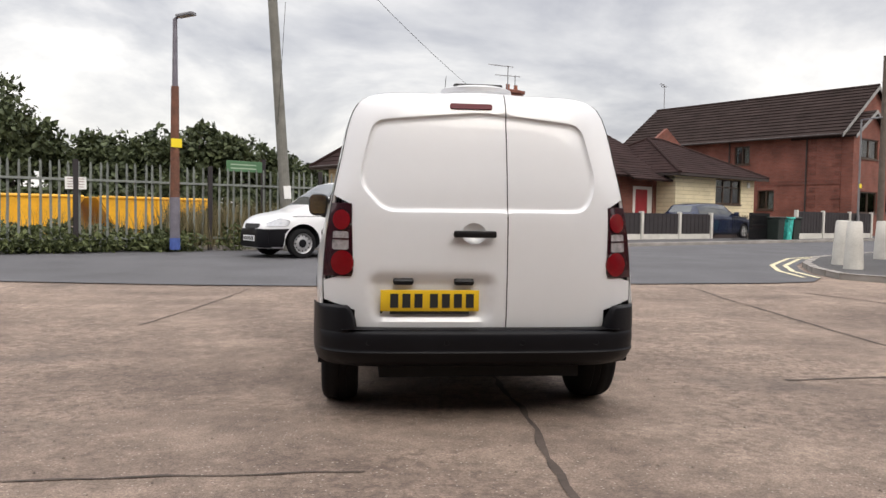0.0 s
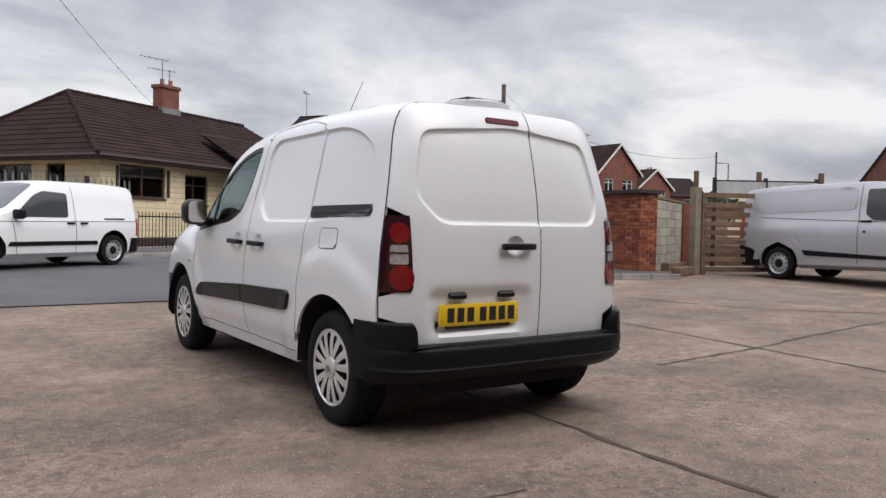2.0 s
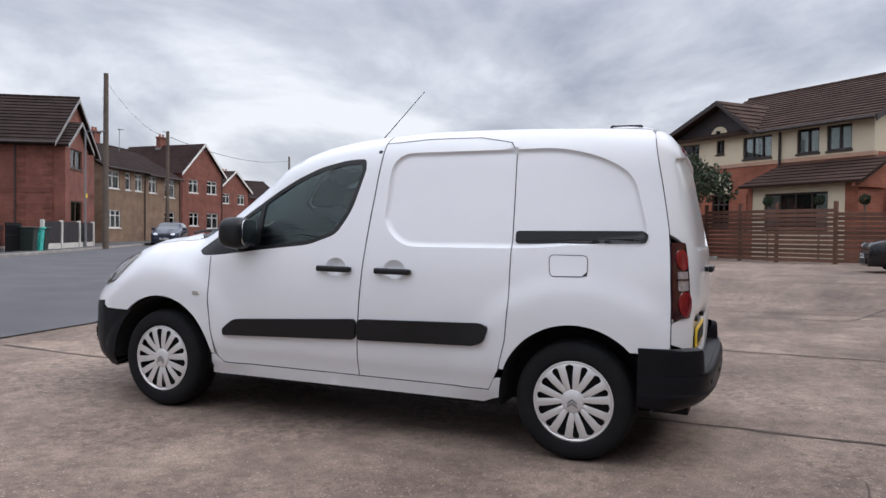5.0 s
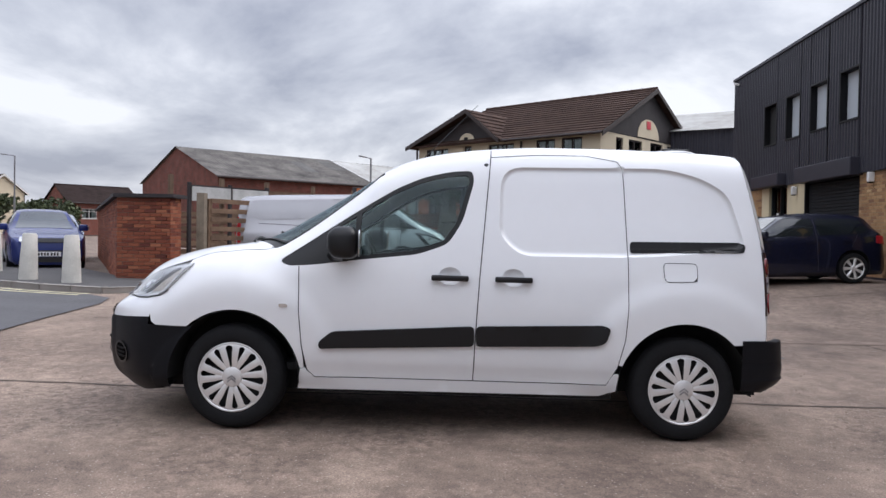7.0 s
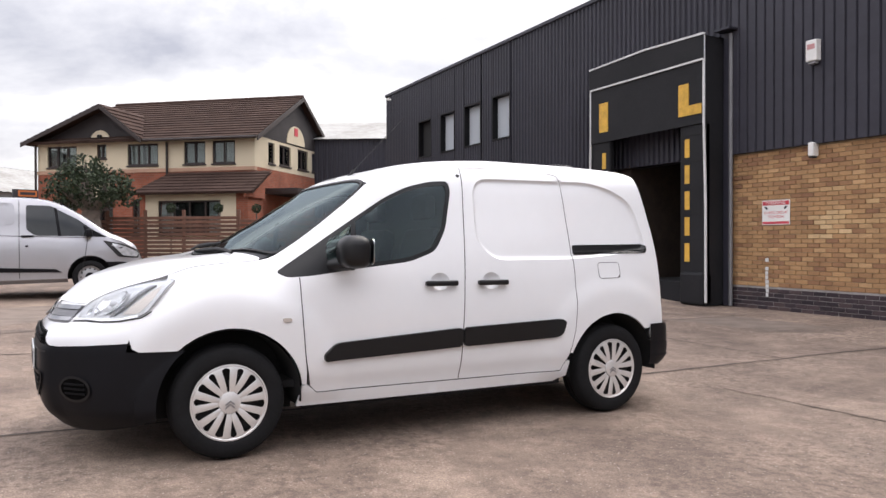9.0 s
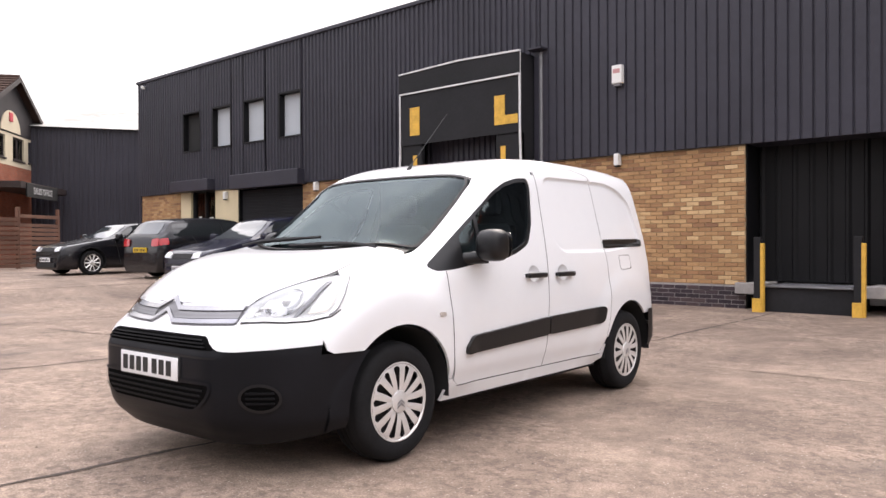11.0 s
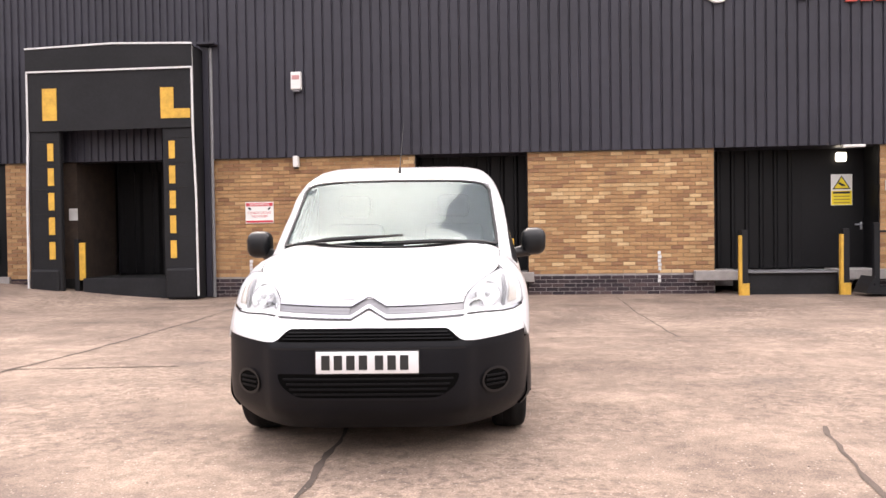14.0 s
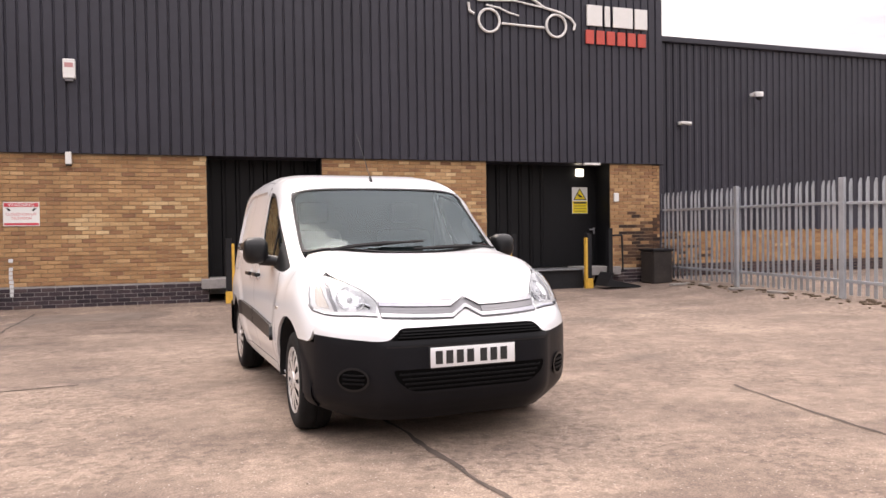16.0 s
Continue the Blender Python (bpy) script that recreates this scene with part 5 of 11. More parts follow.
        put("bumper_cheek", grid_surface(cheek, [0, 0.01, 0.03, 0.06, 0.10] + steps(0.14, 1, 22), steps(0, 1, 10)), M_BUMPER, "", rb)
    for y in (-0.6, -0.2, 0.2, 0.6):
        bm = lathe(bmesh.new(), [(0.014, -0.004), (0.012, 0.003), (0.001, 0.003)], 16, "x")
        bmesh.ops.translate(bm, verts=bm.verts, vec=(lerp_table(tail, abs(y)) + 0.001, y, 0.445))
        put("parking_sensor", bm, M_SEAL, "", rb)
    # wheels and wells
    for x in (0.0, 2.718):
        for s in (1, -1):
            w = wheel(van, x, s * 0.752, s)
            if x > 1:
                w.rotation_euler = (0, 0, radians(-1.0))
            bm = bmesh.new()
            r, n = 0.40, 20
            ang = steps(radians(-4), radians(184), n)
            rows = [[bm.verts.new((x + r * math.cos(a), s * y, 0.318 + r * math.sin(a))) for y in (0.55, 0.70, 0.868)] for a in ang]
            for p, q in zip(rows, rows[1:]):
                for k in range(2):
                    bm.faces.new((p[k], p[k + 1], q[k + 1], q[k]))
            cen = bm.verts.new((x, s * 0.55, 0.318))
            for p, q in zip(rows, rows[1:]):
                bm.faces.new((p[0], q[0], cen))
            put("wheel_well", bm, M_WELL)
    # underside
    bm = boxed(-0.55, 0.42, -0.54, 0.54, 0.24, 0.62)
    box(bm, 0.42, 2.28, -0.78, 0.78, 0.235, 0.36)
    box(bm, 2.28, 3.3, -0.54, 0.54, 0.20, 0.62)
    box(bm, -0.04, 0.04, -0.7, 0.7, 0.26, 0.34)
    put("underbody", bm, M_WELL, "dark underbody")
    bm = rod(bmesh.new(), (-0.50, 0.38, 0.27), (-0.1, 0.38, 0.28), 0.028)
    put("exhaust_pipe", bm, M_STEELGREY, "steel exhaust pipe")
    # cab
    put("bulkhead", boxed(1.20, 1.23, -0.72, 0.72, 0.36, 1.66, 0.01), M_DASH, "grey load bulkhead")
    put("cab_floor", boxed(1.23, 2.6, -0.76, 0.76, 0.36, 0.40), M_WELL)
    bm = boxed(2.22, 2.62, -0.76, 0.76, 0.72, 1.035, 0.07, seg=3)
    box(bm, 2.05, 2.25, -0.62, -0.16, 0.98, 1.10, 0.04)
    dash = put("dashboard", bm, M_DASH, "grey plastic dashboard")
    bm = bmesh.new()
    for i in range(24):
        a, b = i * math.tau / 24, (i + 1) * math.tau / 24
        f = lambda t: (2.00 + 0.06 * math.sin(t), -0.38 + 0.185 * math.cos(t), 1.02 + 0.175 * math.sin(t))
        rod(bm, f(a), f(b), 0.014, n=6, caps=False)
    rod(bm, (2.03, -0.56, 1.02), (2.03, -0.20, 1.02), 0.018)
    put("steering_wheel", bm, M_SEAL, "black steering wheel", dash)
    for y in (-0.40, 0.40):
        bm = boxed(1.42, 1.95, y - 0.25, y + 0.25, 0.58, 0.76, 0.06)
        seat = put("seat", bm, M_SEAT, "dark cloth seat")
        bm = boxed(1.34, 1.48, y - 0.24, y + 0.24, 0.70, 1.32, 0.06)
        bmesh.ops.rotate(bm, verts=bm.verts, cent=(1.42, y, 0.72), matrix=Matrix.Rotation(radians(-12), 3, "Y"))
        put("backrest", bm, M_SEAT, "", seat)
        bm = boxed(1.26, 1.36, y - 0.13, y + 0.13, 1.36, 1.54, 0.045)
        put("headrest", bm, M_SEAT, "", seat)
    # roof vent and aerial
    bm = lathe(bmesh.new(), [(0.0005, 0.0), (0.19, 0.0), (0.207, 0.018), (0.203, 0.042), (0.165, 0.056), (0.001, 0.058)], 36, "z")
    bmesh.ops.scale(bm, vec=(0.86, 1, 1), verts=bm.verts); bmesh.ops.translate(bm, verts=bm.verts, vec=(-0.12, -0.015, 1.780))
    vent = put("roof_vent", bm, M_SATIN, "low silver roof vent with a dark top")
    bm = boxed(-0.215, -0.025, -0.155, 0.125, 1.828, 1.850, 0.010)
    put("vent_cap", bm, M_TRIM, "", vent)
    bm = rod(bmesh.new(), (1.690, 0, 1.672), (1.652, 0, 1.728), 0.016, 0.008)
    base = put("aerial", bm, M_SEAL, "thin raked roof aerial")
    bm = rod(bmesh.new(), (1.655, 0, 1.722), (1.255, 0.0, 2.135), 0.0036, 0.0022, n=6)
    put("aerial_rod", bm, M_SEAL, "", base)
    return van


panel_van()

# ---- warehouse: doors, bay, fittings ----
def ribbed_door(x0, x1, z0, z1, y, name="door", pitch=0.27):
    bm = rib_sheet(bmesh.new(), x0, x1, y, z0, z1, pitch, 0.03, 0.7)
    box(bm, x0, x1, y - 0.06, y - 0.004, z0, z1)
    return structure(name, bm, M_DOORBLACK, "black ribbed folding warehouse door, closed", "door")


D1 = ribbed_door(-0.95, 1.23, 0.55, BRICK_TOP, WY - 0.60, "door_1")
D2 = ribbed_door(-6.25, -4.44, 0.55, BRICK_TOP, WY - 0.60, "door_2")
D3 = structure("door_3", boxed(-7.42, -6.25, WY - 0.67, WY - 0.60, 0.55, BRICK_TOP, 0.005), M_DOORBLACK, "black steel personnel door, closed", "door")
bm = boxed(-7.36, -7.24, WY - 0.598, WY - 0.56, 1.36, 1.39, 0.008)
box(bm, -7.38, -7.34, WY - 0.599, WY - 0.585, 1.28, 1.42, 0.004)
part("door_handle", bm, M_GALV, D3, "steel lever handle")
# reveals beside the openings
for a in (-0.95, 1.23, -7.44, -4.44):
    s = 1 if a in (1.23, -4.44) else -1
    structure("reveal", boxed(min(a, a - s * 0.02), max(a, a - s * 0.02), WY - 0.66, WY - 0.03, 0.1, BRICK_TOP), M_DOORBLACK, "dark door reveal", "wall")
# loading sills: kerb beam, dark dock plate between yellow-edged posts
def loading_sill(x0, x1, p0, p1, ledge):
    for a, b in ledge:
        t = thing("concrete_ledge", "worn grey concrete ledge beside the loading door", "ledge", pose(0, 0, 0))
        part("ledge", boxed(a, b, WY - 0.58, WY + 0.14, 0.36, 0.545, 0.012), M_MORTAR_GREY, t)
    dock = thing("dock_plate", "black dock leveller front below the loading door", "dock plate", pose(0, 0, 0))
    part("front", boxed(p0 + 0.06, p1 - 0.06, WY - 0.58, WY + 0.30, 0.06, 0.50, 0.008), M_RUBBER, dock)
    part("lip", boxed(p0 + 0.08, p1 - 0.08, WY - 0.58, WY + 0.36, 0.50, 0.525, 0.006), M_STEELGREY, dock, "worn steel lip")


def dock_post(x, yellow_side):
    t = thing("dock_post", "black guard post with a yellow painted side by the loading door", "post", pose(x, WY + 0.40, 0.08), "guard posts")
    part("post", boxed(-0.055, 0.055, -0.06, 0.06, 0, 1.22, 0.008), M_RUBBER, t)
    part("yellow_strip", boxed(min(yellow_side * 0.05, yellow_side * 0.10), max(yellow_side * 0.05, yellow_side * 0.10), -0.02, 0.07, 0, 1.12, 0.006), M_YELLOW, t, "yellow painted strip")
    part("foot", boxed(-0.07, 0.07, 0.02, 0.09, 0, 0.24, 0.006), M_YELLOW, t)


loading_sill(-0.95, 1.23, -0.56, 0.88, [(0.9, 1.36), (-1.05, -0.6)])
loading_sill(-7.4, -4.44, -6.62, -4.88, [(-4.86, -4.05), (-7.62, -6.66)])
dock_post(0.88, -1); dock_post(-0.57, -1); dock_post(-4.86, 1); dock_post(-6.64, 1)
post = thing("guard_post", "short black steel post with a bent pipe rail", "post", pose(-7.2, WY + 0.35, 0.1))
part("post", boxed(-0.05, 0.05, -0.05, 0.05, 0, 1.30, 0.006), M_RUBBER, post)
bm = bmesh.new()
for a, b in (((-0.03, 0, 1.14), (-0.30, 0.02, 1.14)), ((-0.30, 0.02, 1.14), (-0.32, 0.02, 0.35))):
    rod(bm, a, b, 0.02)
part("pipe_rail", bm, M_RUBBER, post)
plate = thing("steel_ramp", "small bent black steel ramp plate on the ground", "ramp", pose(-7.15, WY + 0.75, 0.14, 0, -4, 0))
part("plate", prism(bmesh.new(), [(-0.42, 0.0), (0.42, 0.0), (0.36, 0.16), (0.30, 0.30), (0.26, 0.30), (0.31, 0.15), (-0.40, 0.05)], -0.25, 0.25, "y"), M_RUBBER, plate)
tank = thing("oil_drum_box", "dark rusty metal waste bin against the wall", "bin", pose(-8.35, WY + 0.42, 0.16))
part("body", boxed(-0.24, 0.24, -0.26, 0.26, 0, 0.72, 0.03), rough_mat("sooty_rusty_metal", (0.035, 0.028, 0.025), 0.75, 0.3, var=0.5, scale=3, fine=30), tank)
part("lid", boxed(-0.27, 0.27, -0.29, 0.29, 0.72, 0.77, 0.015), M_RUBBER, tank)


# the loading bay with its shelter
def loading_bay():
    bay = thing("dock_shelter", "black rubber dock shelter with yellow marks and white edging", "dock shelter", pose(0, 0, 0))
    y0, y1 = WY, WY + 0.56
    part("head_panel", prism(bmesh.new(), [(5.44, 3.42), (8.74, 3.40), (8.76, 4.56), (5.44, 4.57)], y1 - 0.03, y1, "y"), M_RUBBER, bay, "sagging black head curtain")
    part("hood", prism(bmesh.new(), [(5.42, 4.57), (8.77, 4.56), (8.77, 4.985), (7.0, 5.04), (5.42, 5.0)], y1 - 0.05, y1 + 0.02, "y"), M_RUBBER, bay)
    part("hood_top", boxed(5.42, 8.77, y0, y1, 4.955, 4.985), M_RUBBER, bay)
    for x, s in ((5.42, 1), (8.77, -1)):
        part("side_frame", boxed(min(x, x + s * 0.05), max(x, x + s * 0.05), y0, y1 - 0.02, 0.12, 4.97), M_RUBBER, bay)
        part("side_pad", boxed(min(x, x + s * 0.64), max(x, x + s * 0.64), y1 - 0.16, y1 - 0.03, 0.16, 3.43, 0.03), M_RUBBER, bay)
        part("white_edge", prism(bmesh.new(), [(x, 4.99), (x + s * 0.035, 4.99), (x + s * 0.032, 3.42), (x - s * 0.012, 2.0), (x - s * 0.02, 0.18), (x - s * 0.055, 0.18), (x - s * 0.045, 2.0), (x - s * 0.004, 3.42)], y1 - 0.02, y1 + 0.012, "y"), M_WHITEMARK, bay, "white edging strip")
        part("toe_guard", boxed(min(x, x + s * 0.60), max(x, x + s * 0.60), y1 - 0.22, y1 + 0.03, 0.12, 0.72, 0.05), M_RUBBER, bay)
        for i in range(5):
            z = 3.17 - i * 0.48
            cx = x + s * 0.45
            part("yellow_mark", boxed(cx - 0.06, cx + 0.06, y1 - 0.035, y1 - 0.022, z - 0.34, z), M_YELLOW, bay, "worn yellow guide mark")
            part("pad_seam", boxed(min(x, x + s * 0.64), max(x, x + s * 0.64), y1 - 0.034, y1 - 0.024, z + 0.06, z + 0.075), M_DARK, bay)
    part("white_edge", prism(bmesh.new(), [(5.42, 5.0), (7.0, 5.045), (8.77, 4.99), (8.77, 5.02), (7.0, 5.08), (5.42, 5.035)], y1 - 0.02, y1 + 0.035, "y"), M_WHITEMARK, bay, "white edging strip")
    part("white_edge", prism(bmesh.new(), [(5.44, 4.545), (8.75, 4.54), (8.75, 4.572), (5.44, 4.58)], y1, y1 + 0.028, "y"), M_WHITEMARK, bay, "white edging strip")
    for x0, x1, z0, z1 in ((5.80, 6.06, 3.60, 4.19), (5.48, 5.80, 3.60, 3.78), (8.15, 8.44, 3.61, 4.23)):
        part("yellow_mark", boxed(x0, x1, y1 + 0.001, y1 + 0.012, z0, z1), M_YELLOW, bay, "worn yellow guide mark")
    # deep dark cheek and downpipe beside the shelter
    structure("cladding_cheek", boxed(5.28, 5.40, WY - 0.1, WY + 0.12, 0.12, 5.05, 0.01), M_BLACK_CLAD, "black steel cheek beside the bay", "cladding")
    structure("drip_trim", boxed(5.10, 5.46, WY - 0.02, WY + 0.30, 5.06, 5.10, 0.006), M_BLACK_CLAD, "black flashing over the bay", "trim")
    pipe = thing("downpipe", "dark grey steel downpipe on the brick corner", "downpipe", pose(5.24, WY + 0.10, 0))
    part("pipe", rod(bmesh.new(), (0, 0, 0.12), (0, 0, 5.02), 0.035), M_STEELGREY, pipe)
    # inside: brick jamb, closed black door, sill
    # the jamb's brick is coloured dark brown to put in the bay's shade
    structure("bay_jamb", boxed(8.12, 8.55, -4.2, WY - 0.02, 0.1, 3.4), rough_mat("bay_shade_brown_brick", (0.045, 0.030, 0.022), 0.9, var=0.35, scale=5, fine=30, bump=0.3), "brick side of the loading bay, coloured dark for shade", "wall")
    # side, soffit and floor are near-black: the bay's shade is in their colour
    structure("bay_side", boxed(5.45, 6.0, -4.2, WY - 0.05, 0.1, 3.4), M_DARK, "side of the loading bay, shade put into its near-black colour", "wall")
    structure("bay_soffit", boxed(5.4, 8.8, -4.2, WY, 3.42, 3.6), M_DARK, "soffit of the loading bay, shade put into its near-black colour", "ceiling")
    bm = rib_sheet(bmesh.new(), 5.95, 8.0, -4.1, 0.55, 2.75, 0.42, 0.05, 0.6)
    rib_sheet(bm, 5.95, 8.0, -4.04, 2.75, 3.42, 0.17, 0.03, 0.6)
    box(bm, 5.95, 8.0, -4.2, -4.12, 0.5, 3.42)
    structure("door_4", bm, M_DOORBLACK, "black ribbed roller door at the back of the bay", "door")
    structure("bay_floor", boxed(5.45, 8.5, -4.2, WY + 0.0, 0.10, 0.50), M_DARK, "bay floor coloured near-black for shade", "floor")
    front = thing("dock_plate", "black dock leveller front below the loading bay", "dock plate", pose(0, 0, 0))
    part("front", boxed(6.08, 7.85, WY + 0.002, WY + 0.30, 0.08, 0.52, 0.01), M_RUBBER, front)
    gp = thing("dock_post", "black guard post with a yellow painted side by the loading door", "post", pose(7.92, WY + 0.2, 0.08), "guard posts")
    part("post", boxed(0.02, 0.12, -0.06, 0.06, 0, 1.22, 0.008), M_RUBBER, gp)
    part("yellow_strip", boxed(-0.10, 0.02, 0.02, 0.06, 0.4, 1.15, 0.006), M_YELLOW, gp, "yellow painted strip")
    pl = thing("wall_plate", "small grey metal notice plate on the bay wall", "sign", pose(8.2, WY - 0.02, 1.80))
    part("face", boxed(-0.09, 0.09, 0, 0.015, -0.12, 0.12, 0.004), M_WHITE, pl)


loading_bay()
# plain dark door with papers
D5 = structure("door_5", boxed(9.62, 10.75, WY - 0.10, WY - 0.03, 0.55, BRICK_TOP - 0.03), M_DOORBLACK, "black steel door with a louvred lower panel and notices", "door")
for i in range(9):
    part("louvre", boxed(9.78, 10.60, WY - 0.032, WY - 0.008, 0.83 + i * 0.068, 0.868 + i * 0.068), M_DOORBLACK, D5)
structure("door_step", boxed(9.55, 10.8, WY - 0.1, WY + 0.06, 0.30, 0.55), M_MORTAR_GREY, "concrete door step", "step")
for x, z, w, h, m in ((10.46, 1.94, 0.27, 0.21, M_PAPER), (10.16, 2.08, 0.20, 0.10, M_PAPER), (10.13, 1.75, 0.20, 0.44, M_SIGNYELLOW), (9.98, 1.86, 0.18, 0.30, M_SIGNYELLOW), (9.94, 1.66, 0.20, 0.30, M_SIGNYELLOW)):
    n = thing("notice", "yellow safety notice on the door" if m == M_SIGNYELLOW else "white paper notice on the door", "notice", pose(x, WY - 0.03, z))
    part("sheet", boxed(-w / 2, w / 2, 0.001, 0.008, -h / 2, h / 2), m, n)
    for i in range(3 if h > 0.2 else 1):
        part("line", boxed(-w * 0.36, w * 0.36, 0.008, 0.010, -h * 0.3 + i * h * 0.2, -h * 0.3 + i * h * 0.2 + 0.018), M_BLACKINK, n)
# roller shutter, its box, cream panel, entrance
SH = structure("shutter", boxed(13.0, 15.95, WY - 0.12, WY - 0.10, 0.4, 2.78), M_DOORBLACK, "black roller shutter, closed", "shutter")
for i in range(28):
    part("slat", boxed(13.05, 15.92, WY - 0.10, WY - 0.065, 0.46 + i * 0.083, 0.53 + i * 0.083, 0.008), M_RUBBER, SH)
structure("shutter_box", boxed(12.85, 16.06, WY - 0.1, WY + 0.30, 2.80, 3.22, 0.02), M_BLACK_CLAD, "black shutter box", "shutter box")
structure("entrance_canopy", boxed(17.2, 19.4, WY - 0.1, WY + 0.32, 2.85, 3.20, 0.02), M_BLACK_CLAD, "black box canopy over the entrance", "canopy")
structure("wall_panel", boxed(15.97, 17.28, WY - 0.10, WY - 0.01, 0.3, 2.85), M_CREAMPANEL, "cream painted wall panel", "wall")
structure("shutter_frame", boxed(15.93, 15.99, WY - 0.1, WY + 0.03, 0.3, 2.8), M_DOORBLACK, "black shutter guide", "trim")
EN = structure("door_6", boxed(17.28, 18.7, WY - 0.20, WY - 0.16, 0.4, 2.85), M_DARK, "dark glazed entrance door", "door")
for x in (17.30, 17.95, 18.64):
    part("door_frame", boxed(x - 0.04, x + 0.04, WY - 0.17, WY - 0.08, 0.4, 2.85, 0.006), M_DOORBLACK, EN)
part("pane", boxed(17.34, 17.91, WY - 0.155, WY - 0.15, 0.5, 2.8), M_PANE, EN)
part("pane", boxed(17.99, 18.60, WY - 0.155, WY - 0.15, 0.5, 2.8), M_PANE, EN)
for x, z, w, h in ((18.35, 1.95, 0.16, 0.26), (17.72, 2.0, 0.22, 0.08)):
    part("sticker", boxed(x - w / 2, x + w / 2, WY - 0.149, WY - 0.146, z - h / 2, z + h / 2), M_PAPER, EN)
structure("wall_pier", boxed(18.7, 19.3, WY - 0.35, WY - 0.012, 0.3, 2.85), M_CREAMPANEL, "cream painted pier", "wall")


# upper windows, one tilted open
def office_window(i, x0, x1, tilted):
    w = tagged(new("window_%d" % i), "tilted open upper window in a black frame" if tilted else "upper office window in a black frame, closed", "window", kind="structure")
    y = WY + 0.0
    for a, b, c, d in ((x0, x0 + 0.05, WZ0, WZ1), (x1 - 0.05, x1, WZ0, WZ1), (x0 + 0.05, x1 - 0.05, WZ0, WZ0 + 0.05), (x0 + 0.05, x1 - 0.05, WZ1 - 0.05, WZ1)):
        part("window_frame", boxed(a, b, y - 0.06, CLAD_Y + 0.05, c, d, 0.004), M_DOORBLACK, w)
    sash = new("sash"); sash.parent = w
    sash.matrix_local = pose(0, y, WZ1 - 0.05, 7 if tilted else 0, 0, 0) if tilted else pose(0, y, WZ1 - 0.05)
    h = WZ1 - WZ0 - 0.1
    bm = bmesh.new()
    for a, b, c, d in ((x0 + 0.05, x0 + 0.11, -h, 0), (x1 - 0.11, x1 - 0.05, -h, 0), (x0 + 0.11, x1 - 0.11, -h, -h + 0.06), (x0 + 0.11, x1 - 0.11, -0.06, 0)):
        box(bm, a, b, -0.02, 0.03, c, d)
    me = mesh_from("sash_frame", bm, M_DOORBLACK)
    fr = new("sash_frame", me); fr.parent = w; fr.matrix_local = sash.matrix_local
    p = new("pane", mesh_from("pane", boxed(x0 + 0.11, x1 - 0.11, 0.0, 0.006, -h + 0.06, -0.06), M_PANE)); p.parent = w; p.matrix_local = sash.matrix_local
    p.visible_shadow = False
    bpy.data.objects.remove(sash)
    # window 4 takes a near-black sheet in place of its unlit room
    part("blind", boxed(x0 + 0.06, x1 - 0.06, y - 0.09, y - 0.07, WZ0 + 0.06, WZ1 - 0.06), M_BLIND if i != 4 else M_DARK, w, "sheet behind the office window pane")


for i, (a, b) in enumerate(WINDOWS):
    office_window(i + 1, a, b, i == 2)

# right-hand low building, set back behind the fence
structure("annex_wall", rib_sheet(bmesh.new(), -40, -8.83, -3.3, 1.30, 5.86, 0.20, 0.028, 0.5), M_BLACK_CLAD, "black ribbed steel wall of the low annex", "wall")
structure("annex_brick", boxed(-40, -8.83, -3.75, -3.31, 0.1, 1.32), M_MORTAR, "buff brick base of the annex", "wall")
structure("annex_back", boxed(-40, -8.83, -3.75, -3.32, 1.32, 5.8), M_BLACK_CLAD, "black annex wall lining", "wall")
structure("annex_roof", boxed(-40, -8.83, -20, -3.2, 5.84, 5.98, 0.02), M_BLACK_CLAD, "black annex roof edge", "roof")
structure("annex_corner_pipe", rod(bmesh.new(), (-9.05, -3.18, 0.15), (-9.05, -3.18, 5.8), 0.05), M_RUBBER, "black rainwater pipe", "downpipe")


def bullet_camera(x, y, z, dome):
    t = thing("security_camera", "white dome security camera on a bracket" if dome else "small white bullet security camera", "camera", pose(x, y, z))
    part("bracket", boxed(-0.04, 0.04, 0, 0.10, -0.03, 0.05, 0.01), M_WHITE, t)
    if dome:
        part("arm", boxed(-0.03, 0.03, 0.08, 0.26, 0.0, 0.07, 0.015), M_WHITE, t)
        bm = lathe(bmesh.new(), [(0.001, 0.05), (0.09, 0.04), (0.10, -0.02), (0.09, -0.08)], 20, "z"); bmesh.ops.translate(bm, verts=bm.verts, vec=(0, 0.30, 0))
        part("housing", bm, M_WHITE, t, smooth=True)
        bm = lathe(bmesh.new(), [(0.088, -0.08), (0.07, -0.13), (0.03, -0.16), (0.001, -0.165)], 20, "z"); bmesh.ops.translate(bm, verts=bm.verts, vec=(0, 0.30, 0))
        part("dome", bm, M_SEAL, t, "dark dome", smooth=True)
    else:
        bm = rod(bmesh.new(), (0.0, 0.10, 0.02), (-0.22, 0.20, -0.01), 0.04, 0.045, 14)
        part("housing", bm, M_WHITE, t, smooth=40)


bullet_camera(-9.75, -3.28, 3.90, False)
bullet_camera(-11.9, -3.28, 4.68, True)
bullet_camera(21.4, WY + 0.1, 6.50, False)


# wall fittings
def wall_box(name, label, cat, x, z, w, h, d, m, y=None):
    t = thing(name, label, cat, pose(x, (WY if y is None else y), z))
    part("body", boxed(-w / 2, w / 2, 0.0, d, -h / 2, h / 2, 0.015), m, t)
    return t


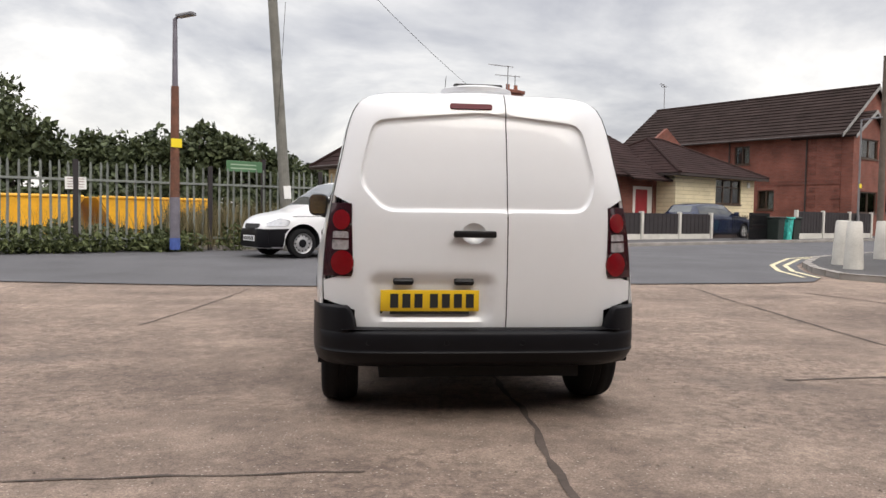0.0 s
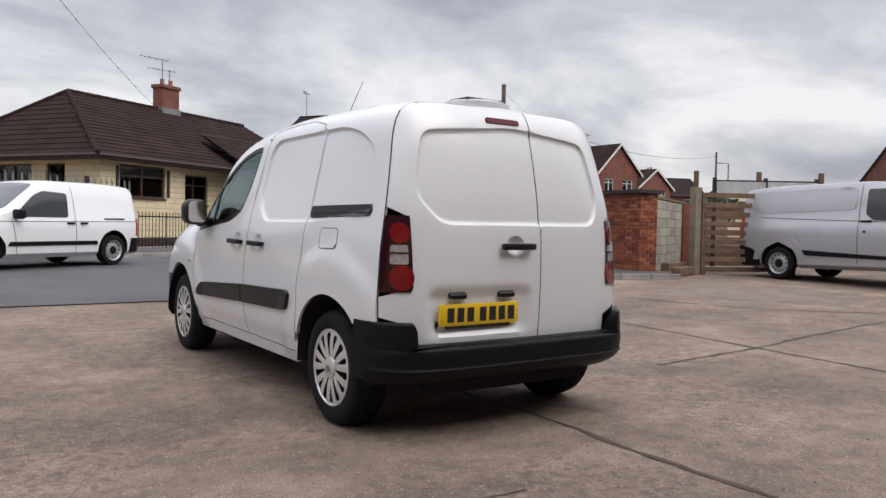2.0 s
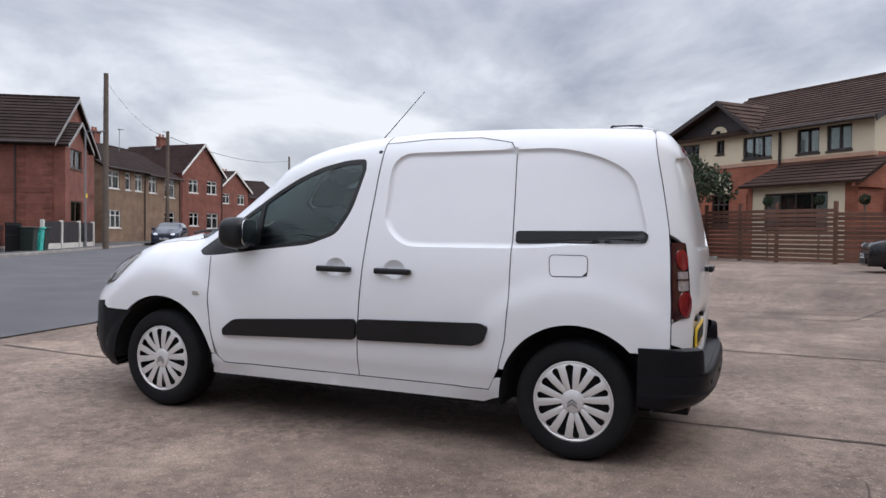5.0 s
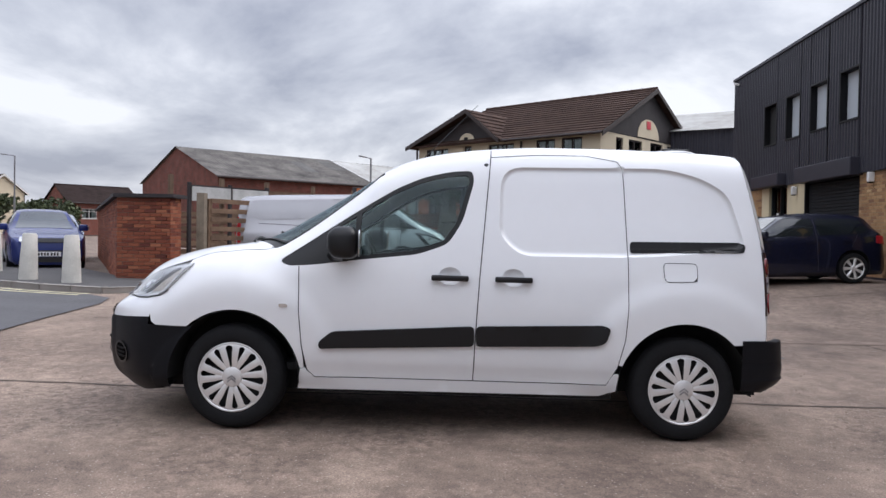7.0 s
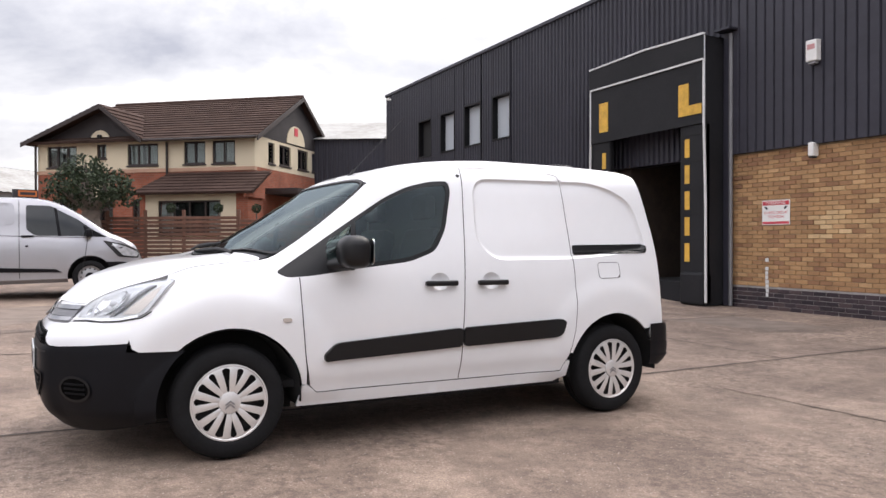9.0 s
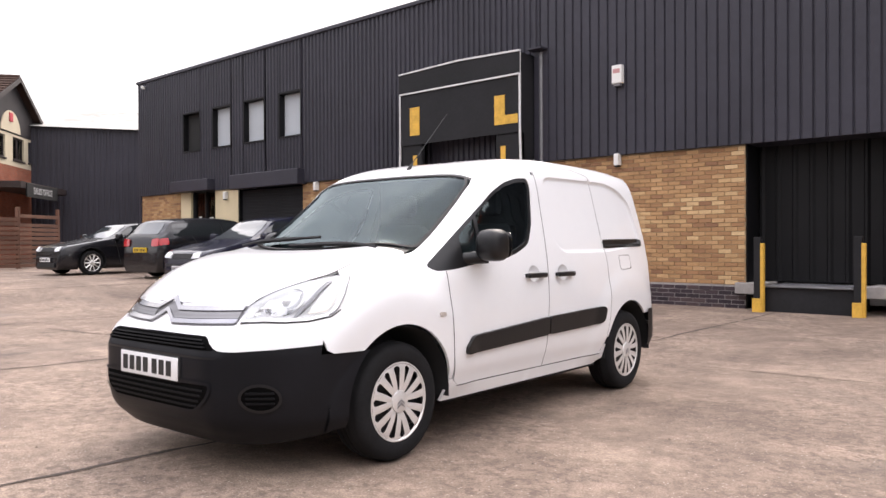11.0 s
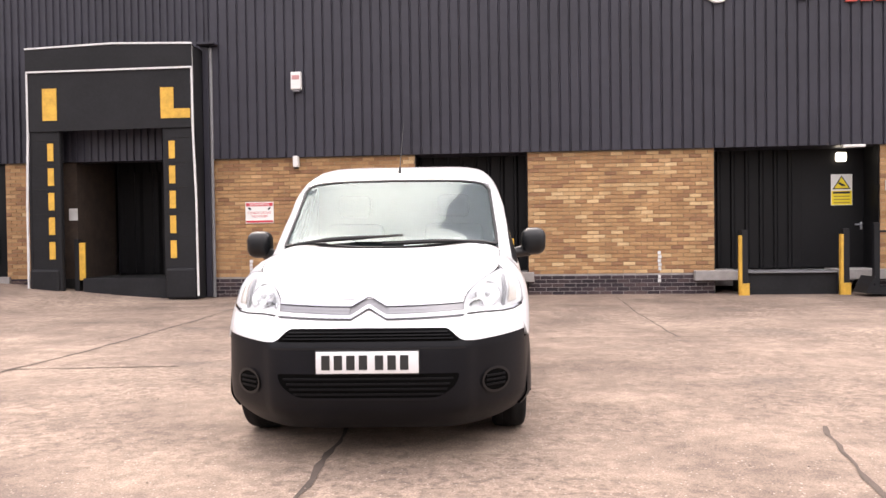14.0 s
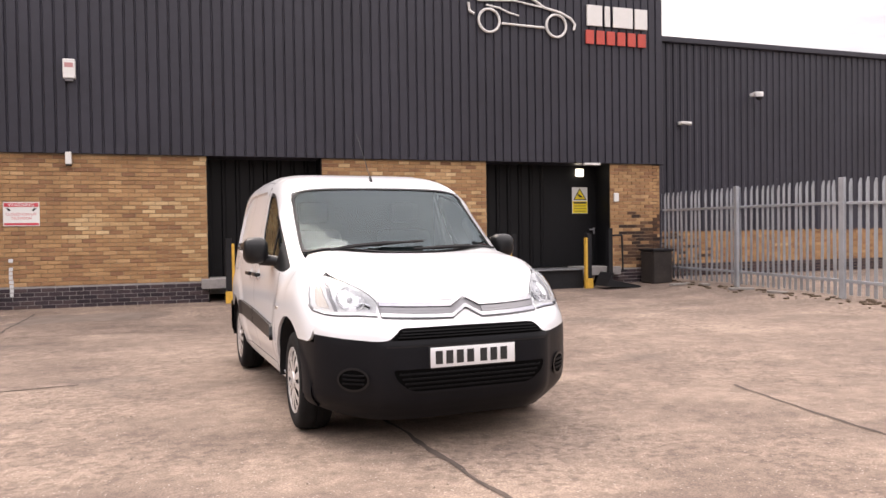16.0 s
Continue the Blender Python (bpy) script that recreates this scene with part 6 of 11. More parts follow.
al = wall_box("alarm_box", "white alarm box with faint red print on the cladding", "alarm box", 3.51, 4.32, 0.20, 0.34, 0.12, M_WHITE, CLAD_Y + 0.03)
part("print", boxed(-0.07, 0.07, 0.119, 0.122, 0.02, 0.10), rough_mat("faded_red_print", (0.5, 0.25, 0.25), 0.6), al, "faded red bar")
part("strobe", boxed(-0.07, 0.07, 0.02, 0.10, -0.215, -0.168, 0.01), M_STEELGREY, al)
for x, z in ((3.56, 2.76), (12.35, 2.72), (16.6, 2.66)):
    f = wall_box("floodlight", "small grey wall lamp under the cladding", "lamp", x, z, 0.10, 0.22, 0.14, M_WHITE)
    part("lens", boxed(-0.045, 0.045, 0.03, 0.13, -0.14, -0.108, 0.01), M_DARK, f)
lit = thing("bulkhead_lamp", "lit round-cornered white bulkhead lamp over the door", "lamp", pose(-6.97, WY - 0.59, 2.68))
m_lit = bpy.data.materials.new("lit_lamp_glass"); m_lit.use_nodes = True
m_lit.node_tree.nodes["Principled BSDF"].inputs["Emission Color"].default_value = (1.0, 0.96, 0.80, 1)
m_lit.node_tree.nodes["Principled BSDF"].inputs["Emission Strength"].default_value = 1.6
part("glass", boxed(-0.10, 0.10, 0.0, 0.09, -0.09, 0.09, 0.035), m_lit, lit, smooth=40)
tube = thing("strip_lamp", "pale strip lamp under the cladding edge", "lamp", pose(-6.95, WY + 0.04, 2.83))
part("body", boxed(-0.20, 0.20, -0.05, 0.05, -0.03, 0.02, 0.01), M_WHITE, tube)
wall_box("switch_box", "white plastic switch box on the brick", "switch", -7.58, 2.09, 0.12, 0.20, 0.05, M_WHITE)

# warning signs: triangles and bars
def cctv_sign():
    t = thing("warning_sign", "white and red wall sign with bars of print", "sign", pose(4.335, WY + 0.004, 1.775))
    part("board", boxed(-0.285, 0.285, 0, 0.008, -0.21, 0.21, 0.003), M_PAPER, t)
    part("red_band", boxed(-0.27, 0.27, 0.008, 0.011, 0.125, 0.195), M_REDINK, t)
    txt("WARNING", t, 0.085, M_PAPER, (0.0, 0.0125, 0.16))
    part("red_band", boxed(-0.27, 0.27, 0.008, 0.011, -0.195, -0.155), M_REDINK, t)
    txt("CLOSED CIRCUIT", t, 0.062, M_REDINK, (0.0, 0.009, -0.005))
    txt("TELEVISION", t, 0.062, M_REDINK, (0.0, 0.009, -0.075))
    for s in (1, -1):
        part("pictogram", prism(bmesh.new(), [(s * 0.24, 0.10), (s * 0.20, 0.105), (s * 0.16, 0.065), (s * 0.19, 0.05)], 0.008, 0.010, "y"), M_BLACKINK, t)


def txt(s, parent, size, material, at):
    """Lettering on a face that looks towards +y."""
    cu = bpy.data.curves.new("lettering", "FONT")
    cu.body, cu.size, cu.align_x, cu.align_y, cu.extrude = s, size, "CENTER", "CENTER", 0.0008
    tmp = new("lettering", cu)
    dg = bpy.context.evaluated_depsgraph_get()
    me = bpy.data.meshes.new_from_object(tmp.evaluated_get(dg))
    bpy.data.objects.remove(tmp)
    me.materials.clear(); me.materials.append(material)
    ob = new("lettering", me)
    ob.parent = parent
    ob.matrix_local = pose(*at, 90, 0, 180)
    return ob


cctv_sign()
ys = thing("warning_sign", "yellow and white warning sign with a black triangle", "sign", pose(-7.0, WY - 0.598, 2.05))
part("board", boxed(-0.20, 0.20, 0, 0.006, -0.30, 0.30, 0.003), M_PAPER, ys)
part("yellow_panel", boxed(-0.19, 0.19, 0.006, 0.008, -0.29, -0.02), M_SIGNYELLOW, ys)
part("triangle", prism(bmesh.new(), [(-0.17, 0.01), (0.17, 0.01), (0, 0.28)], 0.006, 0.009, "y"), M_BLACKINK, ys)
part("triangle_face", prism(bmesh.new(), [(-0.135, 0.03), (0.135, 0.03), (0, 0.245)], 0.009, 0.011, "y"), M_SIGNYELLOW, ys)
part("pictogram", prism(bmesh.new(), [(-0.07, 0.07), (0.0, 0.07), (0.07, 0.12), (0.05, 0.15), (-0.05, 0.10)], 0.011, 0.013, "y"), M_BLACKINK, ys)
part("bar", boxed(-0.16, 0.16, 0.008, 0.010, -0.075, -0.035), M_BLACKINK, ys)
for i in range(3):
    part("bar", boxed(-0.15, 0.15, 0.008, 0.010, -0.14 - i * 0.06, -0.115 - i * 0.06), rough_mat("faded_print", (0.35, 0.27, 0.03), 0.6), ys)


# the firm's sign: a line drawing of a car and two rows of plain bars
def tube_line(pts, r, closed_loop=False):
    bm = bmesh.new()
    q = pts + ([pts[0]] if closed_loop else [])
    for a, b in zip(q, q[1:]):
        rod(bm, a, b, r, n=6)
    return bm


def firm_sign():
    y = CLAD_Y + 0.07
    t = thing("firm_sign", "white car outline beside white and red bars on cladding", "sign", pose(0, 0, 0))
    def X(u):
        return -4.04 - u * 2.49
    def line(name, uz, r=0.028):
        part(name, tube_line([(X(u), y, z) for u, z in uz], r), M_WHITE, t)
    for u in (0.185, 0.815):
        line("wheel_ring", [(u + 0.095 * math.cos(i * math.tau / 28), 5.79 + 0.24 * math.sin(i * math.tau / 28)) for i in range(29)])
    line("sill_line", [(0.30, 5.75), (0.70, 5.73)])
    line("nose_line", [(0.985, 5.73), (1.0, 5.85), (0.96, 5.97), (0.86, 6.08), (0.70, 6.16)])
    line("roof_line", [(0.70, 6.16), (0.60, 6.31), (0.48, 6.39), (0.34, 6.39), (0.18, 6.33), (0.05, 6.25)])
    line("window_line", [(0.08, 6.19), (0.25, 6.22), (0.42, 6.25), (0.60, 6.19), (0.72, 6.15)], 0.02)
    line("flank_line", [(0.16, 6.11), (0.28, 6.07), (0.36, 5.99), (0.46, 5.94)], 0.02)
    line("tail_line", [(0.0, 6.13), (0.01, 5.95), (0.05, 5.91)])
    bars = ((-6.82, -7.20, 6.36, 5.97, M_WHITE), (-7.27, -7.40, 6.36, 5.97, M_WHITE), (-7.48, -7.98, 6.36, 5.97, M_WHITE), (-8.04, -8.36, 6.36, 5.97, M_WHITE))
    red = rough_mat("red_letter_face", (0.50, 0.07, 0.05), 0.5)
    for a, b, z1, z0, m in bars:
        part("plain_bar", boxed(b, a, y - 0.02, y + 0.02, z0 - 0.11, z1 - 0.05, 0.006), m, t)
    for i in range(6):
        a = -6.79 - i * 0.265
        part("plain_bar", boxed(a - 0.20, a, y - 0.02, y + 0.02, 5.46, 5.76, 0.005), red, t, "red bar")


firm_sign()


# palisade fence at the corner of the yard
def pale_mesh(h, w=0.07, deep=0.02):
    bm = bmesh.new()
    out = [(-w / 2, 0), (-w / 2, h - 0.10), (-w * 0.28, h - 0.02), (-w * 0.12, h), (0, h - 0.035), (w * 0.12, h), (w * 0.28, h - 0.02), (w / 2, h - 0.10), (w / 2, 0)]
    prism(bm, out, -0.0015, 0.0015, "y")
    for v in bm.verts:
        v.co.y += deep * (1 - (abs(v.co.x) / (w / 2)) ** 2)
    return bm


def palisade(line, height, label, mat, post_mat, pitch=0.155, pale_w=0.07, post_every=2.75, tidy=True, dark_posts=False, spot=None):
    f = thing("palisade_fence", label, "fence", pose(0, 0, 0))
    me = mesh_from("pale", pale_mesh(height - 0.05, pale_w), mat)
    pts = resample(line, 0.05)
    total = 0.0
    next_pale, next_post = 0.0, 0.0
    for (x0, y0), (x1, y1) in zip(pts, pts[1:]):
        a = math.degrees(math.atan2(y1 - y0, x1 - x0))
        if total >= next_pale:
            ob = new("pale", me); ob.parent = f
            ob.matrix_local = pose(x0, y0, gz(x0, y0) + 0.05 + random.uniform(-0.015, 0.015), random.uniform(-0.8, 0.8), random.uniform(-0.8, 0.8), a)
            next_pale += pitch
        if total >= next_post:
            p = part("post", boxed(-0.05, 0.05, -0.11, -0.045, -0.1, height + 0.02, 0.004), post_mat, f)
            p.matrix_local = pose(x0, y0, gz(x0, y0), 0, 0, a)
            next_post += post_every
        total += math.hypot(x1 - x0, y1 - y0)
    for z in (0.30, height - 0.40):
        for (x0, y0), (x1, y1) in zip(resample(line, 2.75), resample(line, 2.75)[1:]):
            ln, a = math.hypot(x1 - x0, y1 - y0), math.degrees(math.atan2(y1 - y0, x1 - x0))
            s = math.degrees(math.atan2(gz(x1, y1) - gz(x0, y0), ln))
            r = part("rail", boxed(0, ln, -0.045, -0.005, -0.025, 0.025, 0.003), mat, f)
            r.matrix_local = pose(x0, y0, gz(x0, y0) + z, 0, -s, a)
    return f


palisade([(-8.85, -2.95), (-8.95, -0.4), (-8.75, 2.3), (-9.2, 8.0), (-11, 11.2)], 2.0, "galvanised steel palisade fence along the edge of the yard", M_GALV, M_GALV)
for x, y, w, d, rz in ((-8.35, -1.35, 0.55, 0.12, 12), (-8.55, 0.3, 0.45, 0.20, -30), (-8.62, -0.9, 0.3, 0.15, 70), (-8.6, 1.2, 0.4, 0.14, 95)):
    t = thing("broken_slab", "pale broken piece of board lying on the ground", "debris", pose(x, y, gz(x, y), 0, 0, rz))
    part("piece", boxed(-w / 2, w / 2, -d / 2, d / 2, 0, 0.04, 0.008), M_KERB, t)
bm = bmesh.new()
for i in range(260):
    x, y = random.uniform(-8.8, -8.0), random.uniform(-2.5, 5.0)
    if random.random() < (x + 8.0) / -0.8:
        s = random.uniform(0.01, 0.04)
        box(bm, x - s, x + s, y - s, y + s, gz(x, y) - 0.005, gz(x, y) + s * 0.7)
tagged(part("leaf_litter", bm, rough_mat("dead_leaves_and_grit", (0.10, 0.07, 0.045), 0.9, var=0.4, scale=20)), "dead leaves and grit along the fence", "litter", kind="stuff")

# ---- the street: houses ----
ROAD = pose(2.4, 20.4, 0, 0, 0, 34.53)


def brick_mat(name, c1, c2, mortar, w=0.225, h=0.075, gap=0.008, rough=0.85, bump=0.4, var=0.25):
    """Coursed masonry too far off to be told apart stone by stone, at true size, with patches of wear."""
    m = bpy.data.materials.new(name)
    m.use_nodes = True
    n, l = m.node_tree.nodes, m.node_tree.links
    b = n["Principled BSDF"]
    b.inputs["Roughness"].default_value = rough
    b.inputs["Specular IOR Level"].default_value = 0.3
    tc, sep, cmb, add = n.new("ShaderNodeTexCoord"), n.new("ShaderNodeSeparateXYZ"), n.new("ShaderNodeCombineXYZ"), n.new("ShaderNodeMath")
    l.new(tc.outputs["Object"], sep.inputs[0])
    l.new(sep.outputs["X"], add.inputs[0]); l.new(sep.outputs["Y"], add.inputs[1])
    l.new(add.outputs[0], cmb.inputs[0]); l.new(sep.outputs["Z"], cmb.inputs[1])
    t = n.new("ShaderNodeTexBrick")
    t.inputs["Scale"].default_value, t.inputs["Mortar Size"].default_value = 1.0, gap
    t.inputs["Brick Width"].default_value, t.inputs["Row Height"].default_value = w, h
    t.inputs["Color1"].default_value, t.inputs["Color2"].default_value, t.inputs["Mortar"].default_value = (*c1, 1), (*c2, 1), (*mortar, 1)
    l.new(cmb.outputs[0], t.inputs["Vector"])
    nz = n.new("ShaderNodeTexNoise"); nz.inputs["Scale"].default_value, nz.inputs["Detail"].default_value = 1.3, 6
    l.new(tc.outputs["Object"], nz.inputs["Vector"])
    mr = n.new("ShaderNodeMapRange"); mr.inputs[1].default_value, mr.inputs[2].default_value, mr.inputs[3].default_value, mr.inputs[4].default_value = 0.3, 0.7, 1 - var, 1 + var
    l.new(nz.outputs["Fac"], mr.inputs[0])
    mul = n.new("ShaderNodeMix"); mul.data_type = "RGBA"; mul.blend_type = "MULTIPLY"; mul.inputs[0].default_value = 1.0
    l.new(t.outputs["Color"], mul.inputs[6]); l.new(mr.outputs[0], mul.inputs[7])
    l.new(mul.outputs[2], b.inputs["Base Color"])
    bp = n.new("ShaderNodeBump"); bp.inputs["Strength"].default_value, bp.inputs["Distance"].default_value = bump, 0.01
    bp.invert = True
    l.new(t.outputs["Fac"], bp.inputs["Height"]); l.new(bp.outputs[0], b.inputs["Normal"])
    return m


M_CREAMSTONE = brick_mat("cream_painted_stone", (0.62, 0.54, 0.36), (0.66, 0.58, 0.40), (0.40, 0.34, 0.23), 0.9, 0.20, 0.012, var=0.1)
M_HOUSEBRICK = brick_mat("red_house_brick", (0.165, 0.055, 0.040), (0.205, 0.072, 0.050), (0.17, 0.10, 0.085))
M_TERRACEBRICK = brick_mat("yellow_brown_house_brick", (0.17, 0.105, 0.068), (0.21, 0.135, 0.085), (0.19, 0.15, 0.12))
M_PUBBRICK = brick_mat("pub_red_brick", (0.26, 0.075, 0.040), (0.32, 0.10, 0.055), (0.22, 0.14, 0.11))
M_OLDBRICK = brick_mat("old_red_brick", (0.125, 0.040, 0.030), (0.17, 0.055, 0.040), (0.12, 0.08, 0.065))
M_RENDER = rough_mat("cream_render", (0.60, 0.52, 0.38), 0.9, var=0.10, scale=0.8, fine=40, bump=0.2)
M_ROOFBROWN = rough_mat("brown_roof_tile", (0.033, 0.020, 0.019), 0.95, var=0.35, scale=1.2, fine=14, bump=0.3, spec=0.08)
M_ROOFDARK = rough_mat("dark_roof_tile", (0.034, 0.024, 0.022), 0.95, var=0.35, scale=1.2, fine=14, bump=0.3, spec=0.08)
M_PUBROOF = rough_mat("brown_pub_roof_tile", (0.062, 0.040, 0.033), 0.95, var=0.3, scale=1.2, fine=14, bump=0.3, spec=0.1)
M_FASCIA = rough_mat("dark_brown_board", (0.030, 0.020, 0.018), 0.6, var=0.25, scale=3, fine=30)
M_BROWNFRAME = rough_mat("brown_window_frame", (0.055, 0.030, 0.018), 0.5, var=0.2, scale=5, fine=40)
M_WHITEFRAME = rough_mat("white_window_frame", (0.62, 0.61, 0.58), 0.4, var=0.06, scale=5, fine=40)
M_CURTAIN = rough_mat("pale_net_curtain", (0.45, 0.45, 0.44), 0.9, var=0.25, scale=5, fine=25)
# dark colour that stands in for the shade of rooms behind windows
M_ROOMSHADE = rough_mat("unlit_room_shade", (0.03, 0.03, 0.032), 0.9, var=0.4, scale=2.5)
M_REDDOOR = rough_mat("red_door_paint", (0.30, 0.02, 0.03), 0.4, var=0.1)
M_POT = rough_mat("terracotta_pot", (0.28, 0.10, 0.06), 0.8, var=0.2)


def wall_holes(bm, x0, x1, z0, z1, y0, y1, holes=()):
    """An upright wall along x with openings (x0, x1, z0, z1) that go through it."""
    xs = sorted({x0, x1} | {v for h in holes for v in h[:2]})
    zs = sorted({z0, z1} | {v for h in holes for v in h[2:]})
    for a, b in zip(xs, xs[1:]):
        for c, d in zip(zs, zs[1:]):
            mx, mz = (a + b) / 2, (c + d) / 2
            if not any(h[0] < mx < h[1] and h[2] < mz < h[3] for h in holes):
                box(bm, a, b, y0, y1, c, d)
    bmesh.ops.remove_doubles(bm, verts=bm.verts, dist=1e-5)
    return bm


def turned(bm, swap):
    """Turns a wall built along x so that it runs along y (x and y change places)."""
    if swap:
        for v in bm.verts:
            v.co.x, v.co.y = v.co.y, v.co.x
        bmesh.ops.reverse_faces(bm, faces=bm.faces)
    return bm


def house_window(owner, x0, x1, z0, z1, y, frame_mat, bars=(0.5,), transom=None, behind=None, swap=False, depth=0.09, s=1, sill=None):
    """A framed window set into a wall whose outer face is at y and looks towards -y (s=-1: towards +y)."""
    w = new("window"); w.parent = owner
    def put(name, a, b, c, d, e0, e1, mat, bevel=0.0, label=""):
        ys = sorted((y + s * e0, y + s * e1))
        return part(name, turned(boxed(a, b, ys[0], ys[1], c, d, bevel), swap), mat, w, label)
    t = 0.065
    for a, b, c, d in ((x0, x0 + t, z0, z1), (x1 - t, x1, z0, z1), (x0 + t, x1 - t, z0, z0 + t), (x0 + t, x1 - t, z1 - t, z1)):
        put("frame", a, b, c, d, depth - 0.03, depth + 0.05, frame_mat)
    for f in bars:
        m = x0 + (x1 - x0) * f
        put("mullion", m - 0.035, m + 0.035, z0 + t, z1 - t, depth - 0.028, depth + 0.045, frame_mat)
    if transom:
        m = z0 + (z1 - z0) * transom
        put("transom", x0 + t, x1 - t, m - 0.03, m + 0.03, depth - 0.02, depth + 0.04, frame_mat)
    p = put("pane", x0 + t, x1 - t, z0 + t, z1 - t, depth + 0.012, depth + 0.018, M_PANE)
    p.visible_shadow = False
    # a dark sheet is put in for the shade of the room
    put("room", x0 + 0.01, x1 - 0.01, z0 + 0.01, z1 - 0.01, depth + 0.17, depth + 0.19, M_ROOMSHADE)
    if behind:
        n = 14
        bm = bmesh.new()
        for k0, k1 in behind:
            a, b = x0 + t + (x1 - x0 - 2 * t) * k0, x0 + t + (x1 - x0 - 2 * t) * k1
            pts = [(a + (b - a) * i / n, y + s * (depth + 0.10 + 0.02 * (i % 2))) for i in range(n + 1)]
            prism(bm, pts + [(px, py + s * 0.006) for px, py in pts[::-1]], z0 + t, z1 - t, "z")
        part("curtain", turned(bm, swap), M_CURTAIN, w, "pale net curtain")
    put("sill", x0 - 0.04, x1 + 0.04, z0 - 0.07, z0, -0.05, depth - 0.03, sill or frame_mat, 0.008)
    return w


def roof_slope(bm, e0, e1, r1, r0, course=0.30, step=0.022, thick=0.08):
    """A tiled slope from the eave e0-e1 up to r0-r1, in lapped courses; it may narrow to a point."""
    e0, e1, r0, r1 = Vector(e0), Vector(e1), Vector(r0), Vector(r1)
    nrm = (e1 - e0).cross(r0 - e0 if (r0 - e0).length > 0.1 else r1 - e0).normalized()
    if nrm.z < 0:
        nrm = -nrm
    k = max(2, round(((r0 + r1) / 2 - (e0 + e1) / 2).length / course))
    for i in range(k):
        t0, t1 = i / k, (i + 1) / k
        a, b = e0.lerp(r0, t0) + nrm * (step + 0.0), e1.lerp(r1, t0) + nrm * step
        c, d = e1.lerp(r1, t1), e0.lerp(r0, t1)
        a2, b2 = e0.lerp(r0, t0) - nrm * (thick if i == 0 else 0), e1.lerp(r1, t0) - nrm * (thick if i == 0 else 0)
        v = [bm.verts.new(p) for p in (a, b, c, d, a2, b2)]
        bm.faces.new(v[:4])
        bm.faces.new((v[4], v[5], v[1], v[0]))
    # underside
    bm.faces.new([bm.verts.new(p - nrm * thick) for p in ((e0, r0, r1, e1) if (r0 - r1).length > 1e-4 else (e0, r0, e1))])
    bmesh.ops.remove_doubles(bm, verts=bm.verts, dist=1e-4)
    return bm


def ridge_tiles(owner, mat, *lines, r=0.10):
    """Half-round ridge tiles end to end along each line, each a piece."""
    for a, b in lines:
        a, b = Vector(a), Vector(b)
        k = max(1, round((b - a).length / 0.45))
        me = mesh_from("ridge_tile", rod(bmesh.new(), (0, 0, 0), (0, 0, (b - a).length * 0.98 / k), r, r * 0.92, 8), mat)
        turn = (b - a).to_track_quat("Z", "Y").to_matrix().to_4x4()
        for i in range(k):
            ob = new("ridge_tile", me)
            ob.parent = owner
            ob.matrix_local = Matrix.Translation(a.lerp(b, i / k)) @ turn


def chimney(owner, x, y, z0, z1, w, d, mat, pots=2):
    c = new("chimney"); c.parent = owner
    part("shaft", boxed(x - w / 2, x + w / 2, y - d / 2, y + d / 2, z0, z1 - 0.16, 0.01), mat, c)
    part("cap", boxed(x - w / 2 - 0.06, x + w / 2 + 0.06, y - d / 2 - 0.06, y + d / 2 + 0.06, z1 - 0.16, z1, 0.02), mat, c)
    part("flashing", boxed(x - w / 2 - 0.05, x + w / 2 + 0.05, y - d / 2 - 0.05, y + d / 2 + 0.05, z0 + 0.1, z0 + 0.35), M_STEELGREY, c)
    for i in range(pots):
        px = x + (i - (pots - 1) / 2) * w * 0.5
        bm = lathe(bmesh.new(), [(0.001, 0.0), (0.10, 0.0), (0.085, 0.2), (0.10, 0.26), (0.07, 0.26)], 14, "z")
        bmesh.ops.translate(bm, verts=bm.verts, vec=(px, y, z1))
        part("pot", bm, M_POT, c, smooth=40)
    return c


def tv_aerial(m, mast=1.5, arms=7):
    t = thing("tv_aerial", "thin grey metal television aerial on a mast", "aerial", m)
    part("mast", rod(bmesh.new(), (0, 0, -0.5), (0, 0, mast), 0.022, n=6), M_STEELGREY, t)
    part("boom", rod(bmesh.new(), (-0.25, 0, mast - 0.06), (0.95, 0, mast + 0.03), 0.018, n=6), M_STEELGREY, t)
    for i in range(arms):
        x = -0.2 + i * 1.1 / arms
        part("element", rod(bmesh.new(), (x, -0.22 + 0.012 * i, mast - 0.05 + x * 0.075), (x, 0.22 - 0.012 * i, mast - 0.05 + x * 0.075), 0.009, n=5), M_STEELGREY, t)
    return t


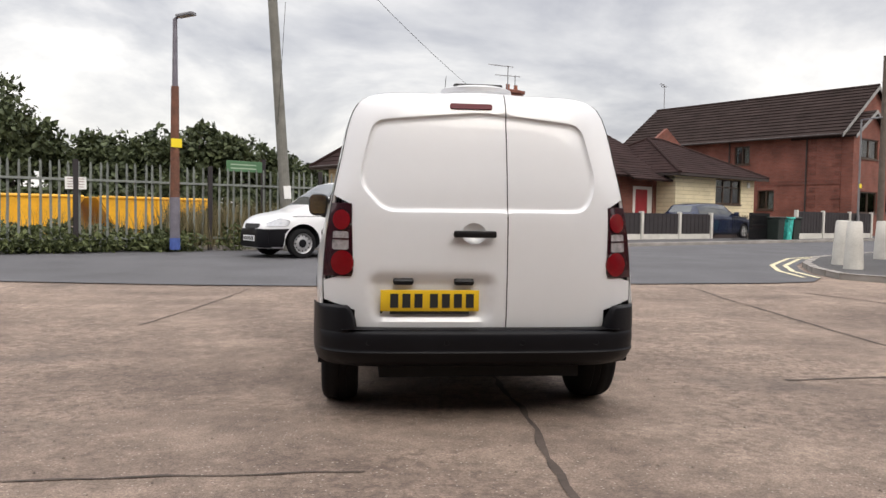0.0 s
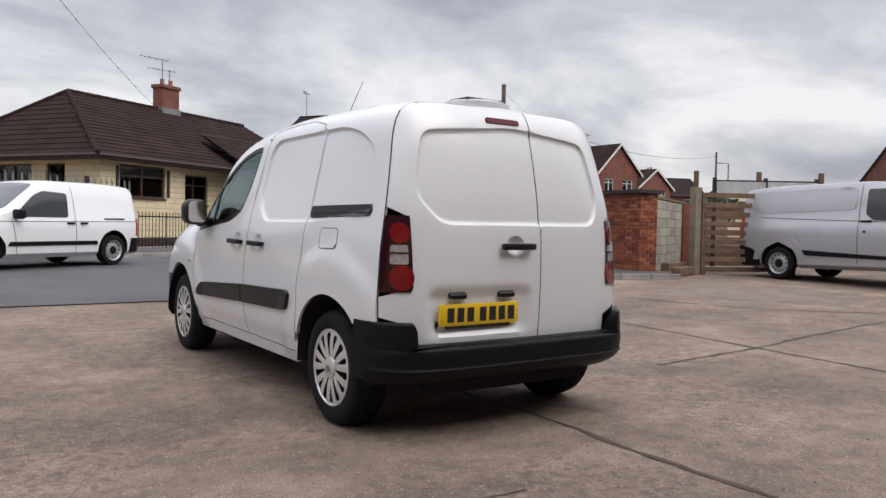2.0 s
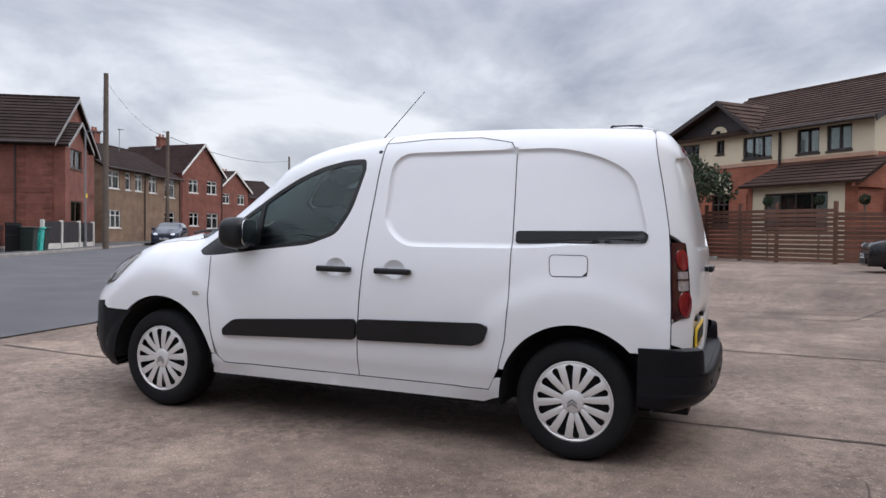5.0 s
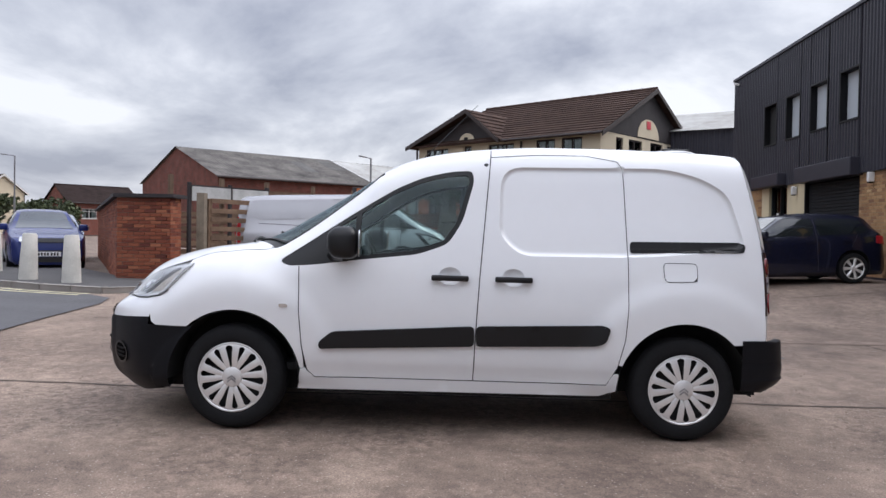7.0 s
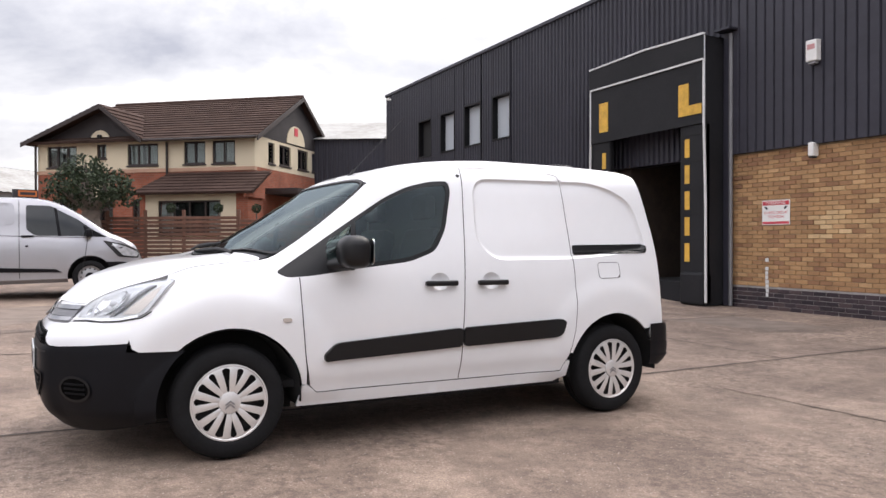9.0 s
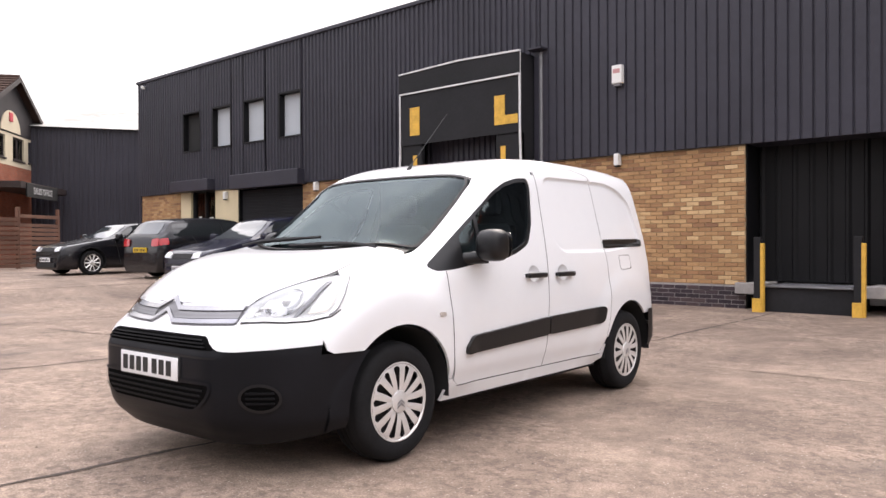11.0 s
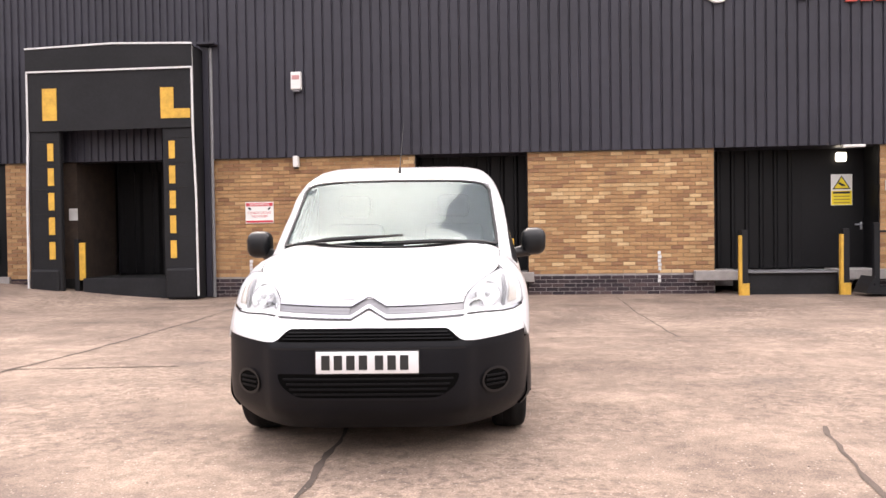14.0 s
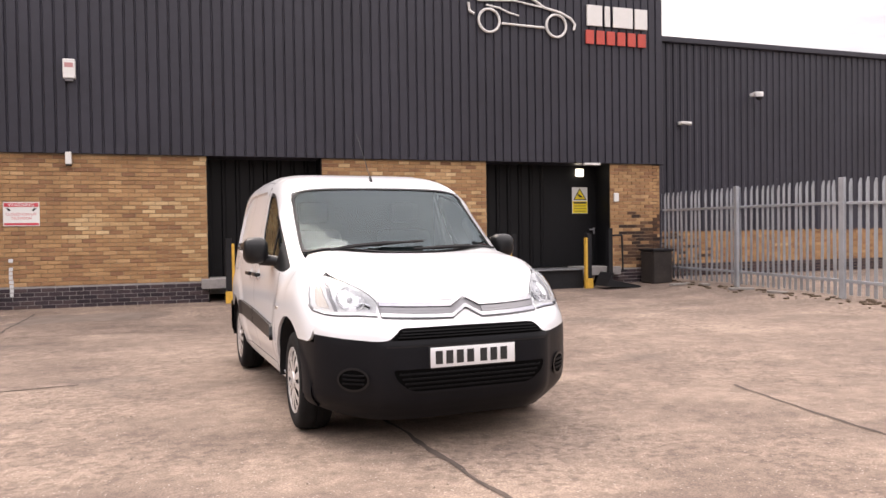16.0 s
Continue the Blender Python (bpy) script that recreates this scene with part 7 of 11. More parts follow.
# bungalow with a brown hipped roof
def bungalow():
    h = thing("bungalow", "cream painted stone bungalow with a brown hipped tile roof", "house", ROAD)
    holes = [(4.80, 6.92, 1.95, 3.08)]
    part("front_wall", wall_holes(bmesh.new(), 3.96, 7.95, 0.2, 3.36, 7.0, 7.25, holes), M_CREAMSTONE, h)
    part("front_wall", wall_holes(bmesh.new(), 7.95, 14.6, 0.2, 3.36, 7.45, 7.7, [(8.2, 9.75, 1.8, 2.95), (12.2, 14.0, 1.87, 2.98)]), M_CREAMSTONE, h)
    part("return_wall", boxed(7.72, 7.95, 7.25, 7.45, 0.2, 3.36), M_CREAMSTONE, h)
    part("side_wall", turned(wall_holes(bmesh.new(), 7.25, 15.2, 0.2, 3.36, 3.96, 4.2, [(8.6, 9.5, 1.95, 3.05), (10.2, 12.1, 1.9, 3.05)]), True), M_CREAMSTONE, h)
    part("side_wall", boxed(14.4, 14.6, 7.7, 15.2, 0.2, 3.36), M_CREAMSTONE, h)
    part("back_wall", boxed(4.2, 14.4, 15.0, 15.2, 0.2, 3.36), M_CREAMSTONE, h)
    part("plinth", boxed(3.9, 7.98, 6.94, 7.0, 0.2, 0.55), M_FASCIA, h)
    house_window(h, 4.80, 6.92, 1.95, 3.08, 7.0, M_BROWNFRAME, (0.5,), 0.66, ((0.0, 0.2), (0.8, 1.0)))
    house_window(h, 8.2, 9.75, 1.8, 2.95, 7.45, M_BROWNFRAME, (0.5,), 0.66, ((0.0, 0.25),))
    house_window(h, 12.2, 14.0, 1.87, 2.98, 7.45, M_BROWNFRAME, (0.33, 0.67), 0.66, ((0.0, 0.2), (0.8, 1.0)))
    house_window(h, 8.6, 9.5, 1.95, 3.05, 3.96, M_BROWNFRAME, (), None, None, True)
    house_window(h, 10.2, 12.1, 1.9, 3.05, 3.96, M_BROWNFRAME, (0.5,), None, None, True)
    for x in (4.62, 7.0):
        part("shutter_board", boxed(x, x + 0.12, 6.95, 6.995, 2.0, 3.0, 0.01), M_FASCIA, h)
    eL, eR, eF, eB, z, rz = 3.35, 14.9, 6.45, 15.8, 3.28, 5.98
    ra, rb, ry = (6.2, 11.1, rz), (16.6, 11.1, rz), 11.1
    bm = bmesh.new()
    roof_slope(bm, (eL, eF, z), (eR + 3.0, eF, z), (16.6, ry, rz), ra)
    roof_slope(bm, (eR + 3.0, eB, z), (eL, eB, z), ra, (16.6, ry, rz))
    roof_slope(bm, (eL, eB, z), (eL, eF, z), ra, ra)
    roof = part("roof", bm, M_ROOFBROWN, h)
    ridge_tiles(roof, M_ROOFBROWN, (ra, (16.6, ry, rz)), ((eL, eF, z + 0.03), ra), ((eL, eB, z + 0.03), ra))
    bm = boxed(eL, 14.6, eF - 0.02, eF + 0.02, z - 0.14, z - 0.02)
    box(bm, eL - 0.02, eL + 0.02, eF, eB, z - 0.14, z - 0.02)
    box(bm, eL, 14.6, eF + 0.02, 7.0, z - 0.12, z - 0.09)
    box(bm, eL + 0.02, 3.96, 7.0, eB, z - 0.12, z - 0.09)
    part("fascia", bm, M_FASCIA, h)
    part("gutter", rod(bmesh.new(), (eL, eF - 0.06, z - 0.03), (14.6, eF - 0.06, z - 0.03), 0.05, n=8), M_FASCIA, h)
    part("gutter", rod(bmesh.new(), (eL - 0.06, eF, z - 0.03), (eL - 0.06, eB, z - 0.03), 0.05, n=8), M_FASCIA, h)
    chimney(h, 11.3, 11.1, 5.7, 7.05, 1.0, 0.55, M_HOUSEBRICK)
    return h


bungalow()
tv_aerial(ROAD @ pose(10.95, 11.0, 7.0, 0, 0, 150), 1.15)
tv_aerial(ROAD @ pose(11.6, 11.2, 7.0, 0, 0, 140), 0.8, 5)


# its neighbour: a brick porch with a red door and a cream wing
def bungalow_wing():
    nearer = Matrix.Translation((-0.1, 0.1, 1.15)) @ Matrix.Scale(0.9, 4) @ Matrix.Translation((0.1, -0.1, -1.15))
    h = thing("bungalow", "cream bungalow wing with a brick porch and red door", "house", nearer @ ROAD)
    part("porch_wall", wall_holes(bmesh.new(), 13.75, 18.45, 0.2, 3.2, 8.1, 8.35, [(14.3, 15.6, 1.9, 2.9), (16.6, 18.2, 0.4, 2.75)]), M_HOUSEBRICK, h)
    house_window(h, 14.3, 15.6, 1.9, 2.9, 8.1, M_BROWNFRAME, (0.5,), 0.6, ((0, 0.3),))
    d = new("door"); d.parent = h
    part("door_leaf", boxed(16.9, 17.85, 8.19, 8.24, 0.4, 2.6, 0.01), M_REDDOOR, d, "red panelled front door")
    for a, b, c, e in ((16.6, 16.9, 0.4, 2.75), (17.85, 18.2, 0.4, 2.75), (16.9, 17.85, 2.6, 2.75)):
        part("door_frame", boxed(a, b, 8.17, 8.26, c, e, 0.008), M_WHITEFRAME, d)
    for z in (0.7, 1.5):
        part("door_panel", boxed(17.05, 17.7, 8.175, 8.19, z, z + 0.6, 0.01), M_REDDOOR, d)
    part("wing_wall", wall_holes(bmesh.new(), 18.45, 25.6, 0.2, 3.45, 7.0, 7.25, [(21.9, 24.3, 2.0, 3.28)]), M_CREAMSTONE, h)
    part("wing_side", boxed(18.45, 18.7, 7.25, 14.5, 0.2, 3.45), M_CREAMSTONE, h)
    part("wing_side", boxed(25.35, 25.6, 7.25, 14.5, 0.2, 3.45), M_CREAMSTONE, h)
    part("back_wall", boxed(13.75, 25.6, 14.5, 14.7, 0.2, 3.4), M_CREAMSTONE, h)
    part("plinth", boxed(18.42, 25.64, 6.95, 7.0, 0.2, 0.75), M_FASCIA, h)
    house_window(h, 21.9, 24.3, 2.0, 3.28, 7.0, M_BROWNFRAME, (0.33, 0.67), 0.68, ((0.0, 0.22), (0.78, 1.0)))
    bm = bmesh.new()
    z, rz = 3.42, 5.55
    a, b = (19.9, 10.9, rz), (24.0, 10.9, rz)
    roof_slope(bm, (18.0, 6.45, z), (26.1, 6.45, z), (22.6, 10.9, rz), (21.4, 10.9, rz))
    roof_slope(bm, (26.1, 6.45, z), (26.1, 15.2, z), (22.6, 10.9, rz), (22.6, 10.9, rz))
    roof_slope(bm, (26.1, 15.2, z), (18.0, 15.2, z), (21.4, 10.9, rz), (22.6, 10.9, rz))
    roof_slope(bm, (18.0, 15.2, z), (18.0, 6.45, z), (21.4, 10.9, rz), (21.4, 10.9, rz))
    roof_slope(bm, (13.0, 7.6, 3.2), (18.6, 7.6, 3.2), (18.6, 11.0, 5.2), (13.0, 11.0, 5.2))
    roof_slope(bm, (15.4, 7.1, 3.05), (18.4, 7.1, 3.05), (18.4, 8.6, 3.75), (15.8, 8.6, 3.75))
    roof = part("roof", bm, M_ROOFBROWN, h)
    ridge_tiles(roof, M_ROOFBROWN, ((21.4, 10.9, rz), (22.6, 10.9, rz)), *[(c, (21.4, 10.9, rz)) for c in ((18.0, 6.45, z), (18.0, 15.2, z))], *[(c, (22.6, 10.9, rz)) for c in ((26.1, 6.45, z), (26.1, 15.2, z))])
    bm = boxed(18.0, 26.1, 6.42, 6.46, z - 0.14, z - 0.02)
    box(bm, 18.0, 26.1, 6.46, 7.0, z - 0.12, z - 0.09)
    box(bm, 17.98, 18.02, 6.46, 15.0, z - 0.14, z - 0.02)
    part("fascia", bm, M_FASCIA, h)
    part("alarm_box", boxed(24.85, 25.05, 6.92, 7.0, 2.9, 3.2, 0.01), M_WHITE, h)
    # the small cross gable at the back of the roof
    part("gable", prism(bmesh.new(), [(25.7, 5.0), (29.2, 5.0), (29.2, 5.75), (27.45, 6.85), (25.7, 5.75)], 14.0, 14.2, "y"), M_HOUSEBRICK, h)
    return h


bungalow_wing()


# the brick house with its gable to the road
def brick_house():
    h = thing("brick_house", "two-storey red brick house with a dark ribbed tile roof", "house", ROAD)
    s0, s1, w0, w1, ze, za, sm = 27.9, 35.6, 3.5, 17.6, 5.85, 8.72, 31.65
    front = [(33.4, 34.2, 4.55, 5.55), (33.4, 34.2, 1.7, 2.8)]
    part("front_wall", wall_holes(bmesh.new(), s0, s1, 0.1, ze, w0, w0 + 0.3, front), M_HOUSEBRICK, h)
    part("gable", prism(bmesh.new(), [(s0, ze), (s1, ze), (sm, za - 0.12)], w0 + 0.003, w0 + 0.3, "y"), M_HOUSEBRICK, h)
    for a in front:
        house_window(h, *a, w0, M_BROWNFRAME, (), None, ((0, 1),))
    side = [(8.64, 9.6, 4.42, 5.47), (7.1, 8.1, 1.8, 2.9)]
    part("side_wall", turned(wall_holes(bmesh.new(), w0 + 0.3, w1, 0.1, ze, s0, s0 + 0.3, side), True), M_HOUSEBRICK, h)
    for a in side:
        house_window(h, *a, s0, M_BROWNFRAME, (0.5,), None, ((0, 0.4),), True)
    part("side_wall", boxed(s1 - 0.3, s1, w0 + 0.3, w1, 0.1, ze), M_HOUSEBRICK, h)
    part("back_wall", boxed(s0 + 0.3, s1 - 0.3, w1 - 0.3, w1, 0.1, ze), M_HOUSEBRICK, h)
    part("gable", prism(bmesh.new(), [(s0, ze), (s1, ze), (sm, za - 0.12)], w1 - 0.3, w1 - 0.003, "y"), M_HOUSEBRICK, h)
    # brick bands and quoins
    bm = boxed(s0 - 0.03, s1 + 0.03, w0 - 0.025, w0 + 0.1, 3.15, 3.38)
    box(bm, s0 - 0.025, s0 + 0.1, w0 + 0.1, w1, 3.15, 3.38)
    part("brick_band", bm, M_OLDBRICK, h, "darker projecting brick band")
    for i in range(13):
        part("quoin", boxed(s0 - 0.03, s0 + 0.1, w0 + 1.3, w0 + (1.75 if i % 2 else 1.6), 0.2 + i * 0.43, 0.42 + i * 0.43), M_OLDBRICK, h)
        part("quoin", boxed(s0 - 0.03, s0 + 0.1, w0 + 0.0, w0 + (0.45 if i % 2 else 0.3), 0.2 + i * 0.43, 0.42 + i * 0.43), M_OLDBRICK, h)
    bm = bmesh.new()
    roof_slope(bm, (s0 - 0.45, w1 + 0.3, ze - 0.1), (s0 - 0.45, w0 - 0.25, ze - 0.1), (sm, w0 - 0.25, za), (sm, w1 + 0.3, za), 0.36, 0.045)
    roof_slope(bm, (s1 + 0.45, w0 - 0.25, ze - 0.1), (s1 + 0.45, w1 + 0.3, ze - 0.1), (sm, w1 + 0.3, za), (sm, w0 - 0.25, za), 0.36, 0.045)
    roof = part("roof", bm, M_ROOFDARK, h)
    ridge_tiles(roof, M_ROOFDARK, ((sm, w0 - 0.25, za), (sm, w1 + 0.3, za)))
    bm = bmesh.new()
    for sx, ex in ((s0 - 0.45, sm), (s1 + 0.45, sm)):
        prism(bm, [(sx, ze - 0.28), (sx, ze - 0.1), (ex, za - 0.02), (ex, za - 0.22)], w0 - 0.28, w0 - 0.24, "y")
    part("barge_board", bm, M_BARGE, h, "weathered grey barge board")
    part("gutter", rod(bmesh.new(), (s0 - 0.5, w0 - 0.2, ze - 0.12), (s0 - 0.5, w1, ze - 0.12), 0.06, n=8), M_FASCIA, h)
    for w in (9.9, 5.3):
        part("downpipe", rod(bmesh.new(), (s0 - 0.06, w, 0.2), (s0 - 0.06, w, ze - 0.15), 0.045, n=8), M_FASCIA, h)
    # the projecting gabled bay
    b0, b1, bw, be, ba = 27.95, 32.1, 2.9, 5.7, 7.15
    win = [(28.8, 30.9, 4.55, 5.6), (28.9, 31.0, 1.65, 2.8)]
    bay = part("bay_wall", wall_holes(bmesh.new(), b0, b1, 0.1, be, bw, bw + 0.25, win), M_HOUSEBRICK, h)
    part("gable", prism(bmesh.new(), [(b0, be), (b1, be), ((b0 + b1) / 2, ba - 0.1)], bw + 0.003, bw + 0.25, "y"), M_HOUSEBRICK, h)
    part("bay_side", boxed(b0, b0 + 0.2, bw + 0.25, w0, 0.1, be), M_HOUSEBRICK, h)
    part("bay_side", boxed(b1 - 0.2, b1, bw + 0.25, w0, 0.1, be), M_HOUSEBRICK, h)
    for a in win:
        house_window(h, *a, bw, M_BROWNFRAME, (0.5,), None, ((0, 0.35), (0.5, 0.9)))
    bm = bmesh.new()
    mid = (b0 + b1) / 2
    roof_slope(bm, (b0 - 0.3, w0 + 2.6, be - 0.05), (b0 - 0.3, bw - 0.25, be - 0.05), (mid, bw - 0.25, ba), (mid, w0 + 2.6, ba), 0.36, 0.045)
    roof_slope(bm, (b1 + 0.3, bw - 0.25, be - 0.05), (b1 + 0.3, w0 + 2.6, be - 0.05), (mid, w0 + 2.6, ba), (mid, bw - 0.25, ba), 0.36, 0.045)
    part("roof", bm, M_ROOFDARK, h)
    bm = bmesh.new()
    for sx in (b0 - 0.3, b1 + 0.3):
        prism(bm, [(sx, be - 0.2), (sx, be - 0.03), (mid, ba), (mid, ba - 0.18)], bw - 0.29, bw - 0.25, "y")
    part("barge_board", bm, M_BARGE, h, "weathered grey barge board")
    chimney(h, 35.0, 5.3, 5.9, 7.7, 0.95, 0.6, M_HOUSEBRICK)
    return h


brick_house()
tv_aerial(ROAD @ pose(31.65, 17.3, 8.7, 0, 0, 200), 1.7)
tv_aerial(ROAD @ pose(35.3, 5.3, 7.6, 0, 0, 160), 1.6)


# the terrace past it, and the gabled houses further on
def row_house(m, length, depth, ze, za, wall_mat, roof_mat, windows, label, frame_mat=M_WHITEFRAME, gable_front=False, stacks=(), back=0.0):
    h = thing("terraced_house" if not gable_front else "gabled_house", label, "house", m)
    part("front_wall", wall_holes(bmesh.new(), 0, length, 0, ze, 0, 0.3, windows), wall_mat, h)
    for a in windows:
        bars = (0.5,) if a[1] - a[0] < 1.8 else (0.33, 0.67)
        house_window(h, *a, 0.0, frame_mat, bars if a[1] - a[0] > 0.9 else (), 0.7, ((0.0, 0.3), (0.7, 1.0)), sill=frame_mat)
    part("side_wall", boxed(0, 0.3, 0.3, depth, 0, ze), wall_mat, h)
    part("side_wall", boxed(length - 0.3, length, 0.3, depth, 0, ze), wall_mat, h)
    part("back_wall", boxed(0.3, length - 0.3, depth - 0.3, depth, 0, ze), wall_mat, h)
    bm, g = bmesh.new(), bmesh.new()
    if gable_front:
        mid = length / 2
        roof_slope(bm, (-0.35, depth, ze - 0.05), (-0.35, -0.25, ze - 0.05), (mid, -0.25, za), (mid, depth, za))
        roof_slope(bm, (length + 0.35, -0.25, ze - 0.05), (length + 0.35, depth, ze - 0.05), (mid, depth, za), (mid, -0.25, za))
        prism(g, [(0, ze), (length, ze), (mid, za - 0.1)], 0.003, 0.3, "y")
        b = bmesh.new()
        for sx in (-0.35, length + 0.35):
            prism(b, [(sx, ze - 0.24), (sx, ze - 0.02), (mid, za + 0.02), (mid, za - 0.22)], -0.29, -0.25, "y")
        part("barge_board", b, M_WHITEFRAME, h, "white barge board")
    else:
        mid = depth / 2
        roof_slope(bm, (-0.2, -0.35, ze - 0.05), (length + 0.2, -0.35, ze - 0.05), (length + 0.2, mid, za), (-0.2, mid, za))
        roof_slope(bm, (length + 0.2, depth + 0.35, ze - 0.05), (-0.2, depth + 0.35, ze - 0.05), (-0.2, mid, za), (length + 0.2, mid, za))
        for x in (0.003, length - 0.3):
            prism(g, [(0.0, ze), (depth, ze), (mid, za - 0.1)], x, x + 0.297, "x")
        part("gutter", rod(bmesh.new(), (0, -0.4, ze - 0.05), (length, -0.4, ze - 0.05), 0.06, n=8), M_FASCIA, h)
        ridge_tiles(h, roof_mat, ((-0.2, mid, za), (length + 0.2, mid, za)))
    part("gable", g, wall_mat, h)
    part("roof", bm, roof_mat, h)
    for x, y, z0, z1 in stacks:
        chimney(h, x, y, z0, z1, 0.8, 0.5, M_HOUSEBRICK, 2)
    part("downpipe", rod(bmesh.new(), (length - 0.1, -0.06, 0.1), (length - 0.1, -0.06, ze - 0.1), 0.04, n=8), M_FASCIA, h)
    return h


UP3 = [(0.5, 2.2, 3.65, 4.85), (3.0, 3.75, 3.65, 4.85), (4.4, 5.5, 3.65, 4.85), (0.5, 2.4, 1.0, 2.2)]
UP2 = [(0.6, 1.8, 3.65, 4.85), (3.2, 5.0, 3.45, 4.85), (3.2, 5.0, 0.9, 2.3)]
row_house(pose(31.9, 45.2, 0.4, 0, 0, 20), 5.9, 7.5, 5.05, 7.3, M_TERRACEBRICK, M_ROOFDARK, UP3, "yellow-brown brick terraced house with white windows", stacks=((5.6, 3.75, 6.6, 8.1),))
row_house(pose(31.9 + 5.92 * 0.94, 45.2 + 5.92 * 0.342, 0.4, 0, 0, 20), 5.9, 7.5, 4.95, 7.2, M_TERRACEBRICK, M_ROOFDARK, UP2, "yellow-brown brick terraced house with a white bay window")
row_house(pose(47.9, 53.6, 0.5, 0, 0, 2), 5.4, 9.0, 5.9, 8.8, M_HOUSEBRICK, M_ROOFBROWN, [(0.8, 2.0, 4.2, 5.4), (3.2, 4.6, 4.2, 5.4), (0.9, 2.1, 1.2, 2.4), (3.2, 4.8, 1.0, 2.4)], "brown brick house with a white-edged gable", gable_front=True, stacks=((2.7, 5.0, 8.2, 9.6),))
row_house(pose(60.5, 60.6, 0.5, 0, 0, 8), 6.2, 9.0, 5.3, 7.5, M_HOUSEBRICK, M_ROOFDARK, [(0.9, 2.2, 3.8, 4.9), (3.8, 5.2, 3.8, 4.9)], "far red brick house with a dark roof", gable_front=True)
row_house(pose(68.0, 66.0, 0.5, 0, 0, -20), 7.5, 8.0, 4.9, 7.2, M_HOUSEBRICK, M_ROOFDARK, [(1.0, 2.4, 3.4, 4.5), (4.6, 6.2, 3.4, 4.5)], "far brick house with a dark tiled roof", stacks=((2.0, 4.0, 6.6, 8.3),))
row_house(pose(77.5, 62.5, 0.5, 0, 0, -30), 5.0, 8.0, 4.7, 6.9, M_RENDER, M_ROOFDARK, [(1.6, 3.4, 3.0, 4.2)], "far pale rendered house with a white-edged gable", gable_front=True)
row_house(pose(84.0, 56.0, 0.5, 0, 0, -40), 9.0, 8.0, 3.9, 6.2, M_HOUSEBRICK, M_ROOFDARK, [(1.6, 3.4, 2.0, 3.2)], "far low brick house with a dark roof")
tv_aerial(pose(38.5, 51.0, 7.8, 0, 0, 30), 1.2, 5)
tv_aerial(pose(50.5, 58.0, 9.2, 0, 0, 200), 1.3, 5)

# ---- the pub across the yard ----
PUB = pose(33.3, 9.9, 0.4, 0, 0, 231)


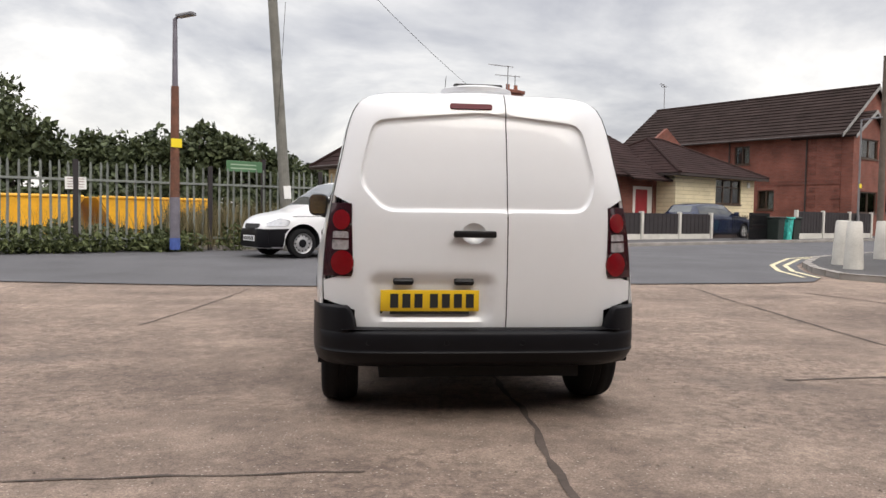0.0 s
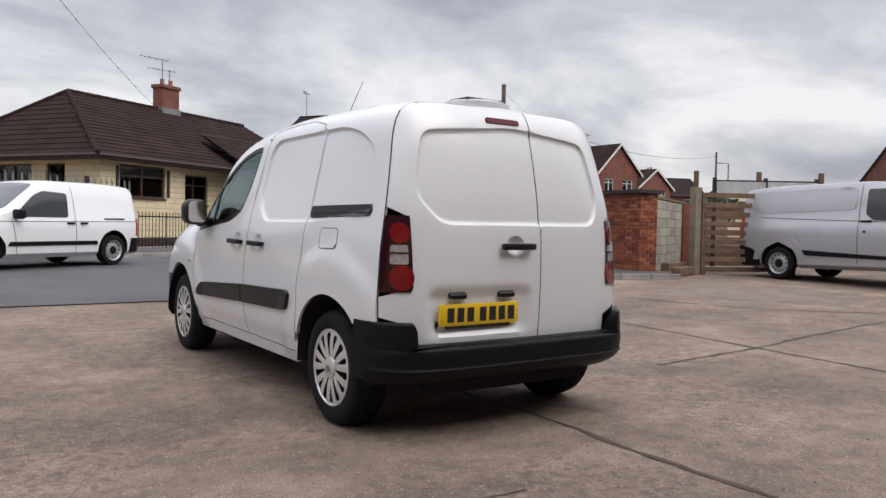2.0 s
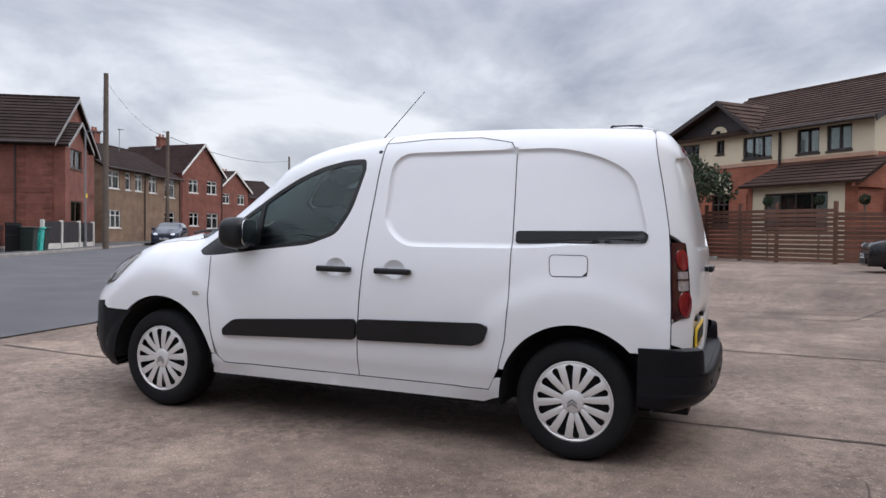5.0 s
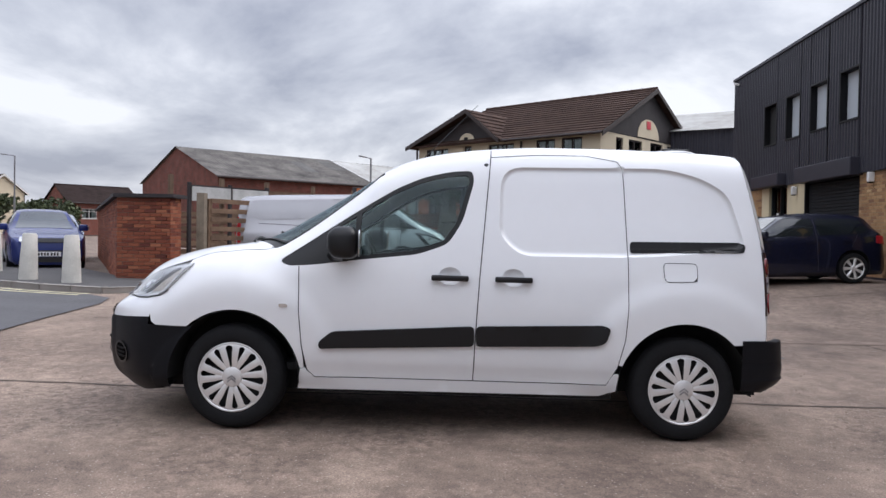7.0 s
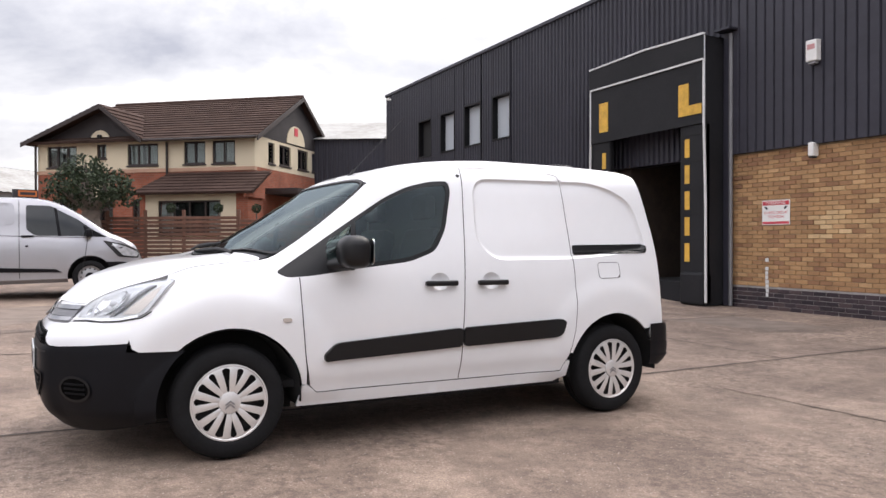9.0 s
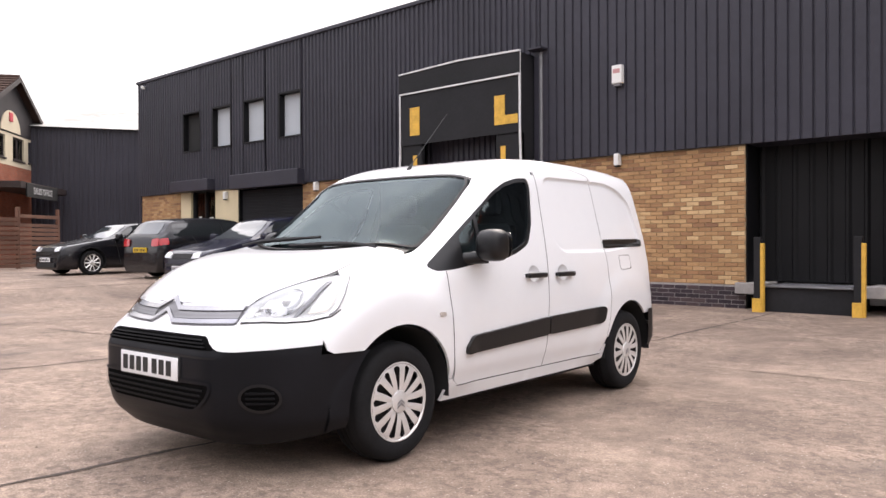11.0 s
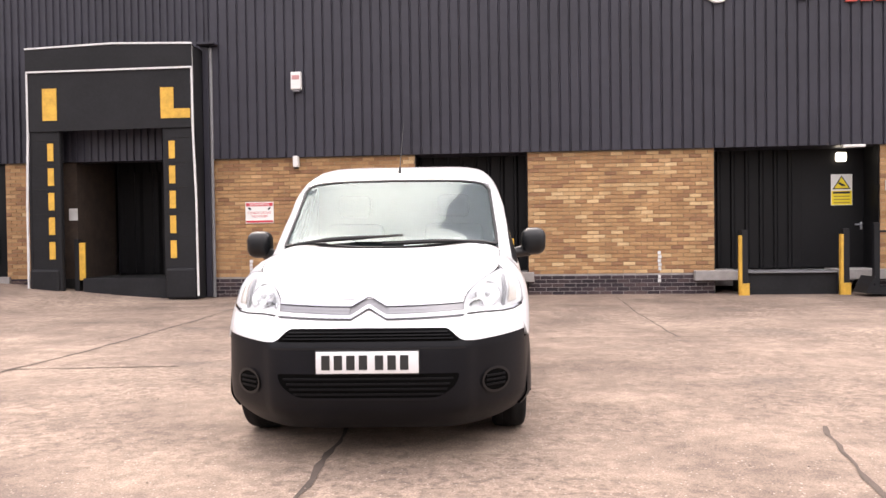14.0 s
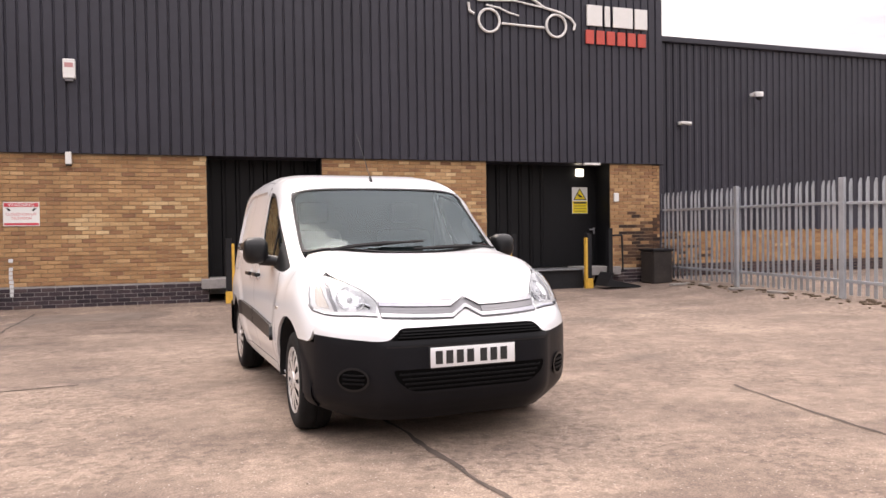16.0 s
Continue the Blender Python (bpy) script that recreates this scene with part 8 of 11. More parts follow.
def pub():
    h = thing("pub", "cream and red brick pub with a brown ribbed tile roof", "building", PUB)
    L = 11.06
    def fx(u):
        return L - u
    up = [(fx(10.22), fx(8.74), 4.15, 5.07), (fx(7.73), fx(7.26), 4.49, 5.1), (fx(6.23), fx(4.76), 4.15, 5.07), (fx(3.55), fx(2.55), 4.15, 5.1), (fx(2.23), fx(1.19), 4.15, 5.1)]
    y = 0.4
    x0, x1, y1, yr, zr = 0.35, 10.75, 8.4, 4.7, 7.6
    part("upper_wall", wall_holes(bmesh.new(), x0, x1, 4.0, 5.35, y, y + 0.25, up), M_RENDER, h)
    low = [(fx(10.0), fx(8.8), 1.3, 2.75), (fx(7.95), fx(6.95), 1.3, 2.70), (fx(6.0), fx(5.2), 1.2, 2.7)]
    part("lower_wall", wall_holes(bmesh.new(), x0, x1, 0.0, 3.85, y, y + 0.25, low), M_PUBBRICK, h)
    part("band", boxed(x0 - 0.02, x1 + 0.02, y - 0.03, y + 0.2, 3.85, 4.0), rough_mat("buff_band", (0.42, 0.26, 0.18), 0.8), h, "pale projecting band")
    for a in up:
        house_window(h, *a, y, M_FASCIA, (0.5,) if a[1] - a[0] < 1.2 else (0.33, 0.67), None, ((0.0, 0.42), (0.55, 1.0)))
    for a in low:
        house_window(h, *a, y, M_FASCIA, (0.33, 0.67), 0.7, ((0.0, 0.3), (0.7, 1.0)))
    # round-headed panel over the lower window
    a = [(fx(8.1), 2.72), (fx(6.8), 2.72), (fx(6.8), 3.0)] + [(fx(7.45) + 0.65 * math.cos(i * math.pi / 12), 3.0 + 0.62 * math.sin(i * math.pi / 12)) for i in range(1, 12)] + [(fx(8.1), 3.0)]
    part("arch_panel", prism(bmesh.new(), a, y - 0.03, y - 0.002, "y"), M_RENDER, h, "cream round-headed panel")
    side = [(1.67, 2.27, 4.25, 5.15), (2.76, 3.96, 4.28, 5.17), (4.74, 5.94, 4.28, 5.2), (6.42, 7.1, 4.3, 5.2)]
    ob = part("end_wall", turned(wall_holes(bmesh.new(), y + 0.25, y1, 4.0, 5.35, -x1, -x1 + 0.25, side), False), M_RENDER, h)
    # the end wall runs along y at the right end
    for v in ob.data.vertices:
        px, py = v.co.x, v.co.y
        v.co.x, v.co.y = -py, px
    for a in side:
        w = house_window(h, *a, -x1, M_FASCIA, (0.5,) if a[1] - a[0] > 1 else (), None, ((0, 0.5),))
        for c in w.children:
            for v in c.data.vertices:
                px, py = v.co.x, v.co.y
                v.co.x, v.co.y = -py, px
    part("end_wall_lower", boxed(x1 - 0.25, x1, y + 0.25, y1, 0, 4.0), M_PUBBRICK, h)
    part("far_wall", boxed(x0, x0 + 0.25, y + 0.25, y1, 0, 5.35), M_PUBBRICK, h)
    part("back_wall", boxed(x0 + 0.25, x1 - 0.25, y1 - 0.25, y1, 0, 5.35), M_PUBBRICK, h)
    board = rough_mat("black_stained_gable_boards", (0.026, 0.021, 0.022), 0.7, var=0.3, scale=2, fine=20)
    g = prism(bmesh.new(), [(y, 5.3), (y1, 5.3), (yr, zr - 0.1)], x1 - 0.22, x1 + 0.02, "x")
    part("gable_board", g, board, h, "dark boarded gable")
    arc = [(4.45 + 1.0 * math.cos(i * math.pi / 14), 5.35 + 0.85 * math.sin(i * math.pi / 14)) for i in range(15)]
    part("gable_arch", prism(bmesh.new(), arc, x1 + 0.02, x1 + 0.05, "x"), M_RENDER, h, "cream half-round panel")
    part("gable_plate", boxed(x1 + 0.05, x1 + 0.08, 4.25, 4.6, 5.75, 6.1), M_REDINK, h, "small red plate")
    # front gable
    gx0, gxm, gx1, gz = -0.1, fx(7.2), fx(3.9), 6.75
    gl = prism(bmesh.new(), [(0.5, 5.2), (fx(5.4), 5.2), (gxm, gz - 0.12)], y - 0.06, y + 0.15, "y")
    part("gable_board", gl, board, h, "dark boarded gable")
    arc = [(fx(7.5) + 0.5 * math.cos(i * math.pi / 12), 5.2 + 0.5 * math.sin(i * math.pi / 12)) for i in range(13)]
    part("gable_arch", prism(bmesh.new(), arc, y - 0.09, y - 0.06, "y"), M_RENDER, h, "cream half-round panel")
    part("lantern", boxed(fx(7.58), fx(7.42), y - 0.2, y - 0.09, 5.35, 5.5, 0.02), M_DARK, h)
    bm = bmesh.new()
    roof_slope(bm, (-0.05, 0, 5.2), (L, 0, 5.2), (L + 0.0, yr, zr), (1.2, yr, zr), 0.34, 0.04)
    roof_slope(bm, (L, 8.9, 5.2), (-0.05, 8.9, 5.2), (1.2, yr, zr), (L, yr, zr), 0.34, 0.04)
    roof_slope(bm, (-0.05, 8.9, 5.2), (-0.05, 0, 5.2), (1.2, yr, zr), (1.2, yr, zr), 0.34, 0.04)
    roof = part("roof", bm, M_PUBROOF, h)
    bm = bmesh.new()
    roof_slope(bm, (-0.05, 3.4, 5.2), (-0.05, -0.15, 5.2), (gxm, -0.15, gz), (gxm, 3.4, gz), 0.34, 0.04)
    roof_slope(bm, (fx(5.2), -0.15, 5.2), (fx(5.2), 3.4, 5.2), (gxm, 3.4, gz), (gxm, -0.15, gz), 0.34, 0.04)
    part("roof", bm, M_PUBROOF, h)
    ridge_tiles(roof, M_PUBROOF, ((1.2, yr, zr), (L, yr, zr)))
    bm = prism(bmesh.new(), [(-0.05, 5.02), (-0.05, 5.2), (gxm, gz), (gxm, gz - 0.2)], -0.19, -0.15, "y")
    prism(bm, [(fx(5.2), 5.02), (fx(5.2), 5.2), (gxm, gz), (gxm, gz - 0.2)], -0.19, -0.15, "y")
    prism(bm, [(0, 5.0), (0, 5.2), (yr, zr), (8.9, 5.2), (8.9, 5.0), (yr, zr - 0.2)], L, L + 0.04, "x")
    part("barge_board", bm, M_FASCIA, h)
    part("gutter", rod(bmesh.new(), (fx(5.2), -0.05, 5.15), (L, -0.05, 5.15), 0.06, n=8), M_FASCIA, h)
    part("downpipe", rod(bmesh.new(), (fx(4.3), y - 0.08, 0.1), (fx(4.3), y - 0.08, 5.1), 0.05, n=8), M_FASCIA, h)
    part("downpipe", rod(bmesh.new(), (0.3, y - 0.08, 0.1), (0.3, y - 0.08, 5.1), 0.05, n=8), M_FASCIA, h)
    # lean-to porch
    px0, px1, py = fx(4.5), fx(0.45), -0.9
    part("porch_wall", wall_holes(bmesh.new(), px0, px1, 0, 2.85, py, py + 0.25, [(fx(3.93), fx(1.14), 1.2, 2.55)]), M_RENDER, h)
    house_window(h, fx(3.93), fx(1.14), 1.2, 2.55, py, M_FASCIA, (0.25, 0.5, 0.75), None, ((0, 0.2), (0.8, 1)))
    part("porch_pier", boxed(px0 - 0.25, px0, py - 0.02, py + 0.3, 0, 2.9), M_PUBBRICK, h)
    part("porch_pier", boxed(px1, px1 + 0.5, py - 0.02, y, 0, 2.9), M_PUBBRICK, h)
    bm = bmesh.new()
    roof_slope(bm, (px0 - 0.4, py - 0.4, 2.85), (px1 + 0.9, py - 0.4, 2.85), (px1 + 0.9, y, 3.8), (px0 + 0.3, y, 3.8), 0.3, 0.035)
    part("porch_roof", bm, M_PUBROOF, h)
    part("porch_cheek", prism(bmesh.new(), [(py - 0.35, 2.65), (py - 0.35, 2.85), (y, 3.72), (y, 2.65)], px1 + 0.5, px1 + 0.6, "x"), M_PUBBRICK, h)
    # side entrance: a dark beam with a name board on a post
    part("canopy", boxed(x1, x1 + 1.5, 1.3, 6.5, 2.9, 3.15, 0.01), M_FASCIA, h)
    part("name_board", boxed(x1 + 1.5, x1 + 1.54, 1.8, 5.2, 2.6, 3.1), M_DARK, h, "dark board with pale lettering")
    sign = txt("SALES OFFICE", h, 0.34, M_WHITEMARK, (0, 0, 0))
    sign.matrix_local = pose(x1 + 1.545, 3.5, 2.85, 90, 0, 90)
    return h


pub()


def leaf_cloud(blobs, count, size, seed, up=0.25, hollow=0.35, gaps=0.0):
    """Many small bent leaf clumps in uneven lobes: (x, y, z, rx, ry, rz) each."""
    rng = np.random.default_rng(seed)
    B = np.array(blobs, float)
    vol = (B[:, 3] * B[:, 4] * B[:, 5]) ** 0.67
    pick = rng.choice(len(B), count, p=vol / vol.sum())
    d = rng.normal(size=(count, 3))
    d /= np.linalg.norm(d, axis=1)[:, None]
    r = hollow + (1 - hollow) * rng.random(count) ** 0.45
    r *= 1 + 0.16 * np.sin(d[:, 0] * 7 + pick) * np.cos(d[:, 2] * 6 + 2 * pick)
    if gaps:
        keep = (np.sin(d[:, 0] * 9 + pick * 1.7) + np.sin(d[:, 1] * 8 + pick) + np.sin(d[:, 2] * 10)) < 1.5 - gaps
        d, r, pick = d[keep], r[keep], pick[keep]
    c = B[pick, :3] + d * B[pick, 3:] * r[:, None]
    k = len(c)
    a = rng.normal(size=(k, 3)) + d * 0.4
    a /= np.linalg.norm(a, axis=1)[:, None]
    b = np.cross(a, rng.normal(size=(k, 3)))
    b /= np.linalg.norm(b, axis=1)[:, None]
    n = np.cross(a, b)
    s = (size * (0.55 + 0.9 * rng.random(k)))[:, None]
    v = np.stack([c - a * s, c + b * s * 0.6 + n * s * 0.2, c + a * s, c - b * s * 0.6 + n * s * 0.2], 1).reshape(-1, 3)
    me = bpy.data.meshes.new("leaves")
    me.from_pydata(v.tolist(), [], [(4 * i, 4 * i + 1, 4 * i + 2, 4 * i + 3) for i in range(k)])
    return me


def foliage_mat(name, base, tip, island=0.4):
    m = bpy.data.materials.new(name)
    m.use_nodes = True
    n, l = m.node_tree.nodes, m.node_tree.links
    b = n["Principled BSDF"]
    g = n.new("ShaderNodeNewGeometry")
    ramp = n.new("ShaderNodeMix"); ramp.data_type = "RGBA"
    ramp.inputs[6].default_value, ramp.inputs[7].default_value = (*base, 1), (*tip, 1)
    l.new(g.outputs["Random Per Island"], ramp.inputs[0])
    l.new(ramp.outputs[2], b.inputs["Base Color"])
    b.inputs["Roughness"].default_value = 0.6
    b.inputs["Specular IOR Level"].default_value = 0.25
    return m


M_LEAFDARK = foliage_mat("dark_tree_leaves", (0.026, 0.036, 0.017), (0.080, 0.098, 0.045))
M_LEAFPUB = foliage_mat("dusty_dark_leaves", (0.014, 0.022, 0.012), (0.05, 0.07, 0.035))
M_IVY = foliage_mat("ivy_and_weeds", (0.025, 0.035, 0.012), (0.12, 0.14, 0.055))
M_DRYGRASS = foliage_mat("dry_grass", (0.10, 0.085, 0.04), (0.24, 0.20, 0.11))
M_BARK = rough_mat("grey_brown_bark", (0.14, 0.115, 0.10), 0.9, var=0.4, scale=4, fine=25, bump=0.9)


def tree(label, m, trunk_r, trunk_h, blobs, leaves, size, seed, mat, limbs=5, group=""):
    t = thing("tree", label, "tree", m, group)
    rnd = random.Random(seed)
    bm = bmesh.new()
    p, r = Vector((0, 0, -0.2)), trunk_r * 1.5
    for i in range(6):
        q = Vector((rnd.uniform(-0.08, 0.08) * trunk_h * 0.3, rnd.uniform(-0.08, 0.08) * trunk_h * 0.3, trunk_h * (i + 1) / 6))
        r2 = trunk_r * (1.12 - 0.07 * i)
        rod(bm, p, q, r, r2, 12, False)
        p, r = q, r2
    for i in range(limbs):
        b = blobs[i % len(blobs)]
        e = Vector((b[0] + rnd.uniform(-0.3, 0.3) * b[3], b[1] + rnd.uniform(-0.3, 0.3) * b[4], b[2] + rnd.uniform(-0.2, 0.4) * b[5]))
        mid = p.lerp(e, 0.5) + Vector((rnd.uniform(-0.2, 0.2), rnd.uniform(-0.2, 0.2), 0.1))
        rod(bm, p - Vector((0, 0, 0.1)), mid, r * 0.6, r * 0.4, 8, False)
        rod(bm, mid, e, r * 0.4, r * 0.12, 8, False)
    part("trunk", bm, M_BARK, t, smooth=60)
    me = leaf_cloud(blobs, leaves, size, seed, gaps=0.45)
    me.materials.append(mat)
    c = new("crown", me); c.parent = t
    return t


tree("dark pollarded tree with a thick grey trunk beside the slatted fence", pose(25.6, 7.45, 0.36), 0.40, 2.1,
     [(0, 0, 2.9, 1.3, 1.3, 0.9), (-0.9, -0.5, 2.9, 0.7, 0.7, 0.6), (0.8, 0.7, 3.1, 0.8, 0.8, 0.6), (0.1, 0.2, 3.6, 0.8, 0.8, 0.5), (-0.3, 0.9, 2.8, 0.7, 0.7, 0.6), (0.6, -0.8, 3.0, 0.7, 0.7, 0.6), (-1.35, -0.2, 3.15, 0.35, 0.35, 0.3), (1.3, 0.1, 3.3, 0.4, 0.4, 0.35), (0.4, -1.3, 2.6, 0.4, 0.4, 0.4)], 5600, 0.066, 11, M_LEAFPUB)
bm = bmesh.new()
for i in range(60):
    a, r = random.uniform(0, math.tau), random.uniform(0.4, 1.1)
    x, y, s = 25.6 + r * math.cos(a), 7.45 + r * math.sin(a), random.uniform(0.05, 0.16)
    box(bm, x - s, x + s, y - s * 0.6, y + s * 0.6, gz(x, y) - 0.02, gz(x, y) + s * 0.8, 0.02)
tagged(part("root_stones", bm, M_KERB), "rough pale stones round the foot of the tree", "stones", kind="stuff")

# far trees behind the fence on the left and on the right horizon
def far_tree(x, y, top, wide, seed, group, leaves=4600, size=0.21):
    rnd = random.Random(seed)
    h = top - 0.4
    bl = [(0, 0, h * 0.62, wide * 0.42, wide * 0.42, h * 0.36)]
    for i in range(9):
        a = rnd.uniform(0, math.tau)
        rr = rnd.uniform(0.25, 0.55) * wide * 0.6
        bl.append((rr * math.cos(a), rr * math.sin(a), h * rnd.uniform(0.35, 0.85), wide * rnd.uniform(0.16, 0.26), wide * rnd.uniform(0.16, 0.26), h * rnd.uniform(0.10, 0.2)))
    return tree("dark green broadleaved tree beyond the fence", pose(x, y, 0.4), 0.16 + 0.02 * wide, h * 0.45, bl, leaves, size, seed, M_LEAFDARK, 6, group)


for i, (x, y, top, wide) in enumerate(((-27, 50, 10.6, 9), (-23.5, 49, 8.2, 6), (-31, 46, 9.5, 9), (-20, 52, 6.4, 6), (-17.8, 51, 6.3, 5), (-15.6, 51.6, 6.7, 5), (-12.6, 51, 6.9, 5.5), (-9.6, 51, 6.2, 5), (-7.8, 53, 5.3, 5), (-4.8, 53, 4.9, 4.5), (-35, 38, 9, 8))):
    far_tree(x, y, top, wide, 40 + i, "trees beyond the fence")
for i, (x, y, top, wide) in enumerate(((62, 52, 4.6, 6), (70, 50, 4.4, 7), (88, 60, 5.0, 8), (95, 62, 5.6, 8), (56, 48, 4.2, 4))):
    far_tree(x, y, top, wide, 70 + i, "trees on the horizon", 3000, 0.24)
# hedge of scrub behind the skips closes the view
me = leaf_cloud([(-3 - i * 2.3, 46 + 1.2 * math.sin(i), 1.4, 1.9, 1.2, 1.6 + 0.5 * math.sin(i * 2.1)) for i in range(16)], 22000, 0.18, 5)
me.materials.append(M_LEAFDARK)
tagged(new("scrub", me), "dark scrub and bushes behind the skips", "bushes", kind="stuff")

# ---- walls, fences and poles along the street ----
def rw(s, w):
    """Road frame to the plan."""
    return 2.4 + s * 0.824 - w * 0.567, 20.4 + s * 0.567 + w * 0.824


M_CONCPOST = rough_mat("whitewashed_concrete", (0.52, 0.50, 0.46), 0.9, var=0.18, scale=3, fine=40, bump=0.2)
M_DARKBOARD = rough_mat("dark_stained_boards", (0.022, 0.017, 0.019), 0.7, var=0.3, scale=4, fine=30)
M_TIMBER = rough_mat("weathered_timber", (0.15, 0.095, 0.060), 0.85, var=0.35, scale=3, fine=25, bump=0.3, rand=0.25)
M_BROWNSLAT = rough_mat("brown_stained_slats", (0.115, 0.055, 0.036), 0.8, var=0.3, scale=3, fine=25, bump=0.2, rand=0.25)
M_BLOCK = rough_mat("grey_concrete_block", (0.33, 0.31, 0.26), 0.95, var=0.28, scale=2, fine=30, bump=0.5, rand=0.18)
M_POLEWOOD = rough_mat("dark_pole_wood", (0.10, 0.078, 0.062), 0.85, var=0.35, scale=5, fine=30, bump=0.3)
M_RUST = rough_mat("rusty_brown_paint", (0.13, 0.052, 0.030), 0.7, var=0.45, scale=6, fine=40, bump=0.2)
M_BLUEPAINT = rough_mat("faded_blue_paint", (0.05, 0.09, 0.30), 0.6, var=0.3, scale=10, fine=40)
M_POLEGREY = rough_mat("grey_purple_pole_paint", (0.14, 0.13, 0.155), 0.6, var=0.3, scale=6, fine=40)
M_GREENGREY = rough_mat("grey_green_fence_paint", (0.19, 0.205, 0.19), 0.55, 0.2, var=0.25, scale=6, fine=40, rand=0.12)
M_SKIP = rough_mat("yellow_skip_paint", (0.70, 0.36, 0.015), 0.5, var=0.18, scale=2, fine=15)
M_BLUEBOX = rough_mat("blue_container_paint", (0.03, 0.07, 0.25), 0.5, var=0.15, scale=2, fine=15)


def panel_fence(stations, w, base, top, board_top=0.30):
    """White concrete posts with dark boards over pale gravel boards."""
    f = thing("panel_fence", "white concrete posts with dark board panels along the pavement", "fence", ROAD)
    for s in stations:
        part("post", boxed(s - 0.07, s + 0.07, w - 0.07, w + 0.07, 0.1, top + 0.06, 0.012), M_CONCPOST, f)
    for a, b in zip(stations, stations[1:]):
        part("gravel_board", boxed(a + 0.07, b - 0.07, w - 0.025, w + 0.025, 0.1, base + board_top, 0.006), M_CONCPOST, f)
        n = max(4, round((b - a) / 0.14))
        for i in range(n):
            x0, x1 = a + 0.08 + (b - a - 0.16) * i / n, a + 0.08 + (b - a - 0.16) * (i + 1) / n
            part("board", boxed(x0 + 0.003, x1 - 0.003, w - 0.014 - 0.008 * (i % 2), w + 0.012, base + board_top + 0.004, top, 0.004), M_DARKBOARD, f)
    return f


panel_fence([3.0, 4.65, 6.34, 8.3, 9.66, 12.0, 14.15], 2.3, 0.30, 1.38)
panel_fence([18.2, 20.55, 23.1, 25.4], 0.85, 0.35, 1.58)
# the last fence runs back to the house from its end
t = thing("gate", "black metal double gate of upright bars", "gate", ROAD)
for a, b in ((0.95, 1.96), (2.0, 2.95)):
    for z in (0.45, 1.25):
        part("rail", boxed(a, b, 2.28, 2.32, z, z + 0.04), M_DOORBLACK, t)
    for i in range(9):
        x = a + (b - a) * i / 8
        part("bar", rod(bmesh.new(), (x, 2.3, 0.4), (x, 2.3, 1.40), 0.011, n=6), M_DOORBLACK, t)
t = thing("gate", "small black metal railing gate standing open", "gate", ROAD @ pose(13.5, 0.95, 0.27, 0, 0, 3))
for z in (0.10, 0.98):
    part("rail", boxed(0, 1.15, -0.02, 0.02, z, z + 0.04), M_DOORBLACK, t)
for i in range(10):
    part("bar", rod(bmesh.new(), (1.15 * i / 9, 0, 0), (1.15 * i / 9, 0, 1.1), 0.012, n=6), M_DOORBLACK, t)
t = thing("gate", "dark metal railing gate with close bars", "gate", ROAD @ pose(14.7, 0.95, 0.27, 0, 0, 0))
for z in (0.10, 0.70, 1.10):
    part("rail", boxed(0, 1.5, -0.02, 0.02, z, z + 0.05), M_DOORBLACK, t)
for i in range(22):
    part("bar", boxed(1.5 * i / 21 - 0.014, 1.5 * i / 21 + 0.014, -0.012, 0.012, 0, 1.2), M_DOORBLACK, t)


def wheelie_bin(m, label, mat):
    t = thing("wheelie_bin", label, "bin", m, "bins by the gate")
    bm = boxed(-0.26, 0.26, -0.30, 0.30, 0.05, 0.98, 0.03)
    for v in bm.verts:
        if v.co.z < 0.4:
            v.co.x *= 0.82; v.co.y *= 0.82
    part("body", bm, mat, t)
    bm = boxed(-0.29, 0.29, -0.35, 0.33, 0.98, 1.06, 0.025)
    part("lid", bm, mat, t)
    for x in (-0.22, 0.22):
        part("bin_wheel", rod(bmesh.new(), (x - 0.03, 0.28, 0.10), (x + 0.03, 0.28, 0.10), 0.10, n=14), M_RUBBER, t)
    part("handle", rod(bmesh.new(), (-0.22, 0.36, 0.95), (0.22, 0.36, 0.95), 0.018, n=8), M_RUBBER, t)
    return t


M_BINDARK = rough_mat("dark_green_bin_plastic", (0.016, 0.024, 0.020), 0.5, var=0.2, scale=6)
M_BINTEAL = rough_mat("painted_teal_patches", (0.02, 0.13, 0.12), 0.5, var=0.9, scale=5, fine=12, tint=(0.04, 0.42, 0.36))
wheelie_bin(ROAD @ pose(16.3, 0.75, 0.27, 0, 0, 0), "dark green plastic wheelie bin", M_BINDARK)
wheelie_bin(ROAD @ pose(16.95, 0.72, 0.27, 0, 0, 4), "dark wheelie bin with teal painted patches", M_BINTEAL)
wheelie_bin(ROAD @ pose(17.6, 0.75, 0.27, 0, 0, -3), "dark green plastic wheelie bin", M_BINDARK)

# left: palisade over undergrowth
FENCE_L = [rw(-27, 2.2), rw(-18, 2.2), rw(-9, 2.2), rw(-3.2, 2.2), rw(0.6, 2.25)]
palisade(FENCE_L, 1.95, "grey-green steel palisade fence over weeds beside the pavement", M_GREENGREY, M_DARKBOARD, 0.19, 0.052, 2.9)
n = thing("notice", "small white notice tied to the palisade fence", "sign", ROAD @ pose(-9.6, 2.12, 1.72))
part("board", boxed(-0.21, 0.21, -0.012, 0, -0.13, 0.13, 0.003), M_PAPER, n)
for i in range(4):
    part("line", boxed(-0.16, 0.16, -0.014, -0.012, 0.08 - i * 0.055, 0.095 - i * 0.055), rough_mat("grey_print", (0.3, 0.2, 0.2), 0.6), n)
n = thing("sign_board", "green sign board with pale bars on a dark post", "sign", ROAD @ pose(-5.7, 2.5, 2.28))
